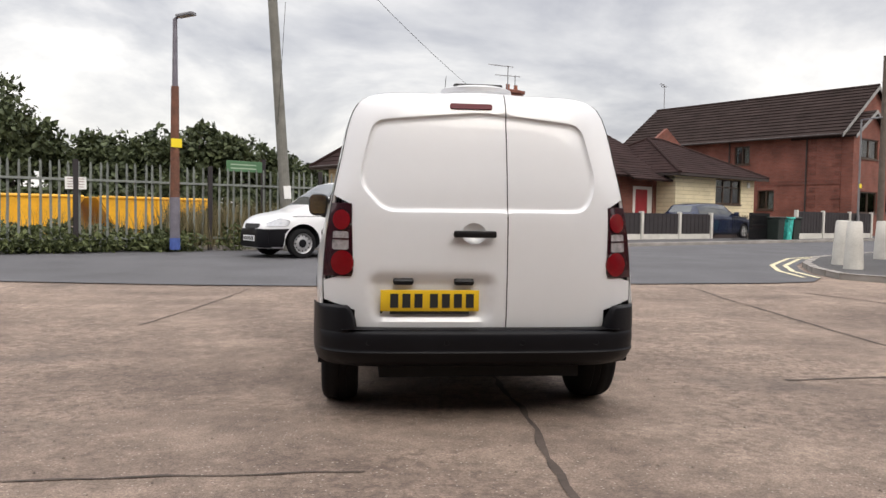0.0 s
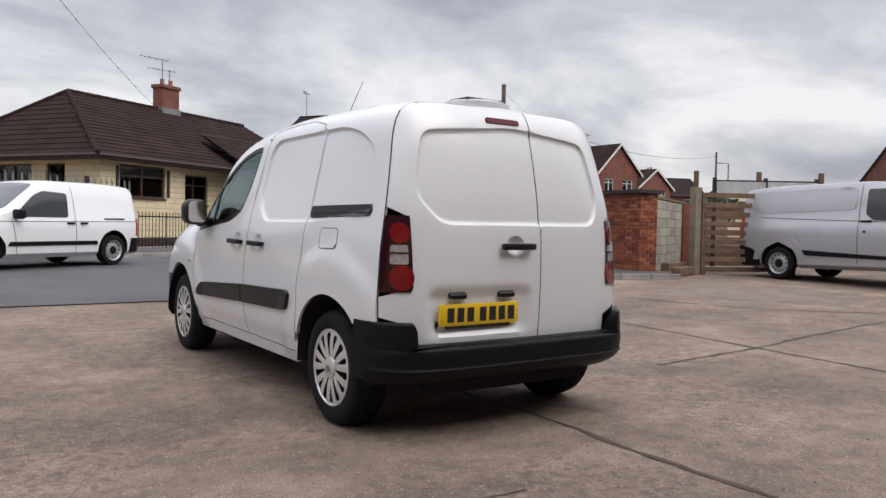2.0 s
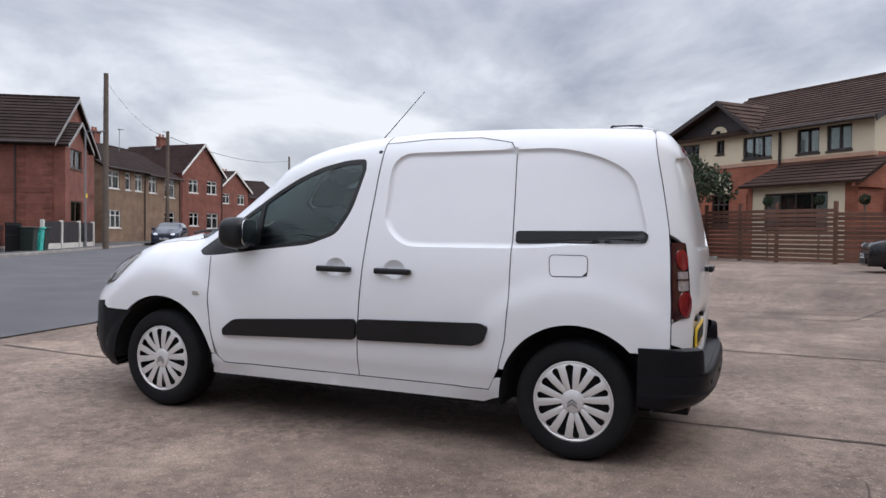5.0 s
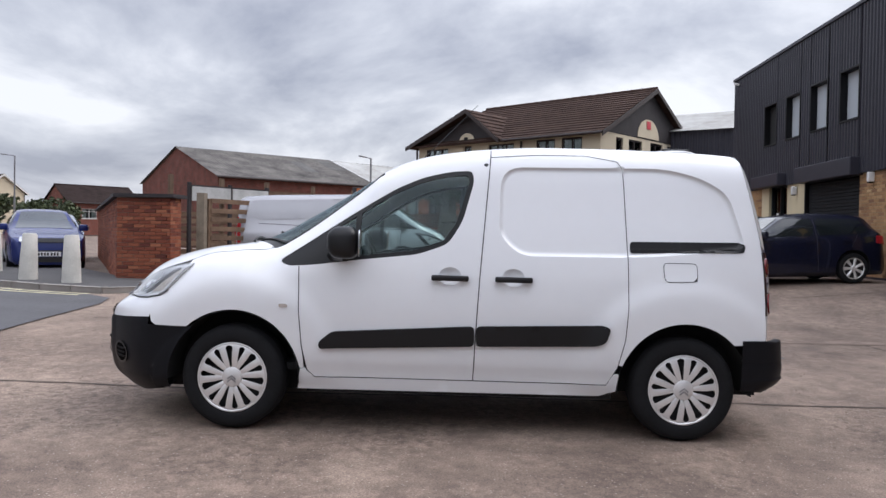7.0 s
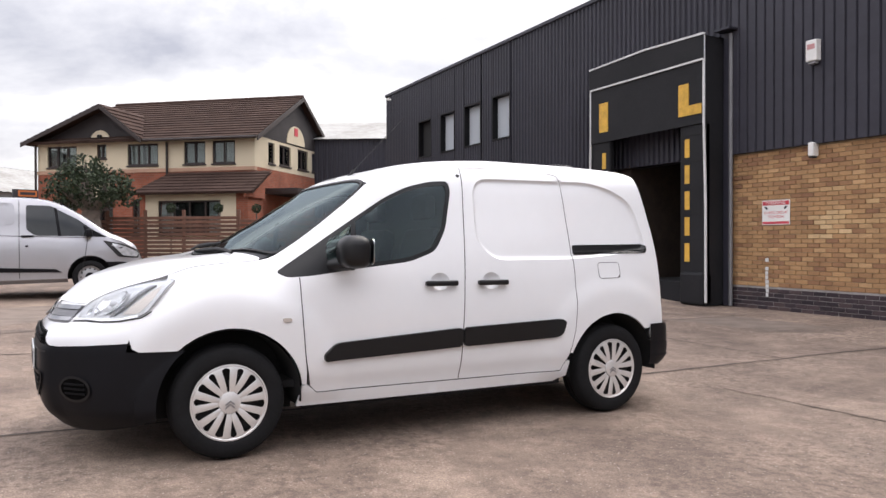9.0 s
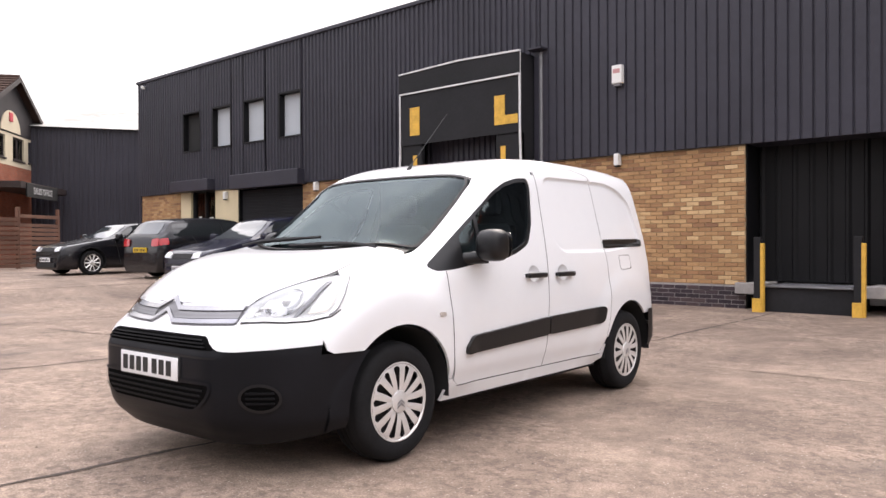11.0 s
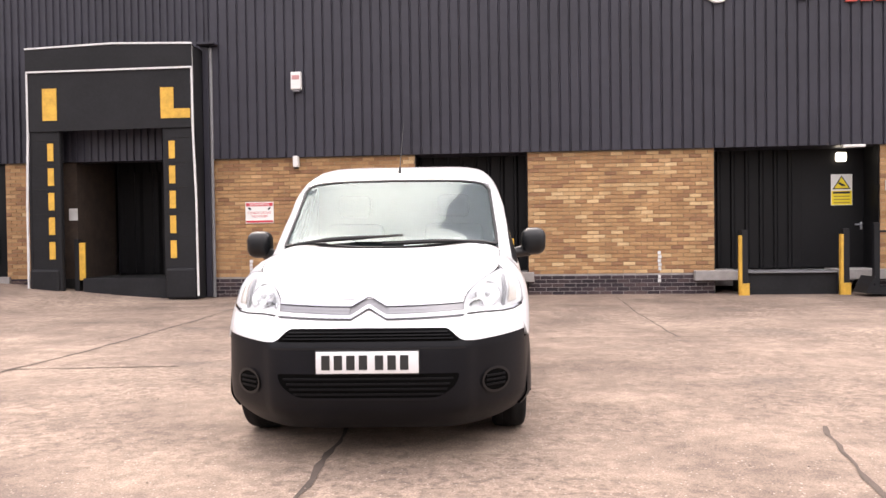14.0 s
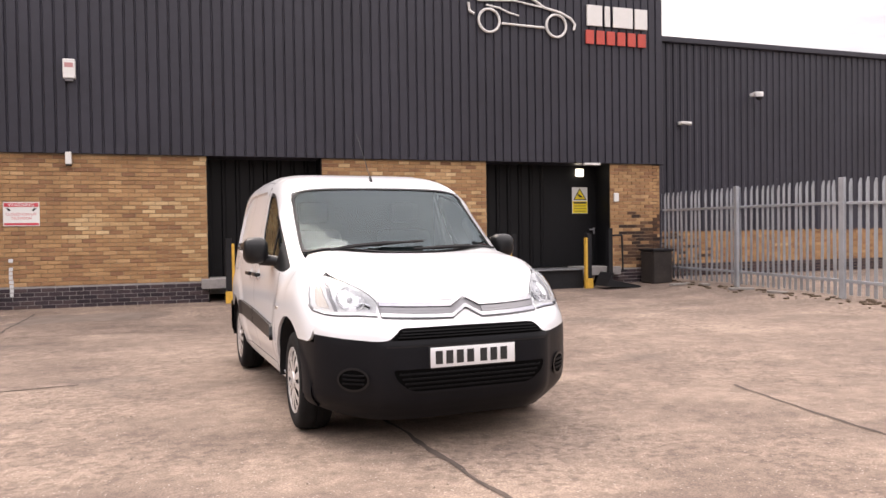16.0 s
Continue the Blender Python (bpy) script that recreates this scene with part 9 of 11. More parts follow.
part("board", boxed(-0.46, 0.46, -0.03, 0, -0.13, 0.13, 0.006), rough_mat("green_sign_paint", (0.07, 0.17, 0.08), 0.5, var=0.2), n)
for z in (0.04, -0.05):
    part("bar", boxed(-0.36, 0.30, -0.034, -0.03, z - 0.015, z + 0.015), rough_mat("pale_green_print", (0.35, 0.45, 0.33), 0.6), n)
part("post", boxed(0.46, 0.56, -0.02, 0.06, -2.0, 0.2, 0.005), M_DARKBOARD, n)

# weeds and ivy
bl = []
rnd = random.Random(8)
for i in range(95):
    s = rnd.uniform(-27, -2.0)
    w = rnd.uniform(1.75, 4.5)
    x, y = rw(s, w)
    hgt = rnd.uniform(0.10, 0.22) if w < 2.1 else rnd.uniform(0.15, 0.42)
    bl.append((x, y, 0.34 + hgt * 0.6, rnd.uniform(0.3, 0.8), rnd.uniform(0.3, 0.6), hgt))
me = leaf_cloud(bl, 24000, 0.062, 9)
me.materials.append(M_IVY)
tagged(new("undergrowth", me), "ivy, brambles and weeds under the palisade fence", "undergrowth", kind="stuff")


def grass_blades(count, seed, place, h0, h1):
    rng = random.Random(seed)
    v, f = [], []
    for i in range(count):
        x, y = place(rng)
        z = gz(x, y) + 0.08
        h, a, b = rng.uniform(h0, h1), rng.uniform(0, math.tau), rng.uniform(0, math.tau)
        lean = rng.uniform(0.05, 0.35) * h
        wd = 0.008
        dx, dy = math.cos(a) * wd, math.sin(a) * wd
        k = len(v)
        v += [(x - dx, y - dy, z), (x + dx, y + dy, z), (x + dx * 0.8 + math.cos(b) * lean * 0.4, y + dy * 0.8 + math.sin(b) * lean * 0.4, z + h * 0.6), (x - dx * 0.8 + math.cos(b) * lean * 0.4, y - dy * 0.8 + math.sin(b) * lean * 0.4, z + h * 0.6), (x + math.cos(b) * lean, y + math.sin(b) * lean, z + h)]
        f += [(k, k + 1, k + 2, k + 3), (k + 3, k + 2, k + 4)]
    me = bpy.data.meshes.new("blades")
    me.from_pydata(v, [], f)
    me.materials.append(M_DRYGRASS)
    return me


tagged(new("tall_grass", grass_blades(3600, 3, lambda r: rw(r.choice((r.uniform(-22, -3.0), r.uniform(-7.5, -2.5))), r.triangular(2.2, 5.5, 2.6)), 0.3, 0.95)), "tall dry grass behind the palisade fence", "grass", kind="stuff")


def weeds(count, seed):
    """Low brambles and weeds in uneven humps along both sides of the fence."""
    rng = random.Random(seed)
    blobs = []
    for i in range(90):
        at = rng.uniform(-24, -2.6)
        x, y = rw(at, rng.triangular(1.7, 3.4, 2.2))
        h = rng.uniform(0.16, 0.42) * (1.25 if at > -7 else 1.0)
        blobs.append((x, y, gz(x, y) + 0.10 + h * 0.35, rng.uniform(0.3, 0.7), rng.uniform(0.25, 0.5), h))
    me = leaf_cloud(blobs, count, 0.055, seed, hollow=0.2)
    me.materials.append(M_IVY)
    return me


tagged(new("weeds", weeds(15000, 17)), "low green brambles and weeds along the foot of the fence", "weeds", kind="stuff")
tagged(new("tall_grass", grass_blades(3200, 9, lambda r: rw(r.uniform(-7.6, -2.6), r.triangular(1.9, 3.6, 2.5)), 0.6, 1.25)), "tall pale grass at the fence beside the parked van", "grass", kind="stuff")


def skip(s, w, rz, label="yellow steel waste skip behind the fence", mat=M_SKIP, ln=1.75, wd=1.2, h=1.15):
    t = thing("skip", label, "skip", ROAD @ pose(s, w, 0.38, 0, 0, rz), "skips")
    bm = bmesh.new()
    for o, zb in ((0.0, 0.0), (0.05, 0.06)):
        pts = [(-ln * 0.62 + o, zb), (ln * 0.62 - o, zb), (ln - o, h), (-ln + o, h)]
        if o == 0.0:
            for y in (-wd, wd):
                prism(bm, pts, y - 0.03, y + 0.03, "y")
    for sx in (-1, 1):
        prism(bm, [(sx * ln * 0.62, 0), (sx * (ln * 0.62 + 0.05), 0), (sx * (ln + 0.05), h), (sx * ln, h)], -wd + 0.03, wd - 0.03, "y")
    box(bm, -ln * 0.6, ln * 0.6, -wd + 0.03, wd - 0.03, 0.0, 0.05)
    part("body", bm, mat, t)
    part("rim", rod(bmesh.new(), (-ln, -wd - 0.02, h), (ln, -wd - 0.02, h), 0.05, n=8), mat, t)
    part("rim", rod(bmesh.new(), (-ln, wd + 0.02, h), (ln, wd + 0.02, h), 0.05, n=8), mat, t)
    for x in (-0.6, 0.0, 0.6):
        part("rib", prism(bmesh.new(), [(x - 0.05, 0.05), (x + 0.05, 0.05), (x * 1.15 + 0.05, h - 0.05), (x * 1.15 - 0.05, h - 0.05)], -wd - 0.07, -wd - 0.03, "y"), mat, t)
    return t


skip(-13.6, 9.2, 4); skip(-9.8, 9.0, -4); skip(-6.1, 9.4, 8)
c = thing("container", "blue steel container far behind the fence", "container", ROAD @ pose(-20.0, 16, 0.35, 0, 0, 0))
part("body", rib_sheet(bmesh.new(), -3, 3, 0, 0, 2.5, 0.28, 0.04), M_BLUEBOX, c)
part("shell", boxed(-3, 3, 0.045, 2.4, 0, 2.5), M_BLUEBOX, c)

# poles
def lamp_head(owner, at, d, length=0.55):
    a = Vector(at)
    b = a + Vector((d[0] * length, d[1] * length, 0.05))
    part("arm", rod(bmesh.new(), a, b, 0.03, 0.025, 8), M_POLEGREY, owner)
    bm = boxed(-0.05, 0.36, -0.085, 0.085, -0.035, 0.035, 0.02)
    ob = part("lantern", bm, M_STEELGREY, owner, "dark grey lamp head")
    ob.matrix_local = pose(b.x, b.y, b.z, 0, -4, math.degrees(math.atan2(d[1], d[0])))


p = thing("street_lamp", "rusty brown street lamp with a blue foot and yellow plate", "street lamp", ROAD @ pose(-8.05, 0.6, 0.37))
part("foot", rod(bmesh.new(), (0, 0, 0), (0, 0, 0.24), 0.105, n=16), M_BLUEPAINT, p, "blue painted foot")
part("base_band", rod(bmesh.new(), (0, 0, 0.24), (0, 0, 1.08), 0.10, 0.10, 16), M_POLEGREY, p)
part("shaft", rod(bmesh.new(), (0, 0, 1.08), (0.0, 0, 3.35), 0.095, 0.078, 16), M_RUST, p, "rusty brown shaft")
part("upper_shaft", rod(bmesh.new(), (0, 0, 3.35), (0, 0, 4.72), 0.06, 0.045, 14), M_POLEGREY, p)
part("plate", boxed(-0.11, 0.11, -0.10, -0.085, 2.1, 2.28, 0.004), M_SIGNYELLOW, p, "yellow plate")
lamp_head(p, (0, 0, 4.72), (0.5, -0.85), 0.12)
p = thing("telegraph_pole", "leaning weathered wooden telegraph pole beside the pavement", "pole", ROAD @ pose(-5.15, 1.2, 0.3, 0, -4.5, 0))
part("shaft", rod(bmesh.new(), (0, 0, -0.3), (0, 0, 8.5), 0.135, 0.095, 16), rough_mat("grey_green_pole_wood", (0.17, 0.165, 0.145), 0.9, var=0.3, scale=4, fine=40, bump=0.3), p)
part("notice", boxed(-0.10, 0.08, -0.15, -0.135, 1.2, 1.5), M_PAPER, p, "small pale notice")
part("cap", rod(bmesh.new(), (0, 0, 8.5), (0, 0, 8.56), 0.11, 0.03, 12), M_STEELGREY, p)
for s in (-1, 1):
    part("insulator", rod(bmesh.new(), (0, s * 0.12, 8.1), (0, s * 0.3, 8.2), 0.03, n=8), M_DARK, p)
for x, y, top, lab in ((22.3, 34.0, 8.75, "dark brown wooden utility pole by the road"), (37.2, 44.8, 8.3, "dark wooden utility pole far down the road"), (75, 62, 10.6, "far thin wooden utility pole")):
    p = thing("telegraph_pole", lab, "pole", pose(x, y, gz(x, y) + 0.1))
    part("shaft", rod(bmesh.new(), (0, 0, -0.3), (0, 0, top - 0.4), 0.15, 0.11, 14), M_POLEWOOD, p)
    part("step_iron", rod(bmesh.new(), (-0.2, 0, top - 1.6), (0.2, 0, top - 1.6), 0.012, n=6), M_STEELGREY, p)
p = thing("street_lamp", "thin dark street lamp with a yellow plate", "street lamp", ROAD @ pose(23.75, 0.75, 0.3))
part("shaft", rod(bmesh.new(), (0, 0, 0), (0, 0, 1.2), 0.075, n=12), M_STEELGREY, p)
part("upper_shaft", rod(bmesh.new(), (0, 0, 1.2), (0, 0, 5.6), 0.05, 0.038, 12), M_STEELGREY, p)
part("plate", boxed(-0.11, 0.11, -0.07, -0.055, 2.45, 2.65, 0.004), M_SIGNYELLOW, p, "yellow plate")
lamp_head(p, (0, 0, 5.6), (0.35, -0.9))
p = thing("street_lamp", "tall grey street lamp beside the far shed", "street lamp", pose(38.5, 12.6, 0.4))
part("shaft", rod(bmesh.new(), (0, 0, 0), (0, 0, 5.15), 0.07, 0.05, 12), M_STEELGREY, p)
lamp_head(p, (0, 0, 5.15), (-0.8, 0.6))
p = thing("street_lamp", "far grey street lamp above the board fence", "street lamp", pose(50, 41, 0.4))
part("shaft", rod(bmesh.new(), (0, 0, 0), (0, 0, 6.2), 0.08, 0.05, 12), M_STEELGREY, p)
lamp_head(p, (0, 0, 6.2), (-0.6, 0.8))


def wire(a, b, sag, r=0.007):
    a, b = Vector(a), Vector(b)
    bm, n = bmesh.new(), 18
    pts = [a.lerp(b, i / n) - Vector((0, 0, sag * 4 * (i / n) * (1 - i / n))) for i in range(n + 1)]
    for p, q in zip(pts, pts[1:]):
        rod(bm, p, q, r, n=4, caps=False)
    t = thing("cable", "thin dark overhead cable", "cable", pose(0, 0, 0), "overhead cables")
    part("line", bm, M_SEAL, t)


wire((-3.0, 17.9, 8.6), (4.5, 34.0, 5.9), 0.3)
wire((22.3, 34.0, 8.4), (37.2, 44.8, 8.0), 0.6)
wire((37.2, 44.8, 8.0), (75, 62, 10.2), 0.8, 0.02)
wire((-2.6, 18.2, 6.0), (-2.75, 18.15, 3.2), 0.05)

# ---- the corner: brick pillar and wall, block wall, slatted gate ----
def bollard(x, y, h, lean=0):
    t = thing("bollard", "worn pale concrete bollard on the street corner", "bollard", pose(x, y, gz(x, y) + 0.09, lean, 0, 0), "corner bollards")
    part("shaft", lathe(bmesh.new(), [(0.165, 0), (0.15, 0.4), (0.125, h - 0.03), (0.105, h), (0.001, h)], 20, "z"), M_CONCPOST, t, smooth=40)


bollard(8.15, 13.3, 0.86); bollard(8.55, 14.35, 0.86, 2); bollard(10.8, 16.5, 0.86)
M_CORNERBRICK = rough_mat("orange_red_brick", (0.235, 0.082, 0.055), 0.85, var=0.3, scale=4, fine=50, bump=0.4, rand=0.38)
M_CORNERMORTAR = rough_mat("dark_dirty_mortar", (0.15, 0.11, 0.085), 0.95, var=0.3, scale=6, fine=60)


PILLAR = tagged(new("corner_wall"), "orange-red brick corner wall with a flat dark coping", "wall", kind="structure")
A, Bc, C = (9.74, 12.16), (9.72, 13.25), (22.5, 20.3)
def quad_wall(pts, z0, z1):
    return prism(bmesh.new(), pts, z0, z1, "z")


part("core", quad_wall([(9.76, 12.18), (9.74, 13.25), (22.5, 20.28), (22.65, 20.0), (10.25, 12.95), (10.25, 12.18)], 0.1, 1.93), M_CORNERMORTAR, PILLAR)
part("coping", quad_wall([(9.66, 12.08), (9.64, 13.30), (22.5, 20.42), (22.75, 19.9), (10.36, 12.9), (10.36, 12.08)], 1.93, 2.0), M_DARKBOARD, PILLAR, "dark flat coping")
BW = thing("block_wall", "grey concrete block wall with stained patches", "wall", pose(0, 0, 0))
part("core", quad_wall([(10.27, 12.55), (10.27, 12.75), (16.6, 16.7), (16.7, 16.5)], 0.1, 1.80), M_CORNERMORTAR, BW)
ang = math.degrees(math.atan2(16.5 - 12.55, 16.7 - 10.27))
blk = mesh_from("block", boxed(0, 0.43, -0.012, 0.05, 0, 0.205, 0.006, seg=1), M_BLOCK)
rnd = random.Random(4)
for r in range(8):
    for i in range(17):
        ob = new("block", blk); ob.parent = BW
        x = 0.02 + i * 0.44 - (0.22 if r % 2 and i else 0)
        ob.matrix_local = pose(10.27, 12.55, 0.16 + r * 0.215, 0, 0, ang) @ pose(x, rnd.uniform(-0.004, 0.003), 0)
part("top_strip", quad_wall([(10.25, 12.52), (10.25, 12.78), (16.6, 16.75), (16.75, 16.5)], 1.90, 1.95), M_TIMBER, BW)
for x, y in ((14.6, 15.1),):
    q = thing("fence_post", "square brown brick pier in the block wall", "pier", pose(x, y, 0.2, 0, 0, ang))
    part("pier", boxed(-0.16, 0.16, -0.22, 0.05, 0, 1.72), M_CORNERBRICK, q)
kerb = thing("timber_beam", "weathered timber beam lying as an edging", "beam", pose(10.35, 12.0, 0.30, 0, 0, 22))
part("beam", boxed(0, 1.15, -0.1, 0.1, 0, 0.17, 0.015), M_TIMBER, kerb)
part("beam", boxed(0.1, 1.2, -0.3, -0.1, -0.1, 0.08, 0.015), M_TIMBER, kerb)


def slat_fence(name, label, cat, line, base, top, slat, gap, mat, post_mat, every=1.9, over=0.15, uneven=0.0, thick=0.025):
    t = thing(name, label, cat, pose(0, 0, 0))
    rnd = random.Random(len(line) + int(top * 10))
    for (x0, y0), (x1, y1) in zip(line, line[1:]):
        ln, a = math.hypot(x1 - x0, y1 - y0), math.degrees(math.atan2(y1 - y0, x1 - x0))
        k = max(1, round(ln / every))
        for i in range(k + 1):
            p = part("post", boxed(-0.05, 0.05, 0.0, 0.10, -0.1, top - base + over, 0.006), post_mat, t)
            p.matrix_local = pose(x0 + (x1 - x0) * i / k, y0 + (y1 - y0) * i / k, base, 0, 0, a)
        z = base + 0.06
        me = mesh_from("slat", boxed(0, ln, -thick, 0, 0, slat, 0.004, seg=1), mat)
        while z + slat < top + 0.01:
            if uneven and rnd.random() < uneven * 0.12:
                z += slat + gap
                continue
            ob = new("slat", me); ob.parent = t
            ob.matrix_local = pose(x0, y0, z + rnd.uniform(-0.01, 0.01) * uneven, 0, rnd.uniform(-0.5, 0.5) * uneven, a)
            z += slat + gap * (1 + uneven * rnd.uniform(-0.3, 0.6))
    return t


q = thing("gate_post", "thick weathered grey timber gate post", "post", pose(11.5, 12.2, 0.15))
part("post", boxed(-0.10, 0.10, -0.09, 0.09, 0, 1.97, 0.012), rough_mat("grey_weathered_timber", (0.20, 0.165, 0.125), 0.9, var=0.35, scale=4, fine=30, bump=0.4), q)
slat_fence("slatted_gate", "weathered brown slatted timber gate with gaps", "gate", [(11.62, 12.05), (13.3, 11.0)], 0.22, 2.0, 0.105, 0.075, M_TIMBER, M_TIMBER, 1.6, 0.0, 1.0)
slat_fence("slatted_fence", "weathered timber slat fence behind the gate", "fence", [(13.2, 13.6), (15.9, 12.0), (19.5, 10.2)], 0.25, 1.75, 0.12, 0.06, M_TIMBER, M_TIMBER, 1.8, 0.9, 0.6)
wb = thing("white_board", "large dirty white board raised on dark posts", "board", pose(13.4, 13.2, 0.3, 0, 0, -32))
for x in (0.0, 1.25, 2.5):
    part("post", boxed(x - 0.04, x + 0.04, 0.03, 0.11, 0, 2.18), M_DARKBOARD, wb)
for a, b in ((0.04, 1.23), (1.29, 2.5)):
    part("sheet", boxed(a, b, 0, 0.025, 1.72, 2.08, 0.004), rough_mat("dirty_white_sheet", (0.42, 0.42, 0.41), 0.7, var=0.3, scale=3, fine=20), wb)
part("rail", boxed(-0.04, 2.54, 0.0, 0.04, 2.085, 2.12), M_DARKBOARD, wb)
# brown slatted fence before the pub
slat_fence("slatted_fence", "brown stained horizontal slat fence before the pub", "fence", [(30.5, 21.5), (27.6, 14.2), (26.2, 9.2), (26.4, 6.9), (24.6, 4.4), (23.6, 2.6), (23.9, 0.6), (25.2, -1.2)], 0.40, 2.22, 0.115, 0.035, M_BROWNSLAT, M_BROWNSLAT, 2.0, 0.25, 0.3)
for x, y in ((24.9, 5.2), (24.3, 3.55), (23.9, 2.2)):
    tp = thing("topiary_ball", "clipped green topiary ball behind the slat fence", "plant", pose(x + 0.8, y - 0.5, 0.4))
    part("stem", rod(bmesh.new(), (0, 0, 0), (0, 0, 2.0), 0.03, n=8), M_BARK, tp)
    me = leaf_cloud([(0, 0, 2.16, 0.17, 0.17, 0.17)], 420, 0.036, 3, hollow=0.75); me.materials.append(M_LEAFPUB)
    o = new("ball", me); o.parent = tp
stack = thing("board_stack", "stack of pale white boards against the slat fence", "boards", pose(24.6, 10.4, 0.4, 0, 0, -72))
for i in range(7):
    part("board", boxed(-1.6 + 0.12 * i, 1.7, 0.1, 0.14, 0.55 + i * 0.15, 0.60 + i * 0.15), M_WHITEMARK, stack)
for x in (-1.3, 1.3):
    part("bearer", boxed(x, x + 0.08, 0.14, 0.2, 0, 1.6), M_TIMBER, stack)

# ---- old brick shed with a corrugated roof ----
M_CORR = rough_mat("grey_corrugated_sheet", (0.060, 0.053, 0.050), 0.9, var=0.6, scale=0.7, fine=5, bump=0.3, tint=(0.11, 0.10, 0.09))
M_CORRPATCH = rough_mat("newer_grey_sheet", (0.10, 0.095, 0.09), 0.85, var=0.4, scale=0.9, fine=6)
M_WHITESHEET = rough_mat("pale_sheet_roof", (0.30, 0.285, 0.25), 0.8, var=0.30, scale=0.35, fine=3, tint=(0.36, 0.36, 0.35))


def corrugated(bm, e0, e1, r1, r0, pitch=0.30, deep=0.05):
    e0, e1, r1, r0 = Vector(e0), Vector(e1), Vector(r1), Vector(r0)
    n = max(2, int((e1 - e0).length / pitch * 2))
    up = (e1 - e0).cross(r0 - e0).normalized()
    up = up if up.z > 0 else -up
    lo = [bm.verts.new(e0.lerp(e1, i / n) + up * (deep * (i % 2))) for i in range(n + 1)]
    hi = [bm.verts.new(r0.lerp(r1, i / n) + up * (deep * (i % 2))) for i in range(n + 1)]
    for i in range(n):
        bm.faces.new((lo[i], lo[i + 1], hi[i + 1], hi[i]))
    return bm


def old_shed():
    # local x to the right along the front, y away
    m = pose(49.4, 25.4, 0.5, 0, 0, -45)
    h = thing("old_shed", "old red brick shed with a grey corrugated roof", "building", m)
    L, D, ze, zr = 14.1, 14.6, 4.75, 7.4
    holes = [(4.0, 7.2, 0, 3.4), (8.4, 9.6, 1.6, 3.2), (10.6, 13.0, 0.6, 3.3)]
    part("front_wall", wall_holes(bmesh.new(), 0, L, 0, ze, 0, 0.35, holes), M_OLDBRICK, h)
    part("left_wall", boxed(0, 0.35, 0.35, D, 0, ze), M_OLDBRICK, h)
    part("right_wall", boxed(L - 0.35, L, 0.35, D, 0, ze), M_OLDBRICK, h)
    part("back_wall", boxed(0.35, L - 0.35, D - 0.35, D, 0, ze), M_OLDBRICK, h)
    for x in (0.0, L - 0.35):
        part("gable", prism(bmesh.new(), [(0, ze), (D, ze), (D / 2, zr - 0.05)], x + 0.002, x + 0.348, "x"), M_OLDBRICK, h)
    bm = corrugated(bmesh.new(), (-0.2, -0.35, ze - 0.05), (L + 0.2, -0.35, ze - 0.05), (L + 0.2, D / 2, zr), (-0.2, D / 2, zr))
    corrugated(bm, (L + 0.2, D + 0.3, ze - 0.05), (-0.2, D + 0.3, ze - 0.05), (-0.2, D / 2, zr), (L + 0.2, D / 2, zr))
    part("roof", bm, M_CORR, h)
    for x0, x1, t0, t1 in ((9.0, 10.2, 0.35, 0.75), (12.3, 13.8, 0.5, 0.9)):
        bm = corrugated(bmesh.new(), (x0, D / 2 * t0, ze + (zr - ze) * t0 + 0.07), (x1, D / 2 * t0, ze + (zr - ze) * t0 + 0.07), (x1, D / 2 * t1, ze + (zr - ze) * t1 + 0.07), (x0, D / 2 * t1, ze + (zr - ze) * t1 + 0.07))
        part("roof_patch", bm, M_CORRPATCH, h, "paler replaced roof sheets")
    part("shutter", rib_sheet(bmesh.new(), 4.0, 7.2, 0.2, 0, 3.4, 0.3, 0.04), M_STEELGREY, h, "dull grey sheet door")
    part("boarding", boxed(10.6, 13.0, 0.12, 0.2, 0.6, 3.3), M_CREAMPANEL, h, "pale boarded opening")
    # near-black sheet in the opening stands in for the unlit shed inside
    part("dark_opening", boxed(8.4, 9.6, 0.2, 0.3, 1.6, 3.2), M_DARK, h)
    part("lintel", boxed(2.0, 14.5, -0.04, 0.1, 3.5, 3.85), M_TIMBER, h, "brown timber lintel")
    part("gutter", rod(bmesh.new(), (-0.2, -0.42, ze - 0.05), (L + 0.2, -0.42, ze - 0.05), 0.09, n=8), M_FASCIA, h)
    s2 = thing("pale_shed", "far shed with a pale sheet roof", "building", m)
    part("wall", boxed(L + 0.1, L + 17, 0.4, D, 0, ze - 0.1), M_STEELGREY, s2)
    part("roof", corrugated(bmesh.new(), (L + 0.25, -0.2, ze - 0.15), (L + 17, -0.2, ze - 0.15), (L + 17, D / 2, zr - 0.25), (L + 0.25, D / 2, zr - 0.05), 0.6, 0.06), M_WHITESHEET, s2)
    part("roof_back", corrugated(bmesh.new(), (L + 17, D + 0.3, ze - 0.15), (L + 0.25, D + 0.3, ze - 0.15), (L + 0.25, D / 2, zr - 0.05), (L + 17, D / 2, zr - 0.25), 0.6, 0.06), M_WHITESHEET, s2)
    part("verge", prism(bmesh.new(), [(-0.3, ze - 0.25), (-0.3, ze - 0.02), (D / 2, zr + 0.06), (D / 2, zr - 0.2)], L + 0.2, L + 0.26, "x"), M_WHITEMARK, s2, "pale verge board")
    return h


old_shed()
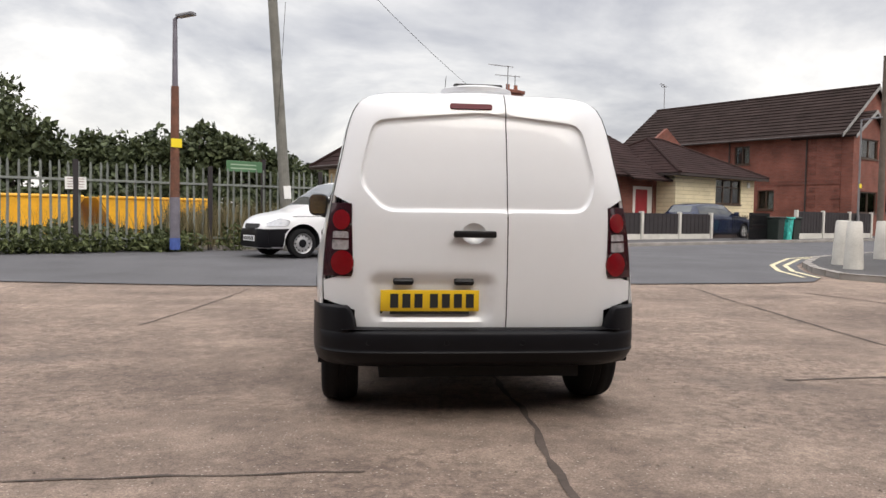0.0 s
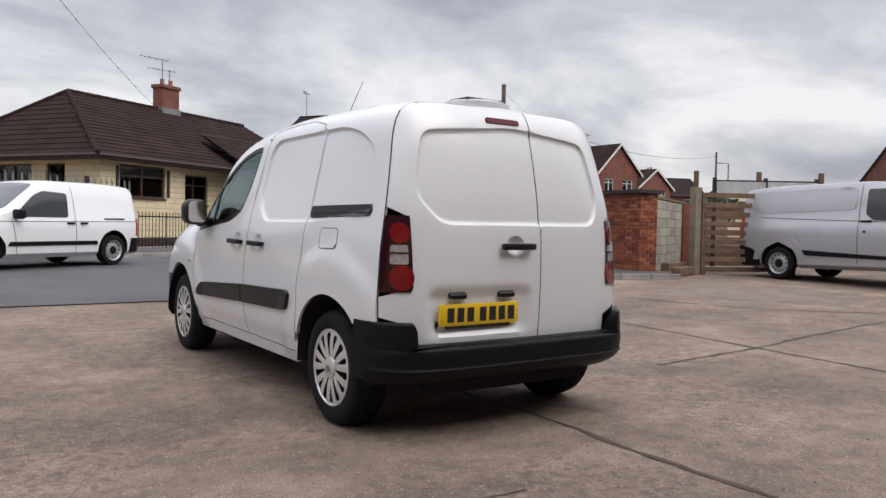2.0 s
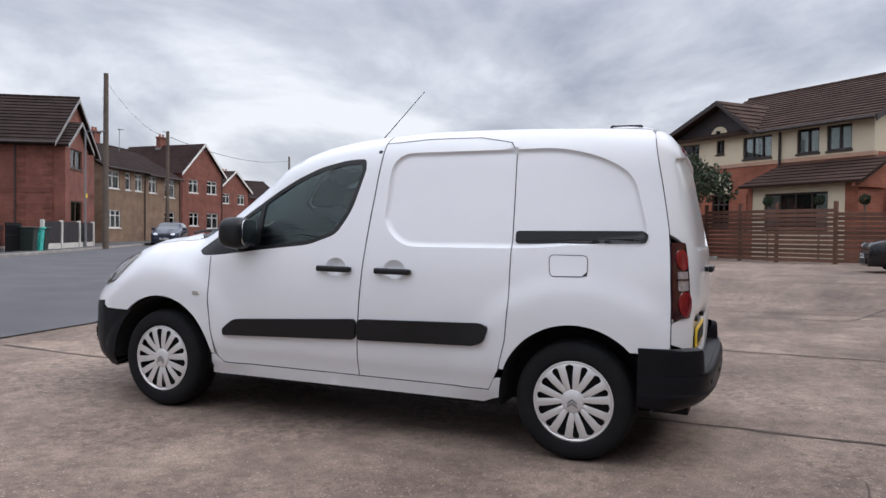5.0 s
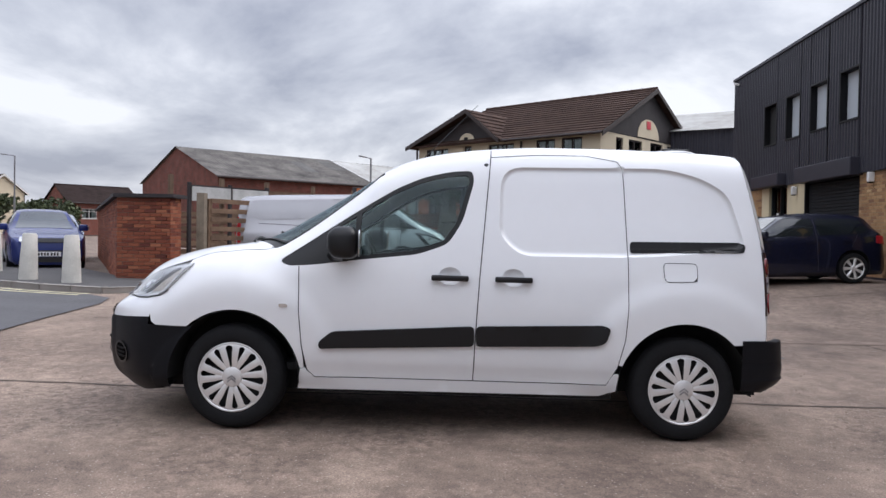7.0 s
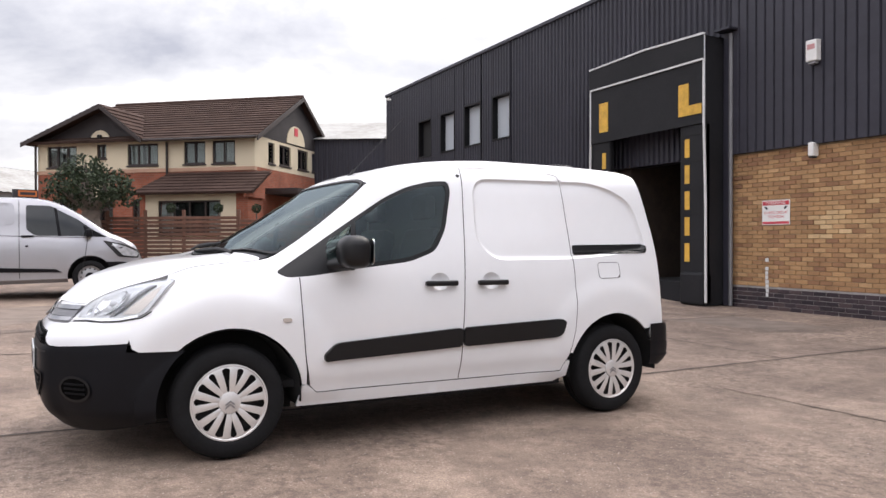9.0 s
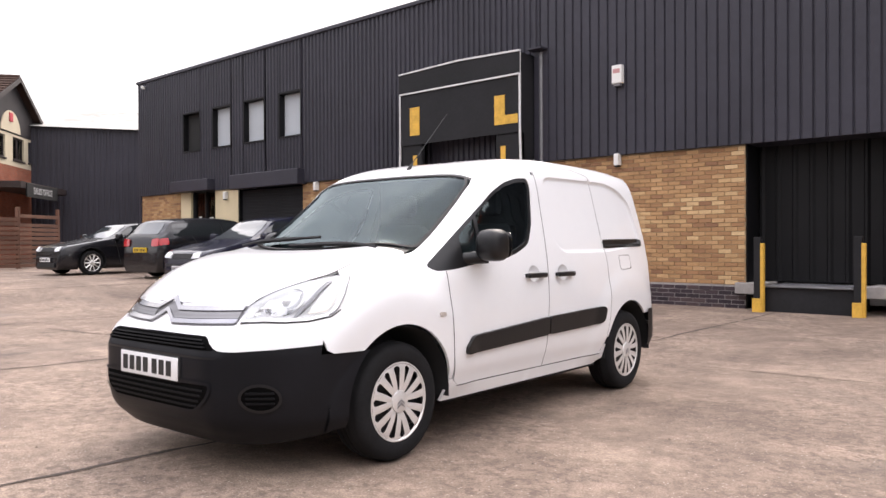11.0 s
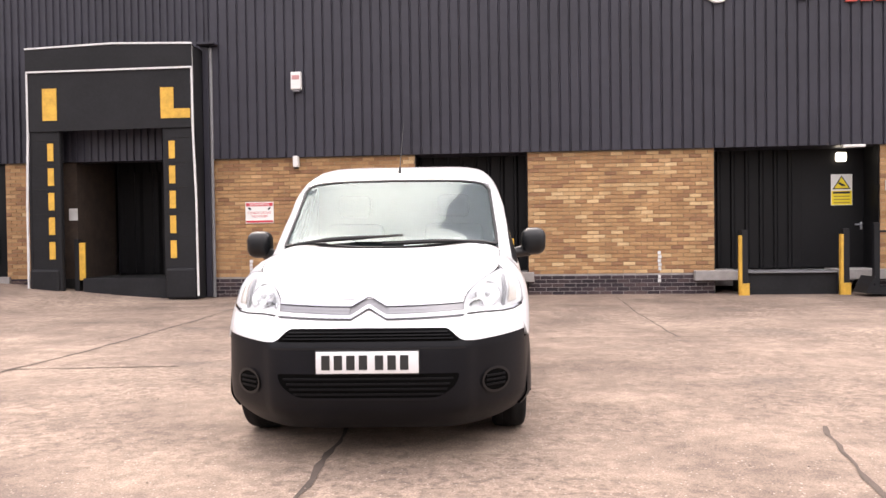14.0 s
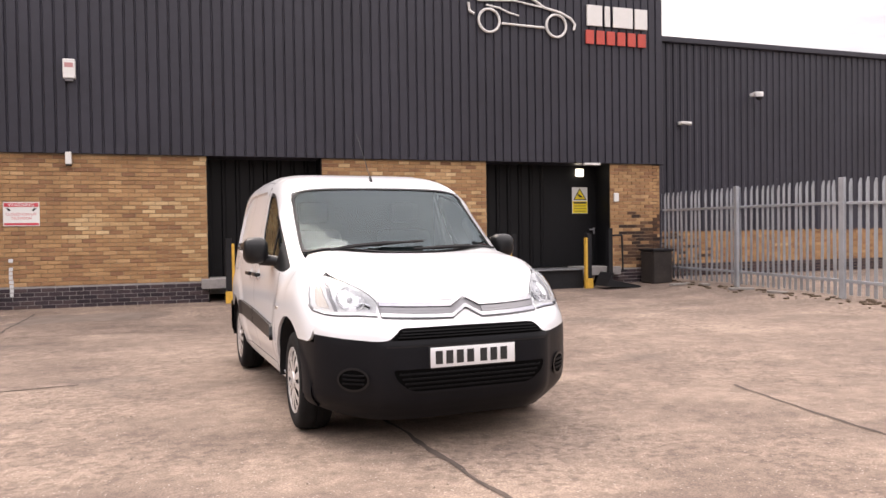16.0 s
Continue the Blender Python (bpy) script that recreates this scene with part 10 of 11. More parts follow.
# dark low building between pub and warehouse
lb = thing("dark_shed", "dark boarded shed with a pale flat roof edge", "building", pose(31, -4.0, 0.4, 0, 0, 240))
part("wall", rib_sheet(bmesh.new(), -6, 12, 0, 0, 5.9, 0.25, 0.03), M_BLACK_CLAD, lb)
part("body", boxed(-6, 12, 0.04, 9, 0, 5.9), M_BLACK_CLAD, lb)
part("roof", prism(bmesh.new(), [(-0.2, 5.9), (4.5, 7.4), (9.2, 5.9)], -6.2, 12.2, "x"), M_WHITESHEET, lb)

# ---- parked cars and vans: x ahead from the rear axle, y to the left ----
M_GLASSDARK = rough_mat("dark_car_glass", (0.012, 0.015, 0.016), 0.06, var=0.2, scale=2, coat=0.5)
# same glass with the sky's sheen put into a paler base colour
M_GLASSPALE = rough_mat("sky_lit_car_glass", (0.040, 0.048, 0.052), 0.05, var=0.2, scale=2, coat=0.5, spec=0.7)
M_LAMP = rough_mat("clear_headlamp", (0.55, 0.56, 0.58), 0.12, 0.35, var=0.3, scale=14, fine=60, coat=1.0)
M_TAIL = rough_mat("red_tail_lamp", (0.42, 0.012, 0.02), 0.15, var=0.2, scale=10, coat=1.0)
M_STEELWHEEL = rough_mat("grey_steel_wheel", (0.36, 0.36, 0.37), 0.4, 0.5, var=0.12, scale=8, fine=40)


def car_paint(name, c, metal=0.0):
    return rough_mat(name, c, 0.25, metal, var=0.05, scale=1.5, fine=60, coat=0.45, spec=0.35)


def vehicle(m, name, label, category, paint, spec, group=""):
    """A car from its outlines: top line, plan and waist, with wheel arches cut out and its fittings laid on."""
    t = thing(name, label, category, m, group)
    T, W, B = pchip(spec["top"]), pchip(spec["half"]), pchip(spec["belt"])
    z0, xs0, xs1 = spec.get("floor", 0.17), spec["top"][0][0], spec["top"][-1][0]
    lean = spec.get("lean", 0.34)
    def section(x):
        w, h = W(x), T(x)
        b = min(B(x), h - 0.03)
        g = h - b
        rh = max(0.3 * w, w * 0.965 - lean * g)
        return [(0, z0), (w * 0.86, z0), (w * 0.97, z0 + 0.08), (w, z0 + 0.38 * (b - z0)), (w * 0.998, z0 + 0.75 * (b - z0)), (w * 0.985, b - 0.04), (w * 0.965, b),
                (w * 0.965 - lean * g * 0.45, b + 0.5 * g), (rh, h - min(0.10, 0.45 * g)), (rh * 0.94, h - min(0.04, 0.2 * g)), (rh * 0.75, h - 0.012), (rh * 0.4, h), (0, h + 0.004)]
    def side_y(x, z):
        s = section(x)[1:]
        for (y0, a), (y1, b) in zip(s, s[1:]):
            if a <= z <= b and b > a:
                return y0 + (y1 - y0) * (z - a) / (b - a)
        return s[-1][0] if z > s[-1][1] else s[0][0]
    def top_z(x, y):
        s = section(x)
        for (y0, a), (y1, b) in zip(s[6:], s[7:]):
            if y1 <= abs(y) <= y0:
                return a + (b - a) * (y0 - abs(y)) / max(1e-6, y0 - y1)
        return s[-1][1] if abs(y) < s[-1][0] + 0.01 else s[6][1]
    def end_x(sign):
        def f(y, z):
            x = xs1 if sign > 0 else xs0
            for _ in range(90):
                if T(x) + 0.001 >= z and side_y(x, z) >= abs(y):
                    break
                x -= sign * 0.02
            a, b = x + sign * 0.02, x
            for _ in range(7):
                c = (a + b) / 2
                if T(c) + 0.001 >= z and side_y(c, z) >= abs(y):
                    b = c
                else:
                    a = c
            return b
        return f
    fx, rx = end_x(1), end_x(-1)
    maps = {"L": lambda x, z: (x, side_y(x, z), z), "R": lambda x, z: (x, -side_y(x, z), z), "T": lambda y, x: (x, y, top_z(x, y)),
            "F": lambda y, z: (fx(y, z), y, z), "B": lambda y, z: (rx(y, z), y, z)}
    # body: closed loft, then the arches cut out
    n = 46
    me = bmesh.new()
    rings = []
    for i in range(n + 1):
        u = i / n
        x = xs0 + (xs1 - xs0) * (u + 0.06 * math.sin(u * math.tau) * -1)
        s = section(x)
        full = s + [(-y, z) for y, z in s[-2:0:-1]]
        rings.append([me.verts.new((x, y, z)) for y, z in full])
    k = len(rings[0])
    for a, b in zip(rings, rings[1:]):
        for j in range(k):
            me.faces.new((a[j], a[(j + 1) % k], b[(j + 1) % k], b[j]))
    me.faces.new(rings[0][::-1]); me.faces.new(rings[-1])
    bmesh.ops.recalc_face_normals(me, faces=me.faces)
    body = part("body", me, paint, t)
    r, wb = spec["r"], spec["wb"]
    cut = bmesh.new()
    ar = spec.get("arch", r + 0.07)
    for wx in (0.0, wb):
        rod(cut, (wx, -1.5, r + 0.02), (wx, 1.5, r + 0.02), ar, n=36)
    tool = part("cutter", cut, M_WELL, t)
    bl = body.modifiers.new("arches", "BOOLEAN")
    bl.object, bl.operation, bl.solver, bl.material_mode = tool, "DIFFERENCE", "EXACT", "TRANSFER"
    bpy.context.view_layer.update()
    dg = bpy.context.evaluated_depsgraph_get()
    done = bpy.data.meshes.new_from_object(body.evaluated_get(dg))
    body.modifiers.clear()
    body.data = done
    done.shade_smooth(); done.set_sharp_from_angle(angle=radians(32))
    bpy.data.objects.remove(tool)
    # inner wells, so that one cannot look through under the arches
    for wx in (0.0, wb):
        part("wheel_well", boxed(wx - ar, wx + ar, -W(wx) * 0.68, W(wx) * 0.68, z0 + 0.06, r + ar - 0.02), M_WELL, t)
    for nm, surf, outline, mat, lift, rad in spec["panels"]:
        sides = ("L", "R") if surf == "LR" else (surf,)
        for sd in sides:
            o = rounded(outline, rad, 3) if rad else outline
            part(nm, panel(o, maps[sd], 0.10, lift=lift, flange=min(0.02, abs(lift) * 2 + 0.004), edge_step=0.06), mat, t, smooth=35)
    for line in spec.get("lines", ()):
        for sd in ("L", "R"):
            part("shut_line", ribbon(line, maps[sd], 0.012, 0.003), M_SEAL, t)
    for x, z, ln in spec.get("handles", ()):
        for sd in (1, -1):
            y = sd * side_y(x, z)
            part("door_handle", boxed(x - ln / 2, x + ln / 2, min(y, y + sd * 0.03), max(y, y + sd * 0.03), z - 0.018, z + 0.018, 0.008), spec.get("handle_mat", M_BUMPER), t)
    mx, mz = spec["mirror"]
    for sd in (1, -1):
        y = side_y(mx, mz)
        a, b = sorted((sd * (y - 0.02), sd * (y + 0.20)))
        bm = boxed(mx - 0.06, mx + 0.07, a, b, mz - 0.02, mz + 0.15, 0.04)
        part("wing_mirror", bm, spec.get("mirror_mat", M_BUMPER), t, smooth=40)
    for wx in (0.0, wb):
        for sd in (1, -1):
            car_wheel(t, wx, sd * (W(wx) - 0.10), r, sd, spec.get("wheel", "steel"))
    if "plate" in spec:
        for key, y0, y1, pz in spec["plate"]:
            f = fx if key == "F" else rx
            x = f(0, pz + 0.055) + (0.02 if key == "F" else -0.02)
            pl = part("number_plate", boxed(min(x, x + 0.012), max(x, x + 0.012), y0, y1, pz, pz + 0.11, 0.003), M_PLATE_W if key == "F" else M_PLATE_Y, t)
            for i in range(7):
                a = y0 + 0.03 + (y1 - y0 - 0.06) * (i + (0.3 if i > 3 else 0)) / 7.3
                xo = x + (0.0135 if key == "F" else -0.0015)
                part("plain_bar", boxed(xo - 0.001, xo + 0.001, a, a + 0.04, pz + 0.02, pz + 0.09), M_BLACKINK, pl)
    return t


def car_wheel(parent, x, y, r, sd, style):
    w = new("wheel"); w.parent = parent; w.location = (x, y, r)
    q = r / 0.318
    prof = [(0.19, -0.09), (0.27, -0.095), (0.305, -0.085), (0.316, -0.06), (0.318, 0.0), (0.316, 0.06), (0.305, 0.085), (0.27, 0.095), (0.225, 0.092), (0.20, 0.075)]
    part("tyre", lathe(bmesh.new(), [(a * q, h * sd) for a, h in prof], 32), M_TYRE, w, smooth=50)
    bm = bmesh.new()
    if style == "steel":
        lathe(bm, [(0.215 * q, 0.09 * sd), (0.20 * q, 0.082 * sd), (0.185 * q, 0.05 * sd), (0.14 * q, 0.055 * sd), (0.11 * q, 0.07 * sd), (0.085 * q, 0.07 * sd)], 30)
        part("rim", bm, M_STEELWHEEL, w, smooth=40)
        part("hub_cap", lathe(bmesh.new(), [(0.09 * q, 0.068 * sd), (0.075 * q, 0.085 * sd), (0.03 * q, 0.09 * sd), (0.001, 0.09 * sd)], 24), M_BUMPER, w, smooth=40)
        # dark plugs stand in for the shade inside the rim's holes
        for i in range(12):
            a = i * math.tau / 12
            c = Vector((0.163 * q * math.cos(a), 0.062 * sd, 0.163 * q * math.sin(a)))
            part("rim_hole", rod(bmesh.new(), c, c - Vector((0, 0.02 * sd, 0)), 0.016 * q, n=8), M_WELL, w)
    else:
        k = 7 if style == "trim" else 10
        wide = 0.20 if style == "trim" else 0.11
        for i in range(k):
            a = i * math.tau / k
            rows = []
            for rr, hw in ((0.045, 0.55), (0.10, wide * 1.3), (0.16, wide), (0.21, wide * 0.9)):
                rows.append([bm.verts.new((rr * q * math.cos(a + s * hw), (0.085 - 0.012 * abs(s)) * sd, rr * q * math.sin(a + s * hw))) for s in (-1, 0, 1)])
            for p, o in zip(rows, rows[1:]):
                for j in range(2):
                    bm.faces.new((p[j], p[j + 1], o[j + 1], o[j]))
        lathe(bm, [(0.205 * q, 0.083 * sd), (0.222 * q, 0.09 * sd), (0.23 * q, 0.085 * sd)], 32)
        lathe(bm, [(0.06 * q, 0.08 * sd), (0.05 * q, 0.092 * sd), (0.001, 0.093 * sd)], 20)
        bmesh.ops.recalc_face_normals(bm, faces=bm.faces)
        part("rim", bm, M_HUBCAP, w, "silver wheel trim", smooth=35)
        part("dark_backing", lathe(bmesh.new(), [(0.001, 0.05 * sd), (0.20 * q, 0.05 * sd), (0.205 * q, 0.08 * sd)], 24), M_WELL, w)
    return w


def on_ground(x, y, deg, lift=0.0):
    fx, fy = x + 2.6 * math.cos(radians(deg)), y + 2.6 * math.sin(radians(deg))
    z0, z1 = gz(x, y), gz(fx, fy)
    return pose(x, y, z0 + lift, 0, -math.degrees(math.atan2(z1 - z0, 2.6)), deg)


# silver-grey long panel van
GREYVAN = dict(
    top=[(-0.99, 1.45), (-0.97, 1.78), (-0.93, 1.90), (-0.8, 1.955), (0.2, 1.985), (1.6, 1.985), (2.12, 1.945), (2.42, 1.85), (2.82, 1.62), (3.20, 1.34), (3.38, 1.23), (3.66, 1.10), (3.82, 1.0), (3.92, 0.82), (3.98, 0.66)],
    half=[(-0.99, 0.88), (-0.9, 0.93), (0.0, 0.98), (2.4, 0.98), (3.0, 0.96), (3.4, 0.90), (3.7, 0.78), (3.9, 0.62), (3.98, 0.50)],
    belt=[(-1, 1.14), (1.5, 1.14), (2.9, 1.08), (3.5, 0.98), (3.98, 0.60)], lean=0.17, floor=0.24, r=0.335, wb=2.93, arch=0.42, mirror=(2.92, 1.17), wheel="steel",
    panels=[("windscreen", "T", [(-0.68, 2.48), (0.68, 2.48), (0.80, 3.26), (-0.80, 3.26)], M_GLASSPALE, 0.006, 0.08),
            ("side_window", "LR", [(1.80, 1.81), (2.22, 1.80), (2.72, 1.52), (3.14, 1.20), (2.98, 1.17), (1.95, 1.20), (1.80, 1.32)], M_GLASSDARK, 0.006, 0.05),
            ("window_pillar", "LR", [(2.30, 1.76), (2.35, 1.74), (2.42, 1.18), (2.36, 1.18)], M_BUMPER, 0.010, 0),
            ("mirror_corner", "LR", [(2.82, 1.40), (2.88, 1.17), (3.26, 1.15)], M_BUMPER, 0.009, 0.02),
            ("cargo_panel", "LR", [(-0.66, 1.84), (1.60, 1.86), (1.60, 1.42), (-0.45, 1.38), (-0.68, 1.52)], None, 0.010, 0.10),
            ("side_strip", "LR", [(0.52, 0.62), (2.30, 0.52), (2.42, 0.45), (0.60, 0.51)], M_BUMPER, 0.014, 0.02),
            ("arch_edge", "LR", [(-0.62, 0.40), (-0.52, 0.66), (-0.3, 0.87), (0.0, 0.93), (0.30, 0.87), (0.50, 0.68), (0.60, 0.45), (0.47, 0.42), (0.36, 0.62), (0.0, 0.79), (-0.36, 0.62), (-0.47, 0.40)], None, 0.018, 0.03),
            ("rear_bumper", "LR", [(-0.97, 0.28), (-0.97, 0.72), (-0.60, 0.62), (-0.45, 0.40), (-0.45, 0.28)], M_BUMPER, 0.016, 0.02),
            ("front_bumper", "LR", [(3.40, 0.26), (3.38, 0.46), (3.22, 0.64), (3.48, 0.63), (3.88, 0.58), (3.88, 0.24)], M_BUMPER, 0.016, 0.02),
            ("front_bumper", "F", [(-0.66, 0.24), (0.66, 0.24), (0.64, 0.52), (-0.64, 0.52)], M_BUMPER, 0.02, 0.03),
            ("grille", "F", [(-0.36, 0.64), (0.36, 0.64), (0.42, 0.80), (-0.42, 0.80)], M_SEAL, 0.015, 0.04),
            ("headlamp", "LR", [(3.34, 1.02), (3.60, 0.95), (3.87, 0.82), (3.86, 0.72), (3.56, 0.76)], M_LAMP, 0.012, 0.04),
            ("lamp_surround", "LR", [(3.18, 1.08), (3.60, 0.99), (3.90, 0.85), (3.89, 0.69), (3.48, 0.73)], M_SEAL, 0.007, 0.04),
            ("tail_lamp", "LR", [(-0.96, 0.85), (-0.95, 1.35), (-0.88, 1.35), (-0.87, 0.85)], M_TAIL, 0.012, 0.02),
            ("tail_lamp", "B", [(0.72, 0.85), (0.86, 0.85), (0.84, 1.45), (0.72, 1.45)], M_TAIL, 0.012, 0.02),
            ("tail_lamp", "B", [(-0.86, 0.85), (-0.72, 0.85), (-0.72, 1.45), (-0.84, 1.45)], M_TAIL, 0.012, 0.02),
            ("rear_window", "B", [(-0.70, 1.2), (0.70, 1.2), (0.66, 1.65), (-0.66, 1.65)], M_GLASSDARK, 0.006, 0.05)],
    lines=[[(1.68, 1.90), (1.66, 0.35)], [(2.90, 1.12), (2.84, 0.72), (2.76, 0.40)], [(-0.45, 1.30), (1.0, 1.22), (2.9, 1.14)]], handles=[(1.82, 1.19, 0.22), (1.80, 0.99, 0.05)], plate=[("F", -0.26, 0.26, 0.50)])
P_GREY = car_paint("silver_grey_car_paint", (0.40, 0.40, 0.425), 0.35)
GREYVAN["panels"] = [(a, b, c, d or P_GREY, e, f) for a, b, c, d, e, f in GREYVAN["panels"]]
vehicle(pose(13.32, 10.73, 0.185, 0, -1.1, -89.5), "panel_van", "silver-grey panel van with black bumpers parked by the gate", "van", P_GREY, GREYVAN)

# older white van with black bumpers
OLDVAN = dict(
    top=[(-0.70, 1.15), (-0.69, 1.50), (-0.64, 1.70), (-0.50, 1.77), (0.2, 1.805), (1.2, 1.795), (1.55, 1.74), (1.95, 1.46), (2.38, 1.14), (2.55, 1.07), (3.0, 0.96), (3.25, 0.86), (3.38, 0.74), (3.43, 0.60)],
    half=[(-0.70, 0.74), (-0.6, 0.80), (0.0, 0.84), (2.2, 0.85), (2.8, 0.83), (3.1, 0.76), (3.3, 0.62), (3.43, 0.46)],
    belt=[(-0.7, 0.97), (1.5, 0.96), (2.4, 0.93), (3.0, 0.84), (3.43, 0.56)], lean=0.22, floor=0.20, r=0.30, wb=2.69, arch=0.37, mirror=(2.12, 0.98), wheel="steel",
    panels=[("windscreen", "T", [(-0.58, 1.62), (0.58, 1.62), (0.70, 2.30), (-0.70, 2.30)], M_GLASSPALE, 0.006, 0.08),
            ("side_window", "LR", [(1.02, 1.52), (1.52, 1.55), (1.72, 1.45), (2.10, 1.08), (2.06, 1.0), (1.05, 1.0)], M_GLASSDARK, 0.006, 0.06),
            ("cargo_panel", "LR", [(-0.50, 1.60), (0.78, 1.60), (0.78, 1.05), (-0.42, 1.05)], M_VANWHITE, -0.004, 0.08),
            ("side_strip", "LR", [(0.42, 0.50), (2.26, 0.50), (2.30, 0.42), (0.40, 0.42)], M_BUMPER, 0.014, 0.02),
            ("slide_rail", "LR", [(-0.30, 1.00), (0.22, 1.00), (0.22, 0.965), (-0.30, 0.965)], M_BUMPER, 0.006, 0),
            ("rear_bumper", "LR", [(-0.69, 0.26), (-0.69, 0.55), (-0.45, 0.55), (-0.42, 0.26)], M_BUMPER, 0.016, 0.02),
            ("rear_bumper", "B", [(-0.70, 0.26), (0.70, 0.26), (0.70, 0.55), (-0.70, 0.55)], M_BUMPER, 0.02, 0.02),
            ("front_bumper", "LR", [(3.08, 0.24), (3.06, 0.50), (2.98, 0.62), (3.38, 0.60), (3.38, 0.24)], M_BUMPER, 0.016, 0.02),
            ("front_bumper", "F", [(-0.60, 0.22), (0.60, 0.22), (0.58, 0.60), (-0.58, 0.60)], M_BUMPER, 0.02, 0.03),
            ("grille", "F", [(-0.30, 0.62), (0.30, 0.62), (0.34, 0.72), (-0.34, 0.72)], M_SEAL, 0.012, 0.03),
            ("headlamp", "LR", [(2.95, 0.80), (3.12, 0.86), (3.34, 0.74), (3.34, 0.66), (3.0, 0.68)], M_LAMP, 0.012, 0.04),
            ("tail_lamp", "LR", [(-0.69, 0.60), (-0.69, 1.0), (-0.62, 1.0), (-0.60, 0.60)], M_TAIL, 0.012, 0.02)],
    lines=[[(0.90, 1.66), (0.90, 0.26)], [(2.22, 0.98), (2.15, 0.55), (2.12, 0.26)], [(-0.66, 0.93), (2.9, 0.90)]], handles=[(1.02, 0.88, 0.16), (0.72, 0.88, 0.16)], plate=[("F", -0.26, 0.26, 0.34)])
def lowered(spec, k=0.86, base=0.45):
    """The same outlines with the body above base squeezed in height."""
    f = lambda z: z if z < base else base + (z - base) * k
    out = dict(spec)
    out["top"] = [(x, f(z)) for x, z in spec["top"]]
    out["belt"] = [(x, f(z)) for x, z in spec["belt"]]
    out["mirror"] = (spec["mirror"][0], f(spec["mirror"][1]))
    out["panels"] = [(a, b, c if b == "T" else [(p, f(q)) for p, q in c], d, e, r) for a, b, c, d, e, r in spec["panels"]]
    out["lines"] = [[(p, f(q)) for p, q in c] for c in spec["lines"]]
    out["handles"] = [(p, f(q), c) for p, q, c in spec["handles"]]
    return out


x, y = rw(-3.53, -0.70)
vehicle(on_ground(x, y, 214.53, 0.012), "panel_van", "older white panel van with black bumpers parked at the kerb", "van", M_VANWHITE, lowered(OLDVAN))


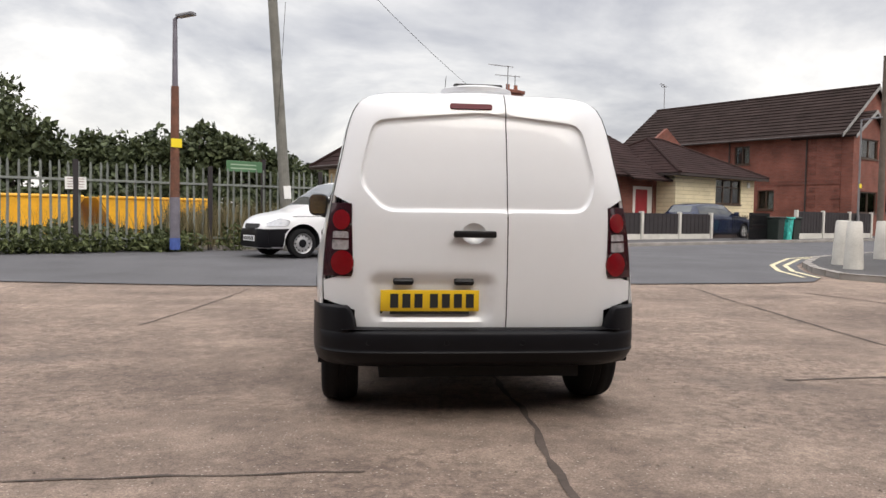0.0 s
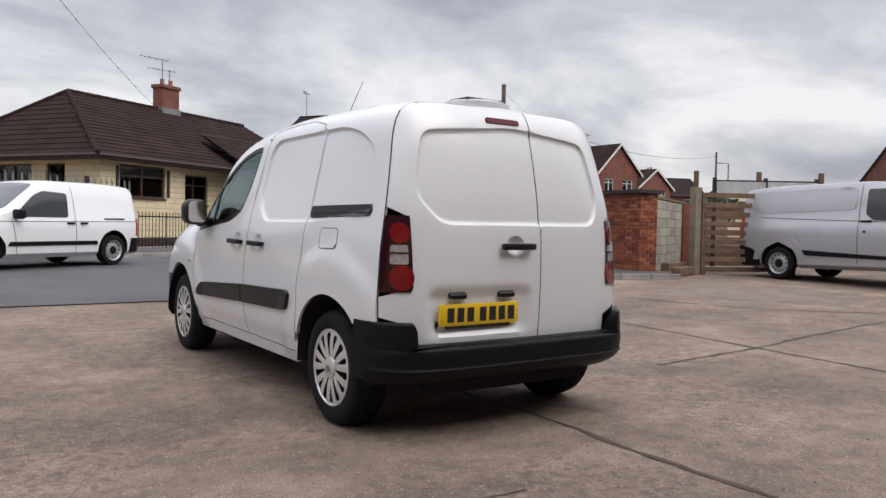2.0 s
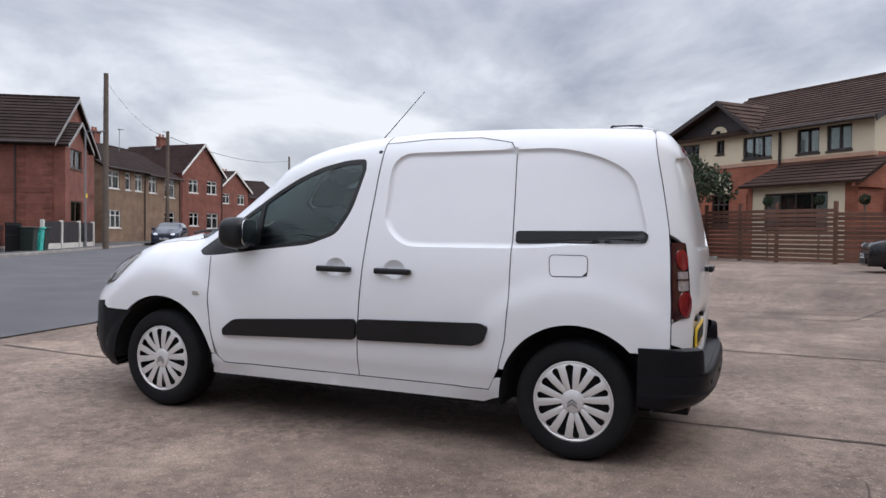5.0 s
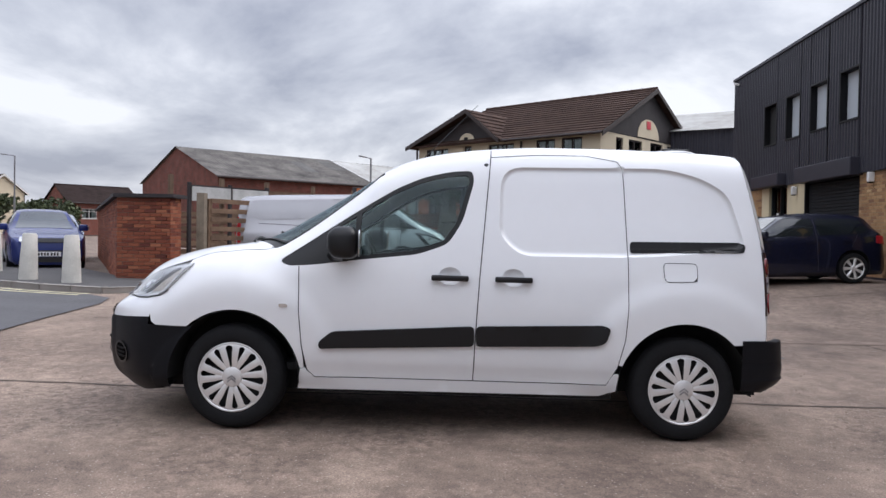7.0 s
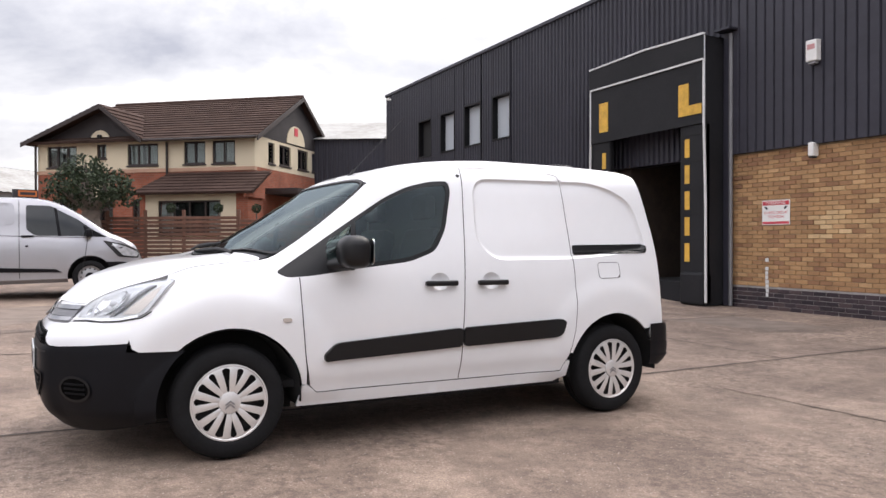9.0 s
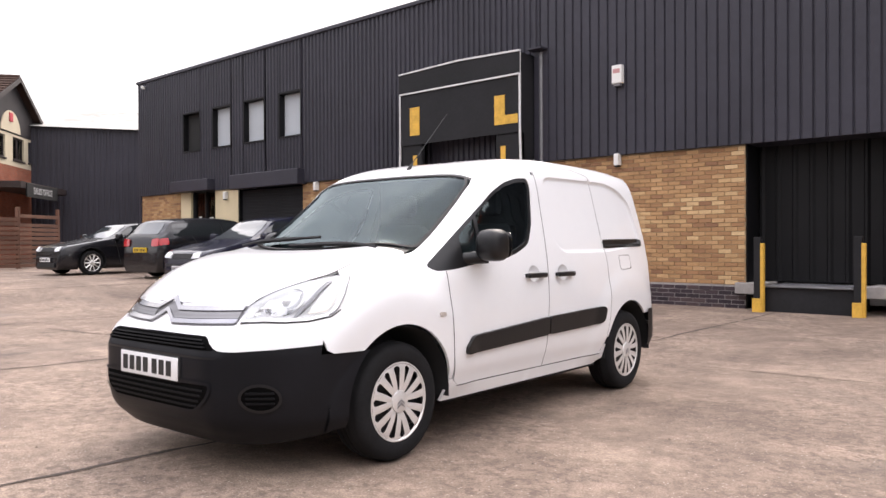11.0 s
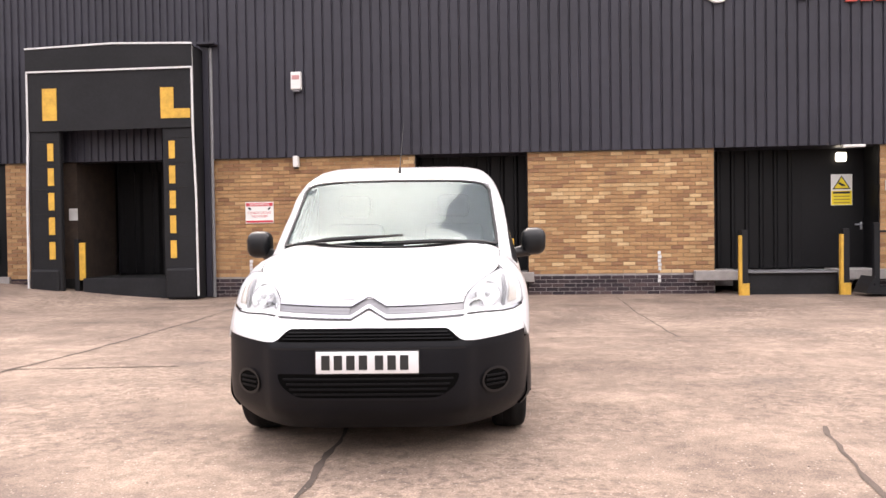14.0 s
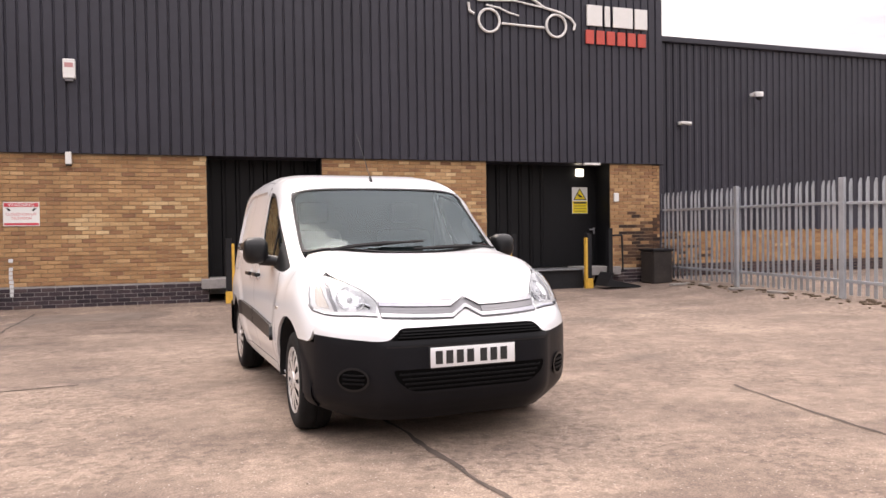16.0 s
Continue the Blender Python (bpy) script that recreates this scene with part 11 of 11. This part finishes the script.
def hatch(dx=0.0, tail=0.0, height=1.44, estate=False, wb=2.51, lamp_z=0.62, wheel_style="trim", r=0.305, body_mat=None, bumper=None, nose=0.83, over=0.80):
    """Outlines of an ordinary car: hatchback, or estate with a long roof."""
    h = height - 1.44
    f = wb + nose
    back = [(-over, 0.62), (-over + 0.03, 0.90), (-over + 0.10, 1.02 + h * 0.5), (-over + 0.22, 1.14 + h), (-0.30 if not estate else -over + 0.45, 1.36 + h)]
    c = wb - 1.25
    top = back + [(0.15 if not estate else 0.0, 1.42 + h), (0.7, 1.44 + h), (c, 1.39 + h), (c + 0.40, 1.16 + h * 0.7), (c + 0.80, 0.98 + h * 0.4), (c + 0.98, 0.94 + h * 0.3), (f - 0.40, 0.83 + h * 0.3), (f - 0.14, 0.77 + h * 0.2), (f - 0.04, 0.68 + h * 0.2), (f, 0.42)]
    bm = bumper or body_mat
    return dict(top=top, half=[(-over, 0.66), (-over + 0.15, 0.78), (0, 0.86), (wb - 0.4, 0.87), (wb + 0.25, 0.85), (f - 0.25, 0.80), (f - 0.08, 0.71), (f, 0.60)],
        belt=[(-over, 0.92 + h * 0.4), (0, 0.95 + h * 0.4), (c + 0.7, 0.90 + h * 0.3), (f - 0.4, 0.78 + h * 0.2), (f - 0.05, 0.64 + h * 0.2), (f, 0.40)], lean=0.42, floor=0.16, r=r, wb=wb, arch=r + 0.055, mirror=(c + 0.52, 0.95 + h * 0.4), wheel=wheel_style, mirror_mat=body_mat, handle_mat=body_mat,
        panels=[("windscreen", "T", [(-0.50, c + 0.08), (0.50, c + 0.08), (0.66, c + 0.76), (-0.66, c + 0.76)], M_GLASSPALE, 0.006, 0.08),
                ("side_window", "LR", [(c - 0.52, 1.32 + h), (c - 0.02, 1.33 + h), (c + 0.30, 1.16 + h * 0.7), (c + 0.54, 0.98 + h * 0.4), (c - 0.52, 0.98 + h * 0.4)], M_GLASSDARK, 0.005, 0.05),
                ("side_window", "LR", [(-0.22 if not estate else -over + 0.42, 1.27 + h), (c - 0.60, 1.32 + h), (c - 0.60, 0.98 + h * 0.4), (-0.34 if not estate else -over + 0.36, 1.00 + h * 0.4)], M_GLASSDARK, 0.005, 0.07),
                ("rear_window", "B", [(-0.52, 1.04 + h), (0.52, 1.04 + h), (0.46, 1.30 + h), (-0.46, 1.30 + h)], M_GLASSPALE, 0.006, 0.05),
                ("headlamp", "F", [(0.36, lamp_z), (0.62, lamp_z + 0.02), (0.60, lamp_z + 0.13), (0.38, lamp_z + 0.11)], M_LAMP, 0.016, 0.03),
                ("headlamp", "F", [(-0.62, lamp_z + 0.02), (-0.36, lamp_z), (-0.38, lamp_z + 0.11), (-0.60, lamp_z + 0.13)], M_LAMP, 0.016, 0.03),
                ("grille", "F", [(-0.32, lamp_z + 0.01), (0.32, lamp_z + 0.01), (0.34, lamp_z + 0.10), (-0.34, lamp_z + 0.10)], M_SEAL, 0.012, 0.02),
                ("lower_grille", "F", [(-0.44, 0.22), (0.44, 0.22), (0.44, 0.34), (-0.44, 0.34)], M_SEAL, 0.012, 0.02),
                ("tail_lamp", "B", [(0.44, 0.76), (0.68, 0.76), (0.68, 0.94), (0.44, 0.92)], M_TAIL, 0.016, 0.03),
                ("tail_lamp", "B", [(-0.68, 0.76), (-0.44, 0.76), (-0.44, 0.92), (-0.68, 0.94)], M_TAIL, 0.016, 0.03),
                ("tail_lamp", "LR", [(-over + 0.04, 0.78), (-over + 0.24, 0.80), (-over + 0.22, 0.95), (-over + 0.05, 0.93)], M_TAIL, 0.012, 0.03),
                ("bumper_strip", "F", [(-0.56, 0.46), (0.56, 0.46), (0.56, 0.50), (-0.56, 0.50)], M_SEAL, 0.014, 0.01)],
        lines=[[(c - 0.56, 1.30 + h), (c - 0.58, 0.28)], [(c + 0.62, 0.92 + h * 0.3), (c + 0.52, 0.55), (c + 0.44, 0.26)], [(-0.10, 0.98 + h * 0.4), (0.05, 0.72)]], handles=[(c - 0.44, 0.85 + h * 0.3, 0.17), (0.12, 0.86 + h * 0.3, 0.15)],
        plate=[("F", -0.26, 0.26, 0.36), ("B", -0.26, 0.26, 0.62 if estate else 0.45)])


P_NAVY = car_paint("dark_navy_car_paint", (0.006, 0.007, 0.020))
P_BLACK = car_paint("black_car_paint", (0.006, 0.006, 0.008))
P_BLUE = car_paint("blue_car_paint", (0.012, 0.022, 0.12), 0.2)
P_SILVER = car_paint("silver_car_paint", (0.30, 0.32, 0.35), 0.5)
P_DARKBLUE = car_paint("dark_blue_car_paint", (0.015, 0.022, 0.05), 0.2)
vehicle(on_ground(11.5, -1.42, 93.7), "car", "dark navy hatchback parked by the warehouse wall", "car", P_NAVY, hatch(body_mat=P_NAVY, wb=2.55, nose=0.78, over=0.72))
vehicle(on_ground(13.75, 0.66, -84), "car", "black estate car parked tail out by the shutter", "car", P_BLACK, hatch(body_mat=P_BLACK, estate=True, wb=2.60, nose=0.62, over=0.95, wheel_style="alloy", lamp_z=0.6))
vehicle(on_ground(17.9, -1.35, 95), "car", "black saloon with alloy wheels parked nose out", "car", P_BLACK, hatch(body_mat=P_BLACK, wb=2.75, height=1.40, wheel_style="alloy", r=0.32, nose=0.78, over=0.85))
vehicle(on_ground(15.35, 18.25, 214.5, 0.012), "car", "blue hatchback parked facing along the road", "car", P_BLUE, hatch(body_mat=P_BLUE, wb=2.70, height=1.52, lamp_z=0.68, wheel_style="alloy"))
vehicle(on_ground(20.1, 20.65, 212, 0.012), "car", "silver-grey car parked behind the blue hatchback", "car", P_SILVER, hatch(body_mat=P_SILVER, wb=2.6, height=1.5, lamp_z=0.66))
vehicle(on_ground(25.2, 24.2, 212, 0.012), "car", "dark grey car parked along the road", "car", P_DARKBLUE, hatch(body_mat=P_DARKBLUE, wb=2.6, height=1.48))
vehicle(on_ground(19.6, 9.3, 124), "car", "black estate with roof rails parked tail out", "car", P_BLACK, hatch(body_mat=P_BLACK, wb=2.6, height=1.55, estate=True, over=0.80, wheel_style="alloy", r=0.32))
vehicle(on_ground(19.2, 11.0, -57), "car", "black car with pale headlamps parked nose out", "car", P_BLACK, hatch(body_mat=P_BLACK, wb=2.6, height=1.36, lamp_z=0.60, wheel_style="alloy"))
vehicle(ROAD @ pose(14.2, 3.3, 0.40, 0, 0, 0), "car", "dark blue estate car on the bungalow drive", "car", P_DARKBLUE, hatch(body_mat=P_DARKBLUE, wb=2.7, height=1.46, estate=True, over=0.9))
x, y = rw(36, -1.2)
vehicle(on_ground(x, y, 214.5, 0.012), "car", "dark hatchback parked far along the road", "car", P_DARKBLUE, hatch(body_mat=P_DARKBLUE, wb=2.5))


so = thing("roof_sign", "small orange sign box with a dark bar on the grey van", "sign", pose(13.98, 9.03, 2.17, 0, 0, -70))
part("foot", boxed(-0.18, 0.18, -0.04, 0.04, 0, 0.09, 0.01), M_DARKBOARD, so)
part("case", boxed(-0.25, 0.25, -0.05, 0.05, 0.08, 0.26, 0.012), M_DARKBOARD, so)
part("face", boxed(-0.16, 0.22, -0.056, -0.051, 0.105, 0.235), rough_mat("orange_sign_face", (0.42, 0.11, 0.02), 0.5, var=0.1), so, "orange face")
part("bar", boxed(-0.12, 0.18, -0.060, -0.057, 0.14, 0.20), M_DARKBOARD, so)

# ---- slab joints and cracks in the yard ----
def crack(pts, width, seed, wander=0.03):
    rnd = random.Random(seed)
    fine = resample(pts, 0.12)
    left, right, off = [], [], 0.0
    for i, (x, y) in enumerate(fine):
        a, b = fine[max(0, i - 1)], fine[min(len(fine) - 1, i + 1)]
        d = Vector((b[0] - a[0], b[1] - a[1])).normalized()
        off = off * 0.8 + rnd.uniform(-wander, wander) * 0.5
        w = width * rnd.uniform(0.35, 1.35)
        left.append((x - d.y * (off + w), y + d.x * (off + w)))
        right.append((x - d.y * (off - w), y + d.x * (off - w)))
    return left, right


JOINTS = [([(0.62, -2.2), (0.64, 1.5), (0.66, 4.2), (0.45, 7.8), (0.32, 10.3)], 0.020), ([(4.0, -1.6), (4.05, 3.0), (4.2, 6.5), (4.18, 10.8)], 0.022),
          ([(2.6, 5.15), (3.7, 5.28), (5.4, 5.6), (7.65, 5.97)], 0.020), ([(0.68, 1.58), (2.6, 1.47), (4.0, 1.45)], 0.014), ([(-0.2, 3.32), (-2.7, 3.2), (-3.4, 3.2)], 0.010),
          ([(5.6, 10.3), (6.5, 8.6), (7.4, 7.3), (8.75, 6.3), (8.72, 4.0), (8.82, 2.2), (8.9, 1.2)], 0.022), ([(9.3, 0.3), (9.4, -1.8)], 0.020), ([(14.3, 5.6), (13.4, 3.8), (12.5, 1.9)], 0.030),
          ([(7.95, 4.9), (7.85, 3.0), (9.6, 2.4)], 0.020), ([(-2.45, 7.4), (-2.2, 8.5), (-1.95, 10.2)], 0.016), ([(-2.5, -2.0), (-2.45, 1.0), (-2.5, 3.2)], 0.012),
          ([(8.9, 6.3), (12.4, 6.8), (17.0, 7.2)], 0.022), ([(12.6, 2.0), (9.2, 2.3)], 0.018)]
for i, (pts, w) in enumerate(JOINTS):
    l, r = crack(pts, w, i)
    structure("slab_joint", strip_between(bmesh.new(), l, r, 0.004), M_JOINT, "dark dirt-filled joint between concrete slabs", "joint")
# patched asphalt repairs near the grey van
M_PATCH = rough_mat("worn_grey_patch", (0.165, 0.128, 0.104), 0.9, var=0.35, scale=3, fine=45, bump=0.5)
for k, (pts) in enumerate(([(7.0, 9.4), (9.6, 10.4), (11.2, 8.2), (8.8, 7.2)], [(9.2, 7.1), (11.5, 8.0), (12.6, 6.2), (10.2, 5.4)], [(2.3, -0.2), (4.2, 0.0), (4.0, -1.2), (2.2, -1.3)])):
    cx, cy = sum(p[0] for p in pts) / 4, sum(p[1] for p in pts) / 4
    rnd = random.Random(k)
    ring = resample(pts + [pts[0]], 0.25)[:-1]
    ring = [(x + rnd.uniform(-0.08, 0.08), y + rnd.uniform(-0.08, 0.08)) for x, y in ring]
    bm = bmesh.new()
    rings = [[bm.verts.new((cx + (x - cx) * f, cy + (y - cy) * f, gz(cx + (x - cx) * f, cy + (y - cy) * f) + 0.003)) for x, y in ring] for f in (1.0, 0.66, 0.33)]
    n = len(ring)
    for a, b in zip(rings, rings[1:]):
        for i in range(n):
            bm.faces.new((a[i], a[(i + 1) % n], b[(i + 1) % n], b[i]))
    bm.faces.new(rings[-1])
    structure("patch", bm, M_PATCH, "worn grey repair patch in the concrete", "patch")
# grit and small stones
bm = bmesh.new()
rnd = random.Random(21)
vs, fs = [], []
for i in range(2600):
    x, y = rnd.uniform(-8, 9), rnd.uniform(-2.4, 10.3)
    s = rnd.choice((0.004, 0.005, 0.007, 0.010))
    z = gz(x, y)
    a = rnd.uniform(0, math.tau)
    k = len(vs)
    for t in range(4):
        vs.append((x + s * math.cos(a + t * math.pi / 2) * rnd.uniform(0.7, 1.3), y + s * math.sin(a + t * math.pi / 2) * rnd.uniform(0.7, 1.3), z - 0.001))
    vs.append((x, y, z + s * 0.9))
    fs += [(k, k + 1, k + 4), (k + 1, k + 2, k + 4), (k + 2, k + 3, k + 4), (k + 3, k, k + 4)]
me = bpy.data.meshes.new("grit"); me.from_pydata(vs, [], fs); me.materials.append(M_PATCH)
tagged(new("grit", me), "scattered grit and small stones on the yard", "grit", kind="stuff")
bm.free()

# ---- brick faces ----
def piece_mat(name, stops, island, rough=0.85, bump=0.3, spec=0.3):
    """Single pieces, each with a colour of its own out of a range, and grain."""
    m = bpy.data.materials.new(name)
    m.use_nodes = True
    n, l = m.node_tree.nodes, m.node_tree.links
    b = n["Principled BSDF"]
    b.inputs["Roughness"].default_value, b.inputs["Specular IOR Level"].default_value = rough, spec
    src = n.new("ShaderNodeNewGeometry").outputs["Random Per Island"] if island else n.new("ShaderNodeObjectInfo").outputs["Random"]
    ramp = n.new("ShaderNodeValToRGB")
    c = ramp.color_ramp
    c.elements[0].position, c.elements[0].color = stops[0][0], (*stops[0][1], 1)
    c.elements[1].position, c.elements[1].color = stops[-1][0], (*stops[-1][1], 1)
    for p, col in stops[1:-1]:
        c.elements.new(p).color = (*col, 1)
    l.new(src, ramp.inputs[0])
    tc = n.new("ShaderNodeTexCoord")
    big, fine = n.new("ShaderNodeTexNoise"), n.new("ShaderNodeTexNoise")
    big.inputs["Scale"].default_value, big.inputs["Detail"].default_value = 3.0, 5
    fine.inputs["Scale"].default_value, fine.inputs["Detail"].default_value = 60.0, 4
    l.new(tc.outputs["Object"], big.inputs[0]); l.new(tc.outputs["Object"], fine.inputs[0])
    s = n.new("ShaderNodeMath"); l.new(big.outputs["Fac"], s.inputs[0]); l.new(fine.outputs["Fac"], s.inputs[1])
    mr = n.new("ShaderNodeMapRange"); mr.inputs[1].default_value, mr.inputs[2].default_value, mr.inputs[3].default_value, mr.inputs[4].default_value = 0.6, 1.4, 0.72, 1.28
    l.new(s.outputs[0], mr.inputs[0])
    mul = n.new("ShaderNodeMix"); mul.data_type = "RGBA"; mul.blend_type = "MULTIPLY"; mul.inputs[0].default_value = 1.0
    l.new(ramp.outputs[0], mul.inputs[6]); l.new(mr.outputs[0], mul.inputs[7])
    l.new(mul.outputs[2], b.inputs["Base Color"])
    bp = n.new("ShaderNodeBump"); bp.inputs["Strength"].default_value, bp.inputs["Distance"].default_value = bump, 0.006
    l.new(fine.outputs["Fac"], bp.inputs["Height"]); l.new(bp.outputs[0], b.inputs["Normal"])
    return m


BUFF = [(0.0, (0.236, 0.124, 0.071)), (0.2, (0.307, 0.169, 0.087)), (0.5, (0.354, 0.205, 0.101)), (0.85, (0.407, 0.243, 0.120)), (1.0, (0.472, 0.297, 0.156))]
PALE = [(0.0, (0.402, 0.247, 0.123)), (0.4, (0.483, 0.316, 0.163)), (1.0, (0.598, 0.425, 0.241))]
DARKB = [(0.0, (0.026, 0.020, 0.025)), (0.6, (0.050, 0.036, 0.042)), (1.0, (0.085, 0.058, 0.058))]
SOOT = [(0.0, (0.035, 0.022, 0.018)), (0.5, (0.085, 0.048, 0.032)), (1.0, (0.17, 0.095, 0.055))]
CORNB = [(0.0, (0.10, 0.030, 0.022)), (0.35, (0.19, 0.055, 0.032)), (0.75, (0.25, 0.080, 0.042)), (1.0, (0.31, 0.12, 0.065))]
FACES = {k: (piece_mat(k + "_brick", v, False), piece_mat(k + "_brick_rest", v, True)) for k, v in (("buff_wall", BUFF), ("cleaned_wall", PALE), ("dark_plinth", DARKB), ("sooted_wall", SOOT), ("corner_wall", CORNB))}


def brick_face(owner, m, length, z0, z1, kind, single, seed, deep=0.012, ln=0.215, hi=0.065, gap=0.010):
    """Bricks in running bond on the face y=0 (looking towards -y) of the frame m: single ones inside the stretch given, the rest joined."""
    rnd = random.Random(seed)
    rest, shared = {}, {}
    row, z = 0, z0
    while z + hi <= z1 + 0.03:
        h = min(hi, z1 - z)
        x = -(ln + gap) / 2 if row % 2 else 0.0
        while x < length - 0.02 and h > 0.02:
            a, b = max(0.0, x), min(length, x + ln)
            if b - a > 0.03:
                k = kind((a + b) / 2, z + h / 2, rnd)
                y = rnd.uniform(-0.003, 0.002)
                if single[0] <= (a + b) / 2 < single[1]:
                    key = (k, round(b - a, 3), round(h, 3))
                    if key not in shared:
                        shared[key] = mesh_from("brick", boxed(0, b - a, -deep, 0.04, 0, h, 0.004, seg=1), FACES[k][0])
                    ob = new("brick", shared[key]); ob.parent = owner
                    ob.matrix_local = m @ pose(a, y, z)
                else:
                    v, f = rest.setdefault(k, ([], []))
                    i = len(v)
                    e = 0.004
                    for dx0, dx1, yy, dz0, dz1 in ((a, b, 0.04, z, z + h), (a, b, -deep + e + y, z, z + h), (a + e, b - e, -deep + y, z + e, z + h - e)):
                        v += [m @ Vector(p) for p in ((dx0, yy, dz0), (dx1, yy, dz0), (dx1, yy, dz1), (dx0, yy, dz1))]
                    for q in (0, 4):
                        for s in range(4):
                            f.append((i + q + s, i + q + (s + 1) % 4, i + q + 4 + (s + 1) % 4, i + q + 4 + s))
                    f.append((i + 8, i + 9, i + 10, i + 11))
            x += ln + gap
        z += hi + gap
        row += 1
    for k, (v, f) in rest.items():
        me = bpy.data.meshes.new("bricks")
        me.from_pydata([tuple(p) for p in v], [], f)
        me.materials.append(FACES[k][1])
        ob = new("brickwork", me); ob.parent = owner
        tagged(ob, "", kind="stuff")


WALL = bpy.data.objects["wall_north"]


def wall_kind(x_right):
    """The wall face is built from its right end (+x) towards -x as one looks at it."""
    def f(u, z, rnd):
        x = x_right - u
        if z < PLINTH:
            return "dark_plinth"
        if x < -7.7 and z < 1.75 and rnd.random() < 0.95 - 0.8 * abs(z - 0.8) - 0.3 * abs(x + 8.2):
            return "sooted_wall"
        p = 0.01
        if 1.45 < x < 3.7 and 1.25 < z < 2.15 and math.sin(z * 9 + x * 2) > -0.2:
            p = 0.6
        if -3.4 < x < -1.3 and 1.55 < z < 2.2 and math.sin(z * 11 + x) > 0.1:
            p = 0.6
        if -4.44 < x < -0.95:
            p = max(p, 0.12 + 0.30 * max(0.0, math.sin(x * 2.3 + 0.6) * math.sin(z * 3.1 + x)))
        for edge in (-0.95, -4.44, 1.23):
            if abs(x - edge) < 0.40:
                p = max(p, 0.16)
        return "cleaned_wall" if rnd.random() < p else "buff_wall"
    return f


for i, (a, b) in enumerate(SPANS_BRICK):
    # facing +y: the frame is turned half round, so that its x runs towards -x
    m = pose(b, WY - 0.012, 0, 0, 0, 180)
    base = 0.10 if b < 6 else 0.30
    single = (0.0, 0.85) if i == 1 else (b - 1.23 - 0.85, b - 1.23 + 0.01) if i == 2 else (9, 9)
    brick_face(WALL, m, b - a, base, PLINTH if base < 0.3 else 0.5, wall_kind(b), single, 30 + i)
    brick_face(WALL, m, b - a, PLINTH + 0.005, BRICK_TOP, wall_kind(b), single, 50 + i)
FARW = bpy.data.objects["wall_north_far"]
brick_face(FARW, pose(21.85, WY - 0.012, 0, 0, 0, 180), 2.55, 0.3, BRICK_TOP, wall_kind(21.85), (9, 9), 80)
ANX = bpy.data.objects["annex_brick"]
brick_face(ANX, pose(-8.83, -3.31, 0, 0, 0, 180), 8.0, 0.15, 1.32, wall_kind(-8.83), (9, 9), 81)
# pale joints of the plinth: a thin grey mortar face just behind the dark bricks
for i, (a, b) in enumerate(SPANS_BRICK):
    if b < 6:
        structure("plinth_mortar", boxed(a, b, WY - 0.0115, WY - 0.0085, 0.08, PLINTH), M_MORTAR_GREY, "pale mortar of the dark plinth", "wall")
# flaking white paint strips
for x in (4.52, -3.42):
    t = thing("paint_strip", "flaking white painted strip on the brickwork", "paint mark", pose(x, WY + 0.004, 0.33))
    rnd = random.Random(int(x * 10))
    for k in range(9):
        if rnd.random() < 0.9:
            part("flake", boxed(-0.03 + rnd.uniform(-0.008, 0.008), 0.03 + rnd.uniform(-0.008, 0.008), 0, 0.003, k * 0.075, k * 0.075 + 0.064), M_WHITEMARK, t)


def corner_kind(u, z, rnd):
    return "corner_wall"


brick_face(PILLAR, pose(9.745, 13.25, 0, 0, 0, -90), 1.07, 0.20, 1.93, corner_kind, (0, 9), 90)
brick_face(PILLAR, pose(9.745, 12.175, 0, 0, 0, 0), 0.51, 0.20, 1.93, corner_kind, (0, 9), 91)
ln = math.hypot(22.5 - 9.74, 20.28 - 13.25)
brick_face(PILLAR, pose(22.5, 20.28, 0, 0, 0, 180 + math.degrees(math.atan2(20.28 - 13.25, 22.5 - 9.74))), ln, 0.20, 1.93, corner_kind, (ln - 0.9, ln), 92)
